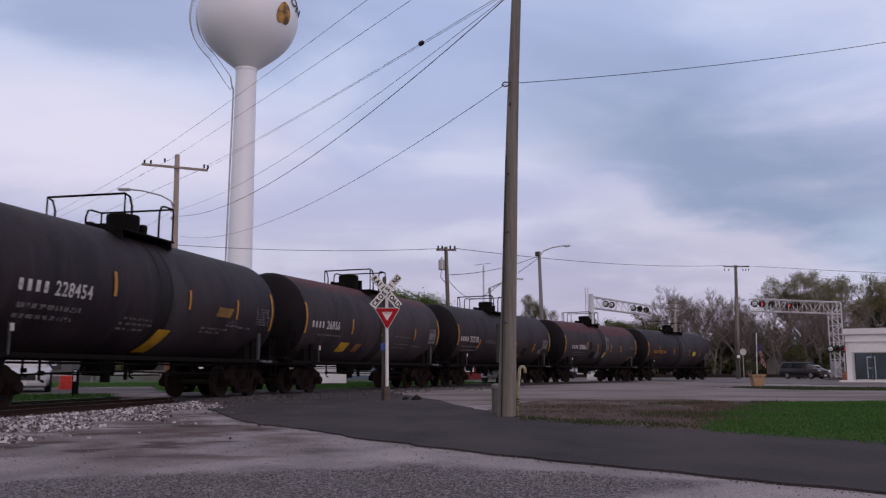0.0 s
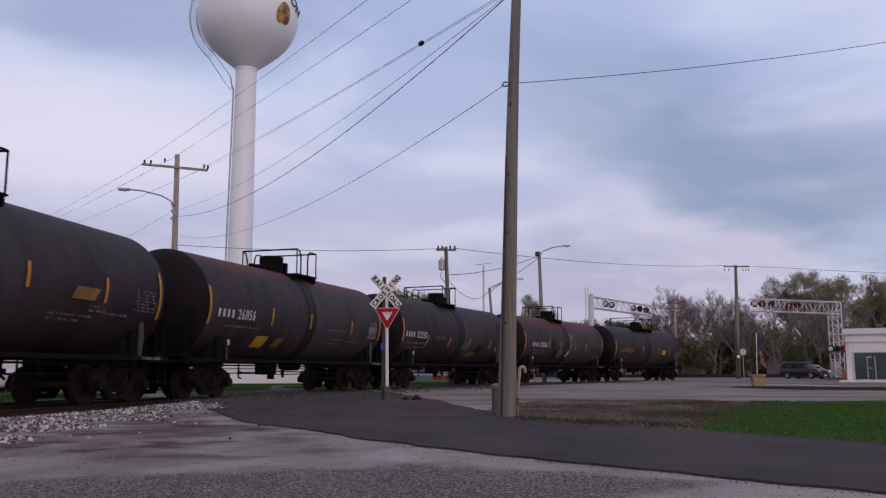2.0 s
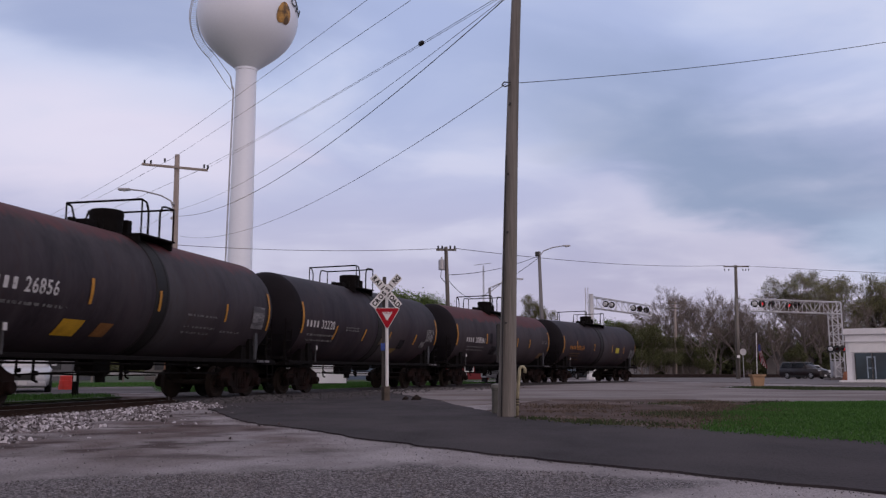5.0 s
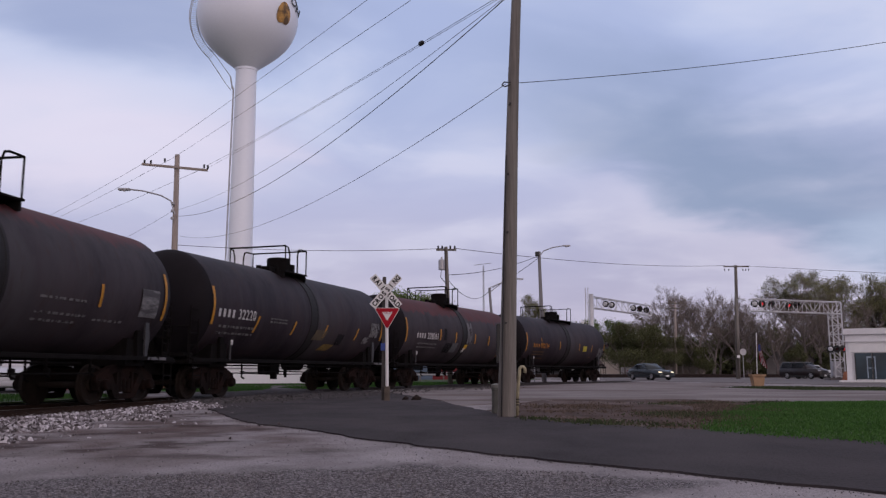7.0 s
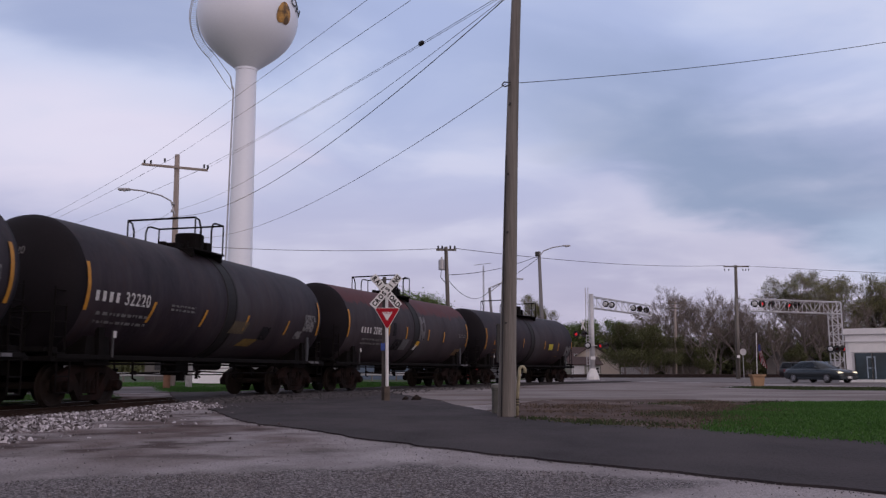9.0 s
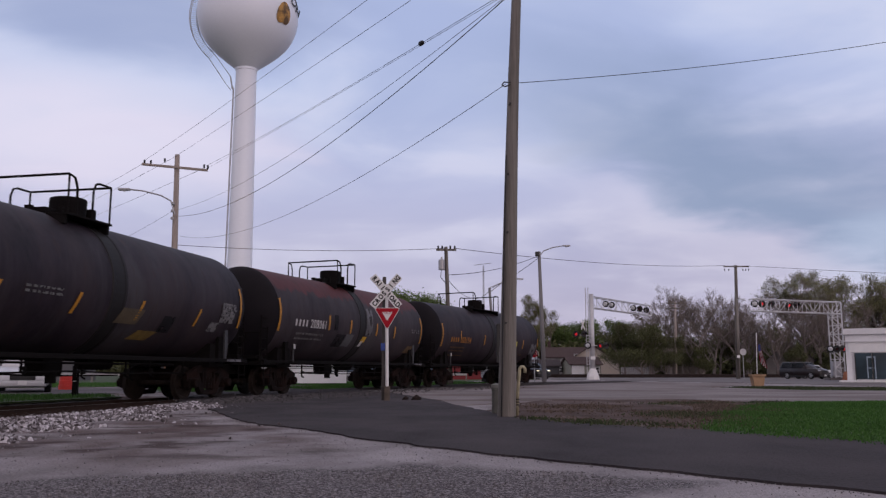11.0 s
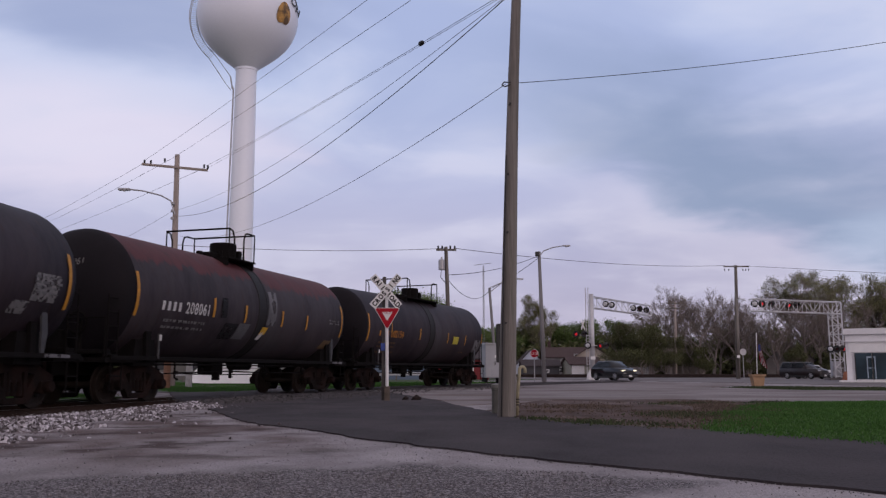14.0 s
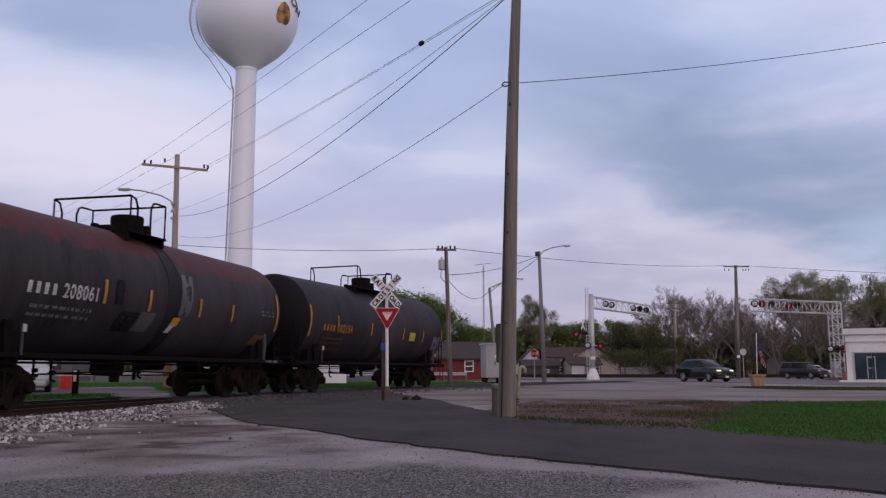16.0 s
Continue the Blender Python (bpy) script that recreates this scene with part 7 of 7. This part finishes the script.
def build_trees():
    bare = [build_tree("bare_tree", "bare grey deciduous tree with fine twigs in early spring", 40 + k, 13, 0.75, 5, 3, 0.040, 0.22, M_LEAF_BROWN, 0.25) for k in range(3)]
    olive = [build_tree("budding_tree", "broad tree with thin olive spring leaves", 50 + k, 15, 0.8, 5, 8, 0.070, 0.24, M_LEAF_OLIVE, 0.3) for k in range(2)]
    green = [build_tree("leafy_tree", "dense green leafy tree behind the houses", 60 + k, 10, 0.85, 4, 26, 0.10, 0.45, M_LEAF_GREEN, 0.2) for k in range(2)]
    shrub = [build_tree("shrub", "wide rounded shrub with dull olive leaves", 70 + k, 7.5, 1.1, 4, 30, 0.075, 0.38, M_LEAF_DULL, 0.05) for k in range(2)]
    rnd = random.Random(5)
    # big budding trees behind the right-hand gantry
    for x, y, s in ((54.5, 128, 1.08), (60.5, 130, 1.14), (65.5, 127, 1.10), (69, 133, 1.02)):
        plant(rnd.choice(olive), x, y, s, rnd.uniform(0, 360))
    # row of bare trees along the far side of the highway
    for x, y, s in ((30.5, 124, 0.86), (33.5, 126, 1.10), (36.4, 123, 1.02), (39.5, 125, 0.9), (42.5, 124, 0.95), (45.5, 128, 0.85), (48, 122, 0.95), (53.5, 121, 0.85), (57, 122, 0.9)):
        plant(rnd.choice(bare), x, y, s, rnd.uniform(0, 360))
    for x, y, s in ((44, 136, 0.62), (48.5, 135, 0.66), (38.5, 137, 0.58), (53, 136, 0.6), (56.5, 134, 0.62), (33, 137, 0.58), (61, 132, 0.62), (65.5, 130, 0.6), (70, 131, 0.7)):
        plant(rnd.choice(olive), x, y, s, rnd.uniform(0, 360))
    for x, y, s in ((25.5, 120, 1.05), (27.2, 117, 0.95), (29.0, 119, 1.0), (31.5, 121, 0.8), (37, 122, 0.6), (43, 121, 0.5), (50, 120, 0.6), (55, 119, 0.6), (59, 120, 0.7), (63, 122, 0.7), (47, 138, 0.9), (40, 139, 0.9), (34, 138, 0.9)):
        plant(rnd.choice(shrub), x, y, s, rnd.uniform(0, 360))
    # green trees behind the town, on both sides of the near pole
    for x, y, s in ((-4.2, 96, 1.06), (-3.0, 98, 1.0), (-1.0, 99, 0.9), (1.8, 97, 0.66), (4.4, 100, 0.6), (10.4, 166, 0.98), (14.3, 169, 1.0), (18.8, 171, 1.05), (24, 171, 1.12), (27.2, 168, 1.05), (30.2, 171, 1.15), (33.8, 172, 1.15), (8, 151, 0.8), (11.7, 160, 0.78)):
        plant(rnd.choice(green), x, y, s, rnd.uniform(0, 360))
    tall = build_tree("budding_tree", "slender round-headed tree with pale olive leaves", 57, 15, 0.55, 5, 9, 0.075, 0.28, M_LEAF_OLIVE, 0.45)
    plant(tall, 20.8, 165, 0.98, 30)
    plant(rnd.choice(green), 72.5, 128, 0.7, 40)
    # far woods all along the horizon
    pts = []
    for k in range(1500):
        a = radians(rnd.uniform(-75, 75))
        d = rnd.uniform(190, 260)
        pts.append((Vector((d * math.sin(a), d * math.cos(a), rnd.uniform(0.5, (9.5 if a > 0.06 else 5.0) + 4.0 * noise.noise((a * 14, 0, 0))))), Vector((0, 0, 1))))
    # brush under the trees, closing the view between the trunks
    for k in range(1500):
        a = radians(rnd.uniform(4, 32))
        d = rnd.uniform(158, 182)
        pts.append((Vector((d * math.sin(a), d * math.cos(a), rnd.uniform(0.2, 4.5 + 2.5 * noise.noise((a * 20, 3, 0))))), Vector((0, 0, 1))))
    for k in range(900):
        a = radians(rnd.uniform(-42, 4))
        d = rnd.uniform(150, 178)
        pts.append((Vector((d * math.sin(a), d * math.cos(a), rnd.uniform(0.2, 2.6))), Vector((0, 0, 1))))
    me = leaves_mesh(rnd, pts, 24, 0.5, 1.4)
    me.materials.append(M_LEAF_DULL)
    tagged(new("far_woods", me), "dark low woods along the horizon", "woods", kind="stuff")


build_trees()


def inside(p, poly):
    x, y = p
    c = False
    for (x0, y0), (x1, y1) in zip(poly, poly[1:] + poly[:1]):
        if (y0 > y) != (y1 > y) and x < (x1 - x0) * (y - y0) / (y1 - y0) + x0:
            c = not c
    return c


def build_grass(name, label, poly, n, h, seed, material, sparse=0.0, z=0.0, ragged_by=0.12):
    rnd = random.Random(seed)
    xs, ys = [p[0] for p in poly], [p[1] for p in poly]
    verts, faces = [], []
    k = 0
    for _ in range(n * 4):
        if k >= n:
            break
        x, y = rnd.uniform(min(xs), max(xs)), rnd.uniform(min(ys), max(ys))
        if not inside((x + rnd.gauss(0, ragged_by), y + rnd.gauss(0, ragged_by * 1.6)), poly):
            continue
        thick = noise.noise((x * 0.55, y * 0.55, seed))
        if thick + rnd.gauss(0, 0.13) < sparse:
            continue
        k += 1
        a = rnd.uniform(0, math.pi)
        hh = h * rnd.uniform(0.45, 1.25) * (1 + 0.6 * thick)
        w = 0.010 * rnd.uniform(0.7, 1.6) * (1 + y * 0.03)
        dx, dy = math.cos(a) * w, math.sin(a) * w
        lx, ly = rnd.uniform(-0.5, 0.5) * hh, rnd.uniform(-0.5, 0.5) * hh
        o = len(verts)
        verts += [(x - dx, y - dy, z - 0.01), (x + dx, y + dy, z - 0.01), (x + lx, y + ly, z + hh)]
        faces.append((o, o + 1, o + 2))
    me = bpy.data.meshes.new(name)
    me.from_pydata(verts, [], faces)
    me.materials.append(material)
    tagged(new(name, me), label, "grass", kind="stuff")


M_BLADE = isle_material("grass_blades_green", (0.022, 0.082, 0.009), (0.056, 0.172, 0.020), broad=0.34)
M_BLADE_DULL = isle_material("weeds_dull_green", (0.020, 0.034, 0.010), (0.066, 0.090, 0.032))
M_BLADE_DRY = isle_material("weeds_dry", (0.06, 0.042, 0.032), (0.17, 0.13, 0.10))
build_grass("lawn_grass", "lush green mown lawn", [(3.46, 11.36), (4.85, 9.48), (10.5, 6.0), (15, 12), (20, 20), (16, 23.0), (9.0, 21.7), (7.0, 19.5), (5.3, 16), (4.3, 13.4)], 150000, 0.034, 3, M_BLADE, -2, 0.0, 0.16)
build_grass("verge_patches", "thin green patches creeping over the dirt verge", [(2.3, 13.2), (3.5, 11.6), (5.6, 14.5), (9.2, 21.5), (7.5, 23), (5.0, 20.5), (3.4, 17)], 7000, 0.028, 14, M_BLADE_DULL, 0.20, 0.0, 0.3)
build_grass("verge_weeds", "dead brown weeds and litter on the dirt verge", [(1.3, 14.6), (2.3, 13.2), (3.5, 11.6), (5.6, 14.5), (9.2, 21.5), (7.5, 23), (5.0, 22.0), (2.2, 21)], 8000, 0.024, 21, M_BLADE_DRY, 0.0, 0.0, 0.3)
build_grass("verge_tufts", "green grass tufts along the lane edge", [(1.2, 14.5), (1.6, 14.2), (2.4, 13.2), (3.5, 11.9), (3.3, 11.5), (2.1, 12.7)], 2200, 0.045, 5, M_BLADE_DULL, 0.12)
build_grass("strip_grass", "short worn grass strip", [(13.8, 41.5), (15.2, 36.5), (24, 33.4), (38, 32.5), (38, 35.5), (24, 38), (17, 42.5)], 22000, 0.07, 6, M_BLADE_DULL, -0.35)
build_grass("far_verge_grass", "green grass beyond the track", [(-30, 22.6), (-13.5, 27.8), (-11.6, 29.2), (-10.1, 26.5), (-11.6, 20), (-13.2, 12), (-24, 12)], 24000, 0.08, 7, M_BLADE, -2)
build_grass("near_street_grass", "green grass between track and side street", [(-5.6, 37.3), (-3.3, 43.5), (1.0, 53), (4.0, 60), (1, 60.5), (-3, 53.5), (-6, 46), (-7.8, 41)], 16000, 0.08, 12, M_BLADE, -2)
build_grass("island_grass", "short green grass on the street island", [(-14.3, 43.0), (-8.9, 44.2), (-7.5, 36), (-8.1, 33.2), (-9.6, 31.9), (-11.0, 33.8)], 9000, 0.06, 15, M_BLADE, -2)
build_grass("far_lawn_grass", "green lawn grass beyond the side street", [(-40, 41), (-20, 41.5), (-13, 46.5), (-5, 49), (-0.5, 60), (-10, 61), (-30, 53)], 22000, 0.08, 8, M_BLADE, -2)


def build_loose_stones():
    """Loose gravel, pebbles and crumbs of asphalt over the near ground."""
    rnd = random.Random(9)
    protos = []
    for k in range(4):
        b = stone_mesh(30 + k, 1.0)
        b.verts.ensure_lookup_table()
        protos.append(([v.co.copy() for v in b.verts], [[v.index for v in f.verts] for f in b.faces]))
        b.free()
    patch = [(-9, 3.0), (-3.2, 6.3), (-1.4, 6.9), (0.2, 7.15), (1.0, 6.9), (1.68, 6.42), (1.1, 5.95), (0.6, 5.5), (0.2, 4.9), (-0.5, 3)]
    verts, faces = [], []

    def drop(x, y, r, z=-0.012):
        nonlocal verts, faces
        m = Matrix.Translation((x, y, z)) @ Euler([rnd.uniform(0, 6.28) for _ in range(3)]).to_matrix().to_4x4() @ Matrix.Diagonal((r, r, r, 1))
        vs, fs = rnd.choice(protos)
        o = len(verts)
        verts.extend(m @ v for v in vs)
        faces.extend([o + i for i in f] for f in fs)
    n = 0
    while n < 9000:
        x, y = rnd.uniform(-5, 1.8), rnd.uniform(4.6, 7.2)
        if inside((x, y), patch):
            n += 1
            if noise.noise((x * 1.6, y * 1.6, 5.0)) + rnd.gauss(0, 0.2) > -0.05:
                drop(x, y, rnd.uniform(0.003, 0.008), -0.017)
    for _ in range(6000):
        x, y = rnd.uniform(-8, 3), rnd.uniform(5, 18)
        if x > -1.5 + (13 - y) * 0.6 and y > 7:
            continue
        drop(x, y, rnd.uniform(0.003, 0.008), -0.018)
    # crumbs along the broken edge of the lane
    edge = [(-8.0, 25.5), (-6.1, 20.8), (-4.55, 17.1), (-3.1, 13.5), (-1.88, 11.8), (-0.26, 9.16), (0.62, 8.1), (1.63, 6.95), (2.84, 5.65)]
    for (x0, y0), (x1, y1) in zip(edge, edge[1:]):
        for _ in range(int(40 * math.hypot(x1 - x0, y1 - y0))):
            f = rnd.random()
            drop(x0 + (x1 - x0) * f + rnd.gauss(-0.05, 0.10), y0 + (y1 - y0) * f + rnd.gauss(0, 0.06), rnd.uniform(0.003, 0.008), -0.016)
    me = bpy.data.meshes.new("loose_stones")
    me.from_pydata([tuple(v) for v in verts], [], faces)
    me.materials.append(M_STONE_MIXED)
    tagged(new("loose_stones", me), "loose grey and dark pebbles over the gravel", "gravel", kind="stuff")
    # dark crumbs of asphalt between the lane and the rails
    verts, faces = [], []
    for _ in range(2600):
        s, q = rnd.uniform(-20, 4), rnd.gauss(2.9, 1.0)
        p = on_arc(s, q)
        drop(p.x, p.y, rnd.uniform(0.008, 0.03) * rnd.choice((0.6, 1, 1, 1.5)), 0.0)
    me = bpy.data.meshes.new("asphalt_crumbs")
    me.from_pydata([tuple(v) for v in verts], [], faces)
    me.materials.append(M_RUBBLE)
    tagged(new("asphalt_crumbs", me), "dark crumbs of broken asphalt beside the rails", "rubble", kind="stuff")


M_STONE_MIXED = isle_material("pebbles_mixed", (0.06, 0.052, 0.054), (0.30, 0.28, 0.29))
build_loose_stones()
for bx, by, bs in ((-0.72, 23.3, 0.62), (-1.02, 23.5, 0.40)):
    lump = stone_mesh(77, 0.22 * bs)
    lump_ob = part("clod", lump, M_STONE_DARK)
    lump_ob.matrix_basis = pose(bx, by, 0.03, 0, 0, 20)
    tagged(lump_ob, "dark lump of dirt near the sign post", "clod")


# ---- what moves ----
def sedan_pose(u):
    return pose(18.4 + 0.36 * u, 75.5 - 0.933 * u, 0.01, 0, 0, -68.9)


def suv_pose(u):
    return pose(15.8 + 0.44 * u, 71.0 - 0.90 * u, 0.01, 0, 0, -63.0)


def spin(car, rows, r, t0, t1, rate):
    """Roll the wheels of a car along with its way."""
    ts, us = [t for t, _ in rows], [u for _, u in rows]
    times = [0.0] * (t0 > 0) + [t0 + i / rate for i in range(int((t1 - t0) * rate) + 1)]
    if times[-1] < 16.0:
        times.append(16.0)
    for w in [c for c in car.children if c.name.startswith("wheel") and not c.name.startswith("wheel_")]:
        x, y, z = w.matrix_basis.translation
        walk(w, [(t, pose(x, y, z, 0, math.degrees(float(np.interp(min(t, t1), ts, us)) / r), 0)) for t in times])


def motions():
    for car, s0, sets in CARS:
        walk(car, [(0.5 * i, pose_of_car(s0 - rolled(0.5 * i))) for i in range(33)])
        for ws, sx in sets:
            walk(ws, [(i / 6, pose(sx, 0, D_WHEEL, 0, -math.degrees(rolled(i / 6) / D_WHEEL), 0)) for i in range(97)])
    go = [(0, -16.8), (3.2, -16.8), (4.2, -15.6), (5.2, -12.2), (5.8, -9.0), (6.3, -5.6), (6.5, -4.17), (7.0, -0.24), (7.5, 4.34), (8.0, 9.18), (8.5, 14.19), (9.0, 19.2), (9.2, 21.3), (10, 29.6), (11.5, 45), (16, 90)]
    spin(sedan, go, 0.32, 3.2, 11.0, 30)
    walk(sedan, [(t, sedan_pose(u)) for t, u in go])
    follow = [(0, -21.0), (8.0, -21.0), (9.6, -19.4), (11.3, -14.9), (12, -12.4), (12.5, -10.0), (13, -7.7), (13.5, -5.3), (14, -2.7), (14.5, 0.0), (15, 2.75), (15.5, 5.5), (16, 8.2)]
    spin(suv, follow, 0.36, 0.0, 16.0, 12)
    walk(suv, [(t, suv_pose(u)) for t, u in follow])


motions()
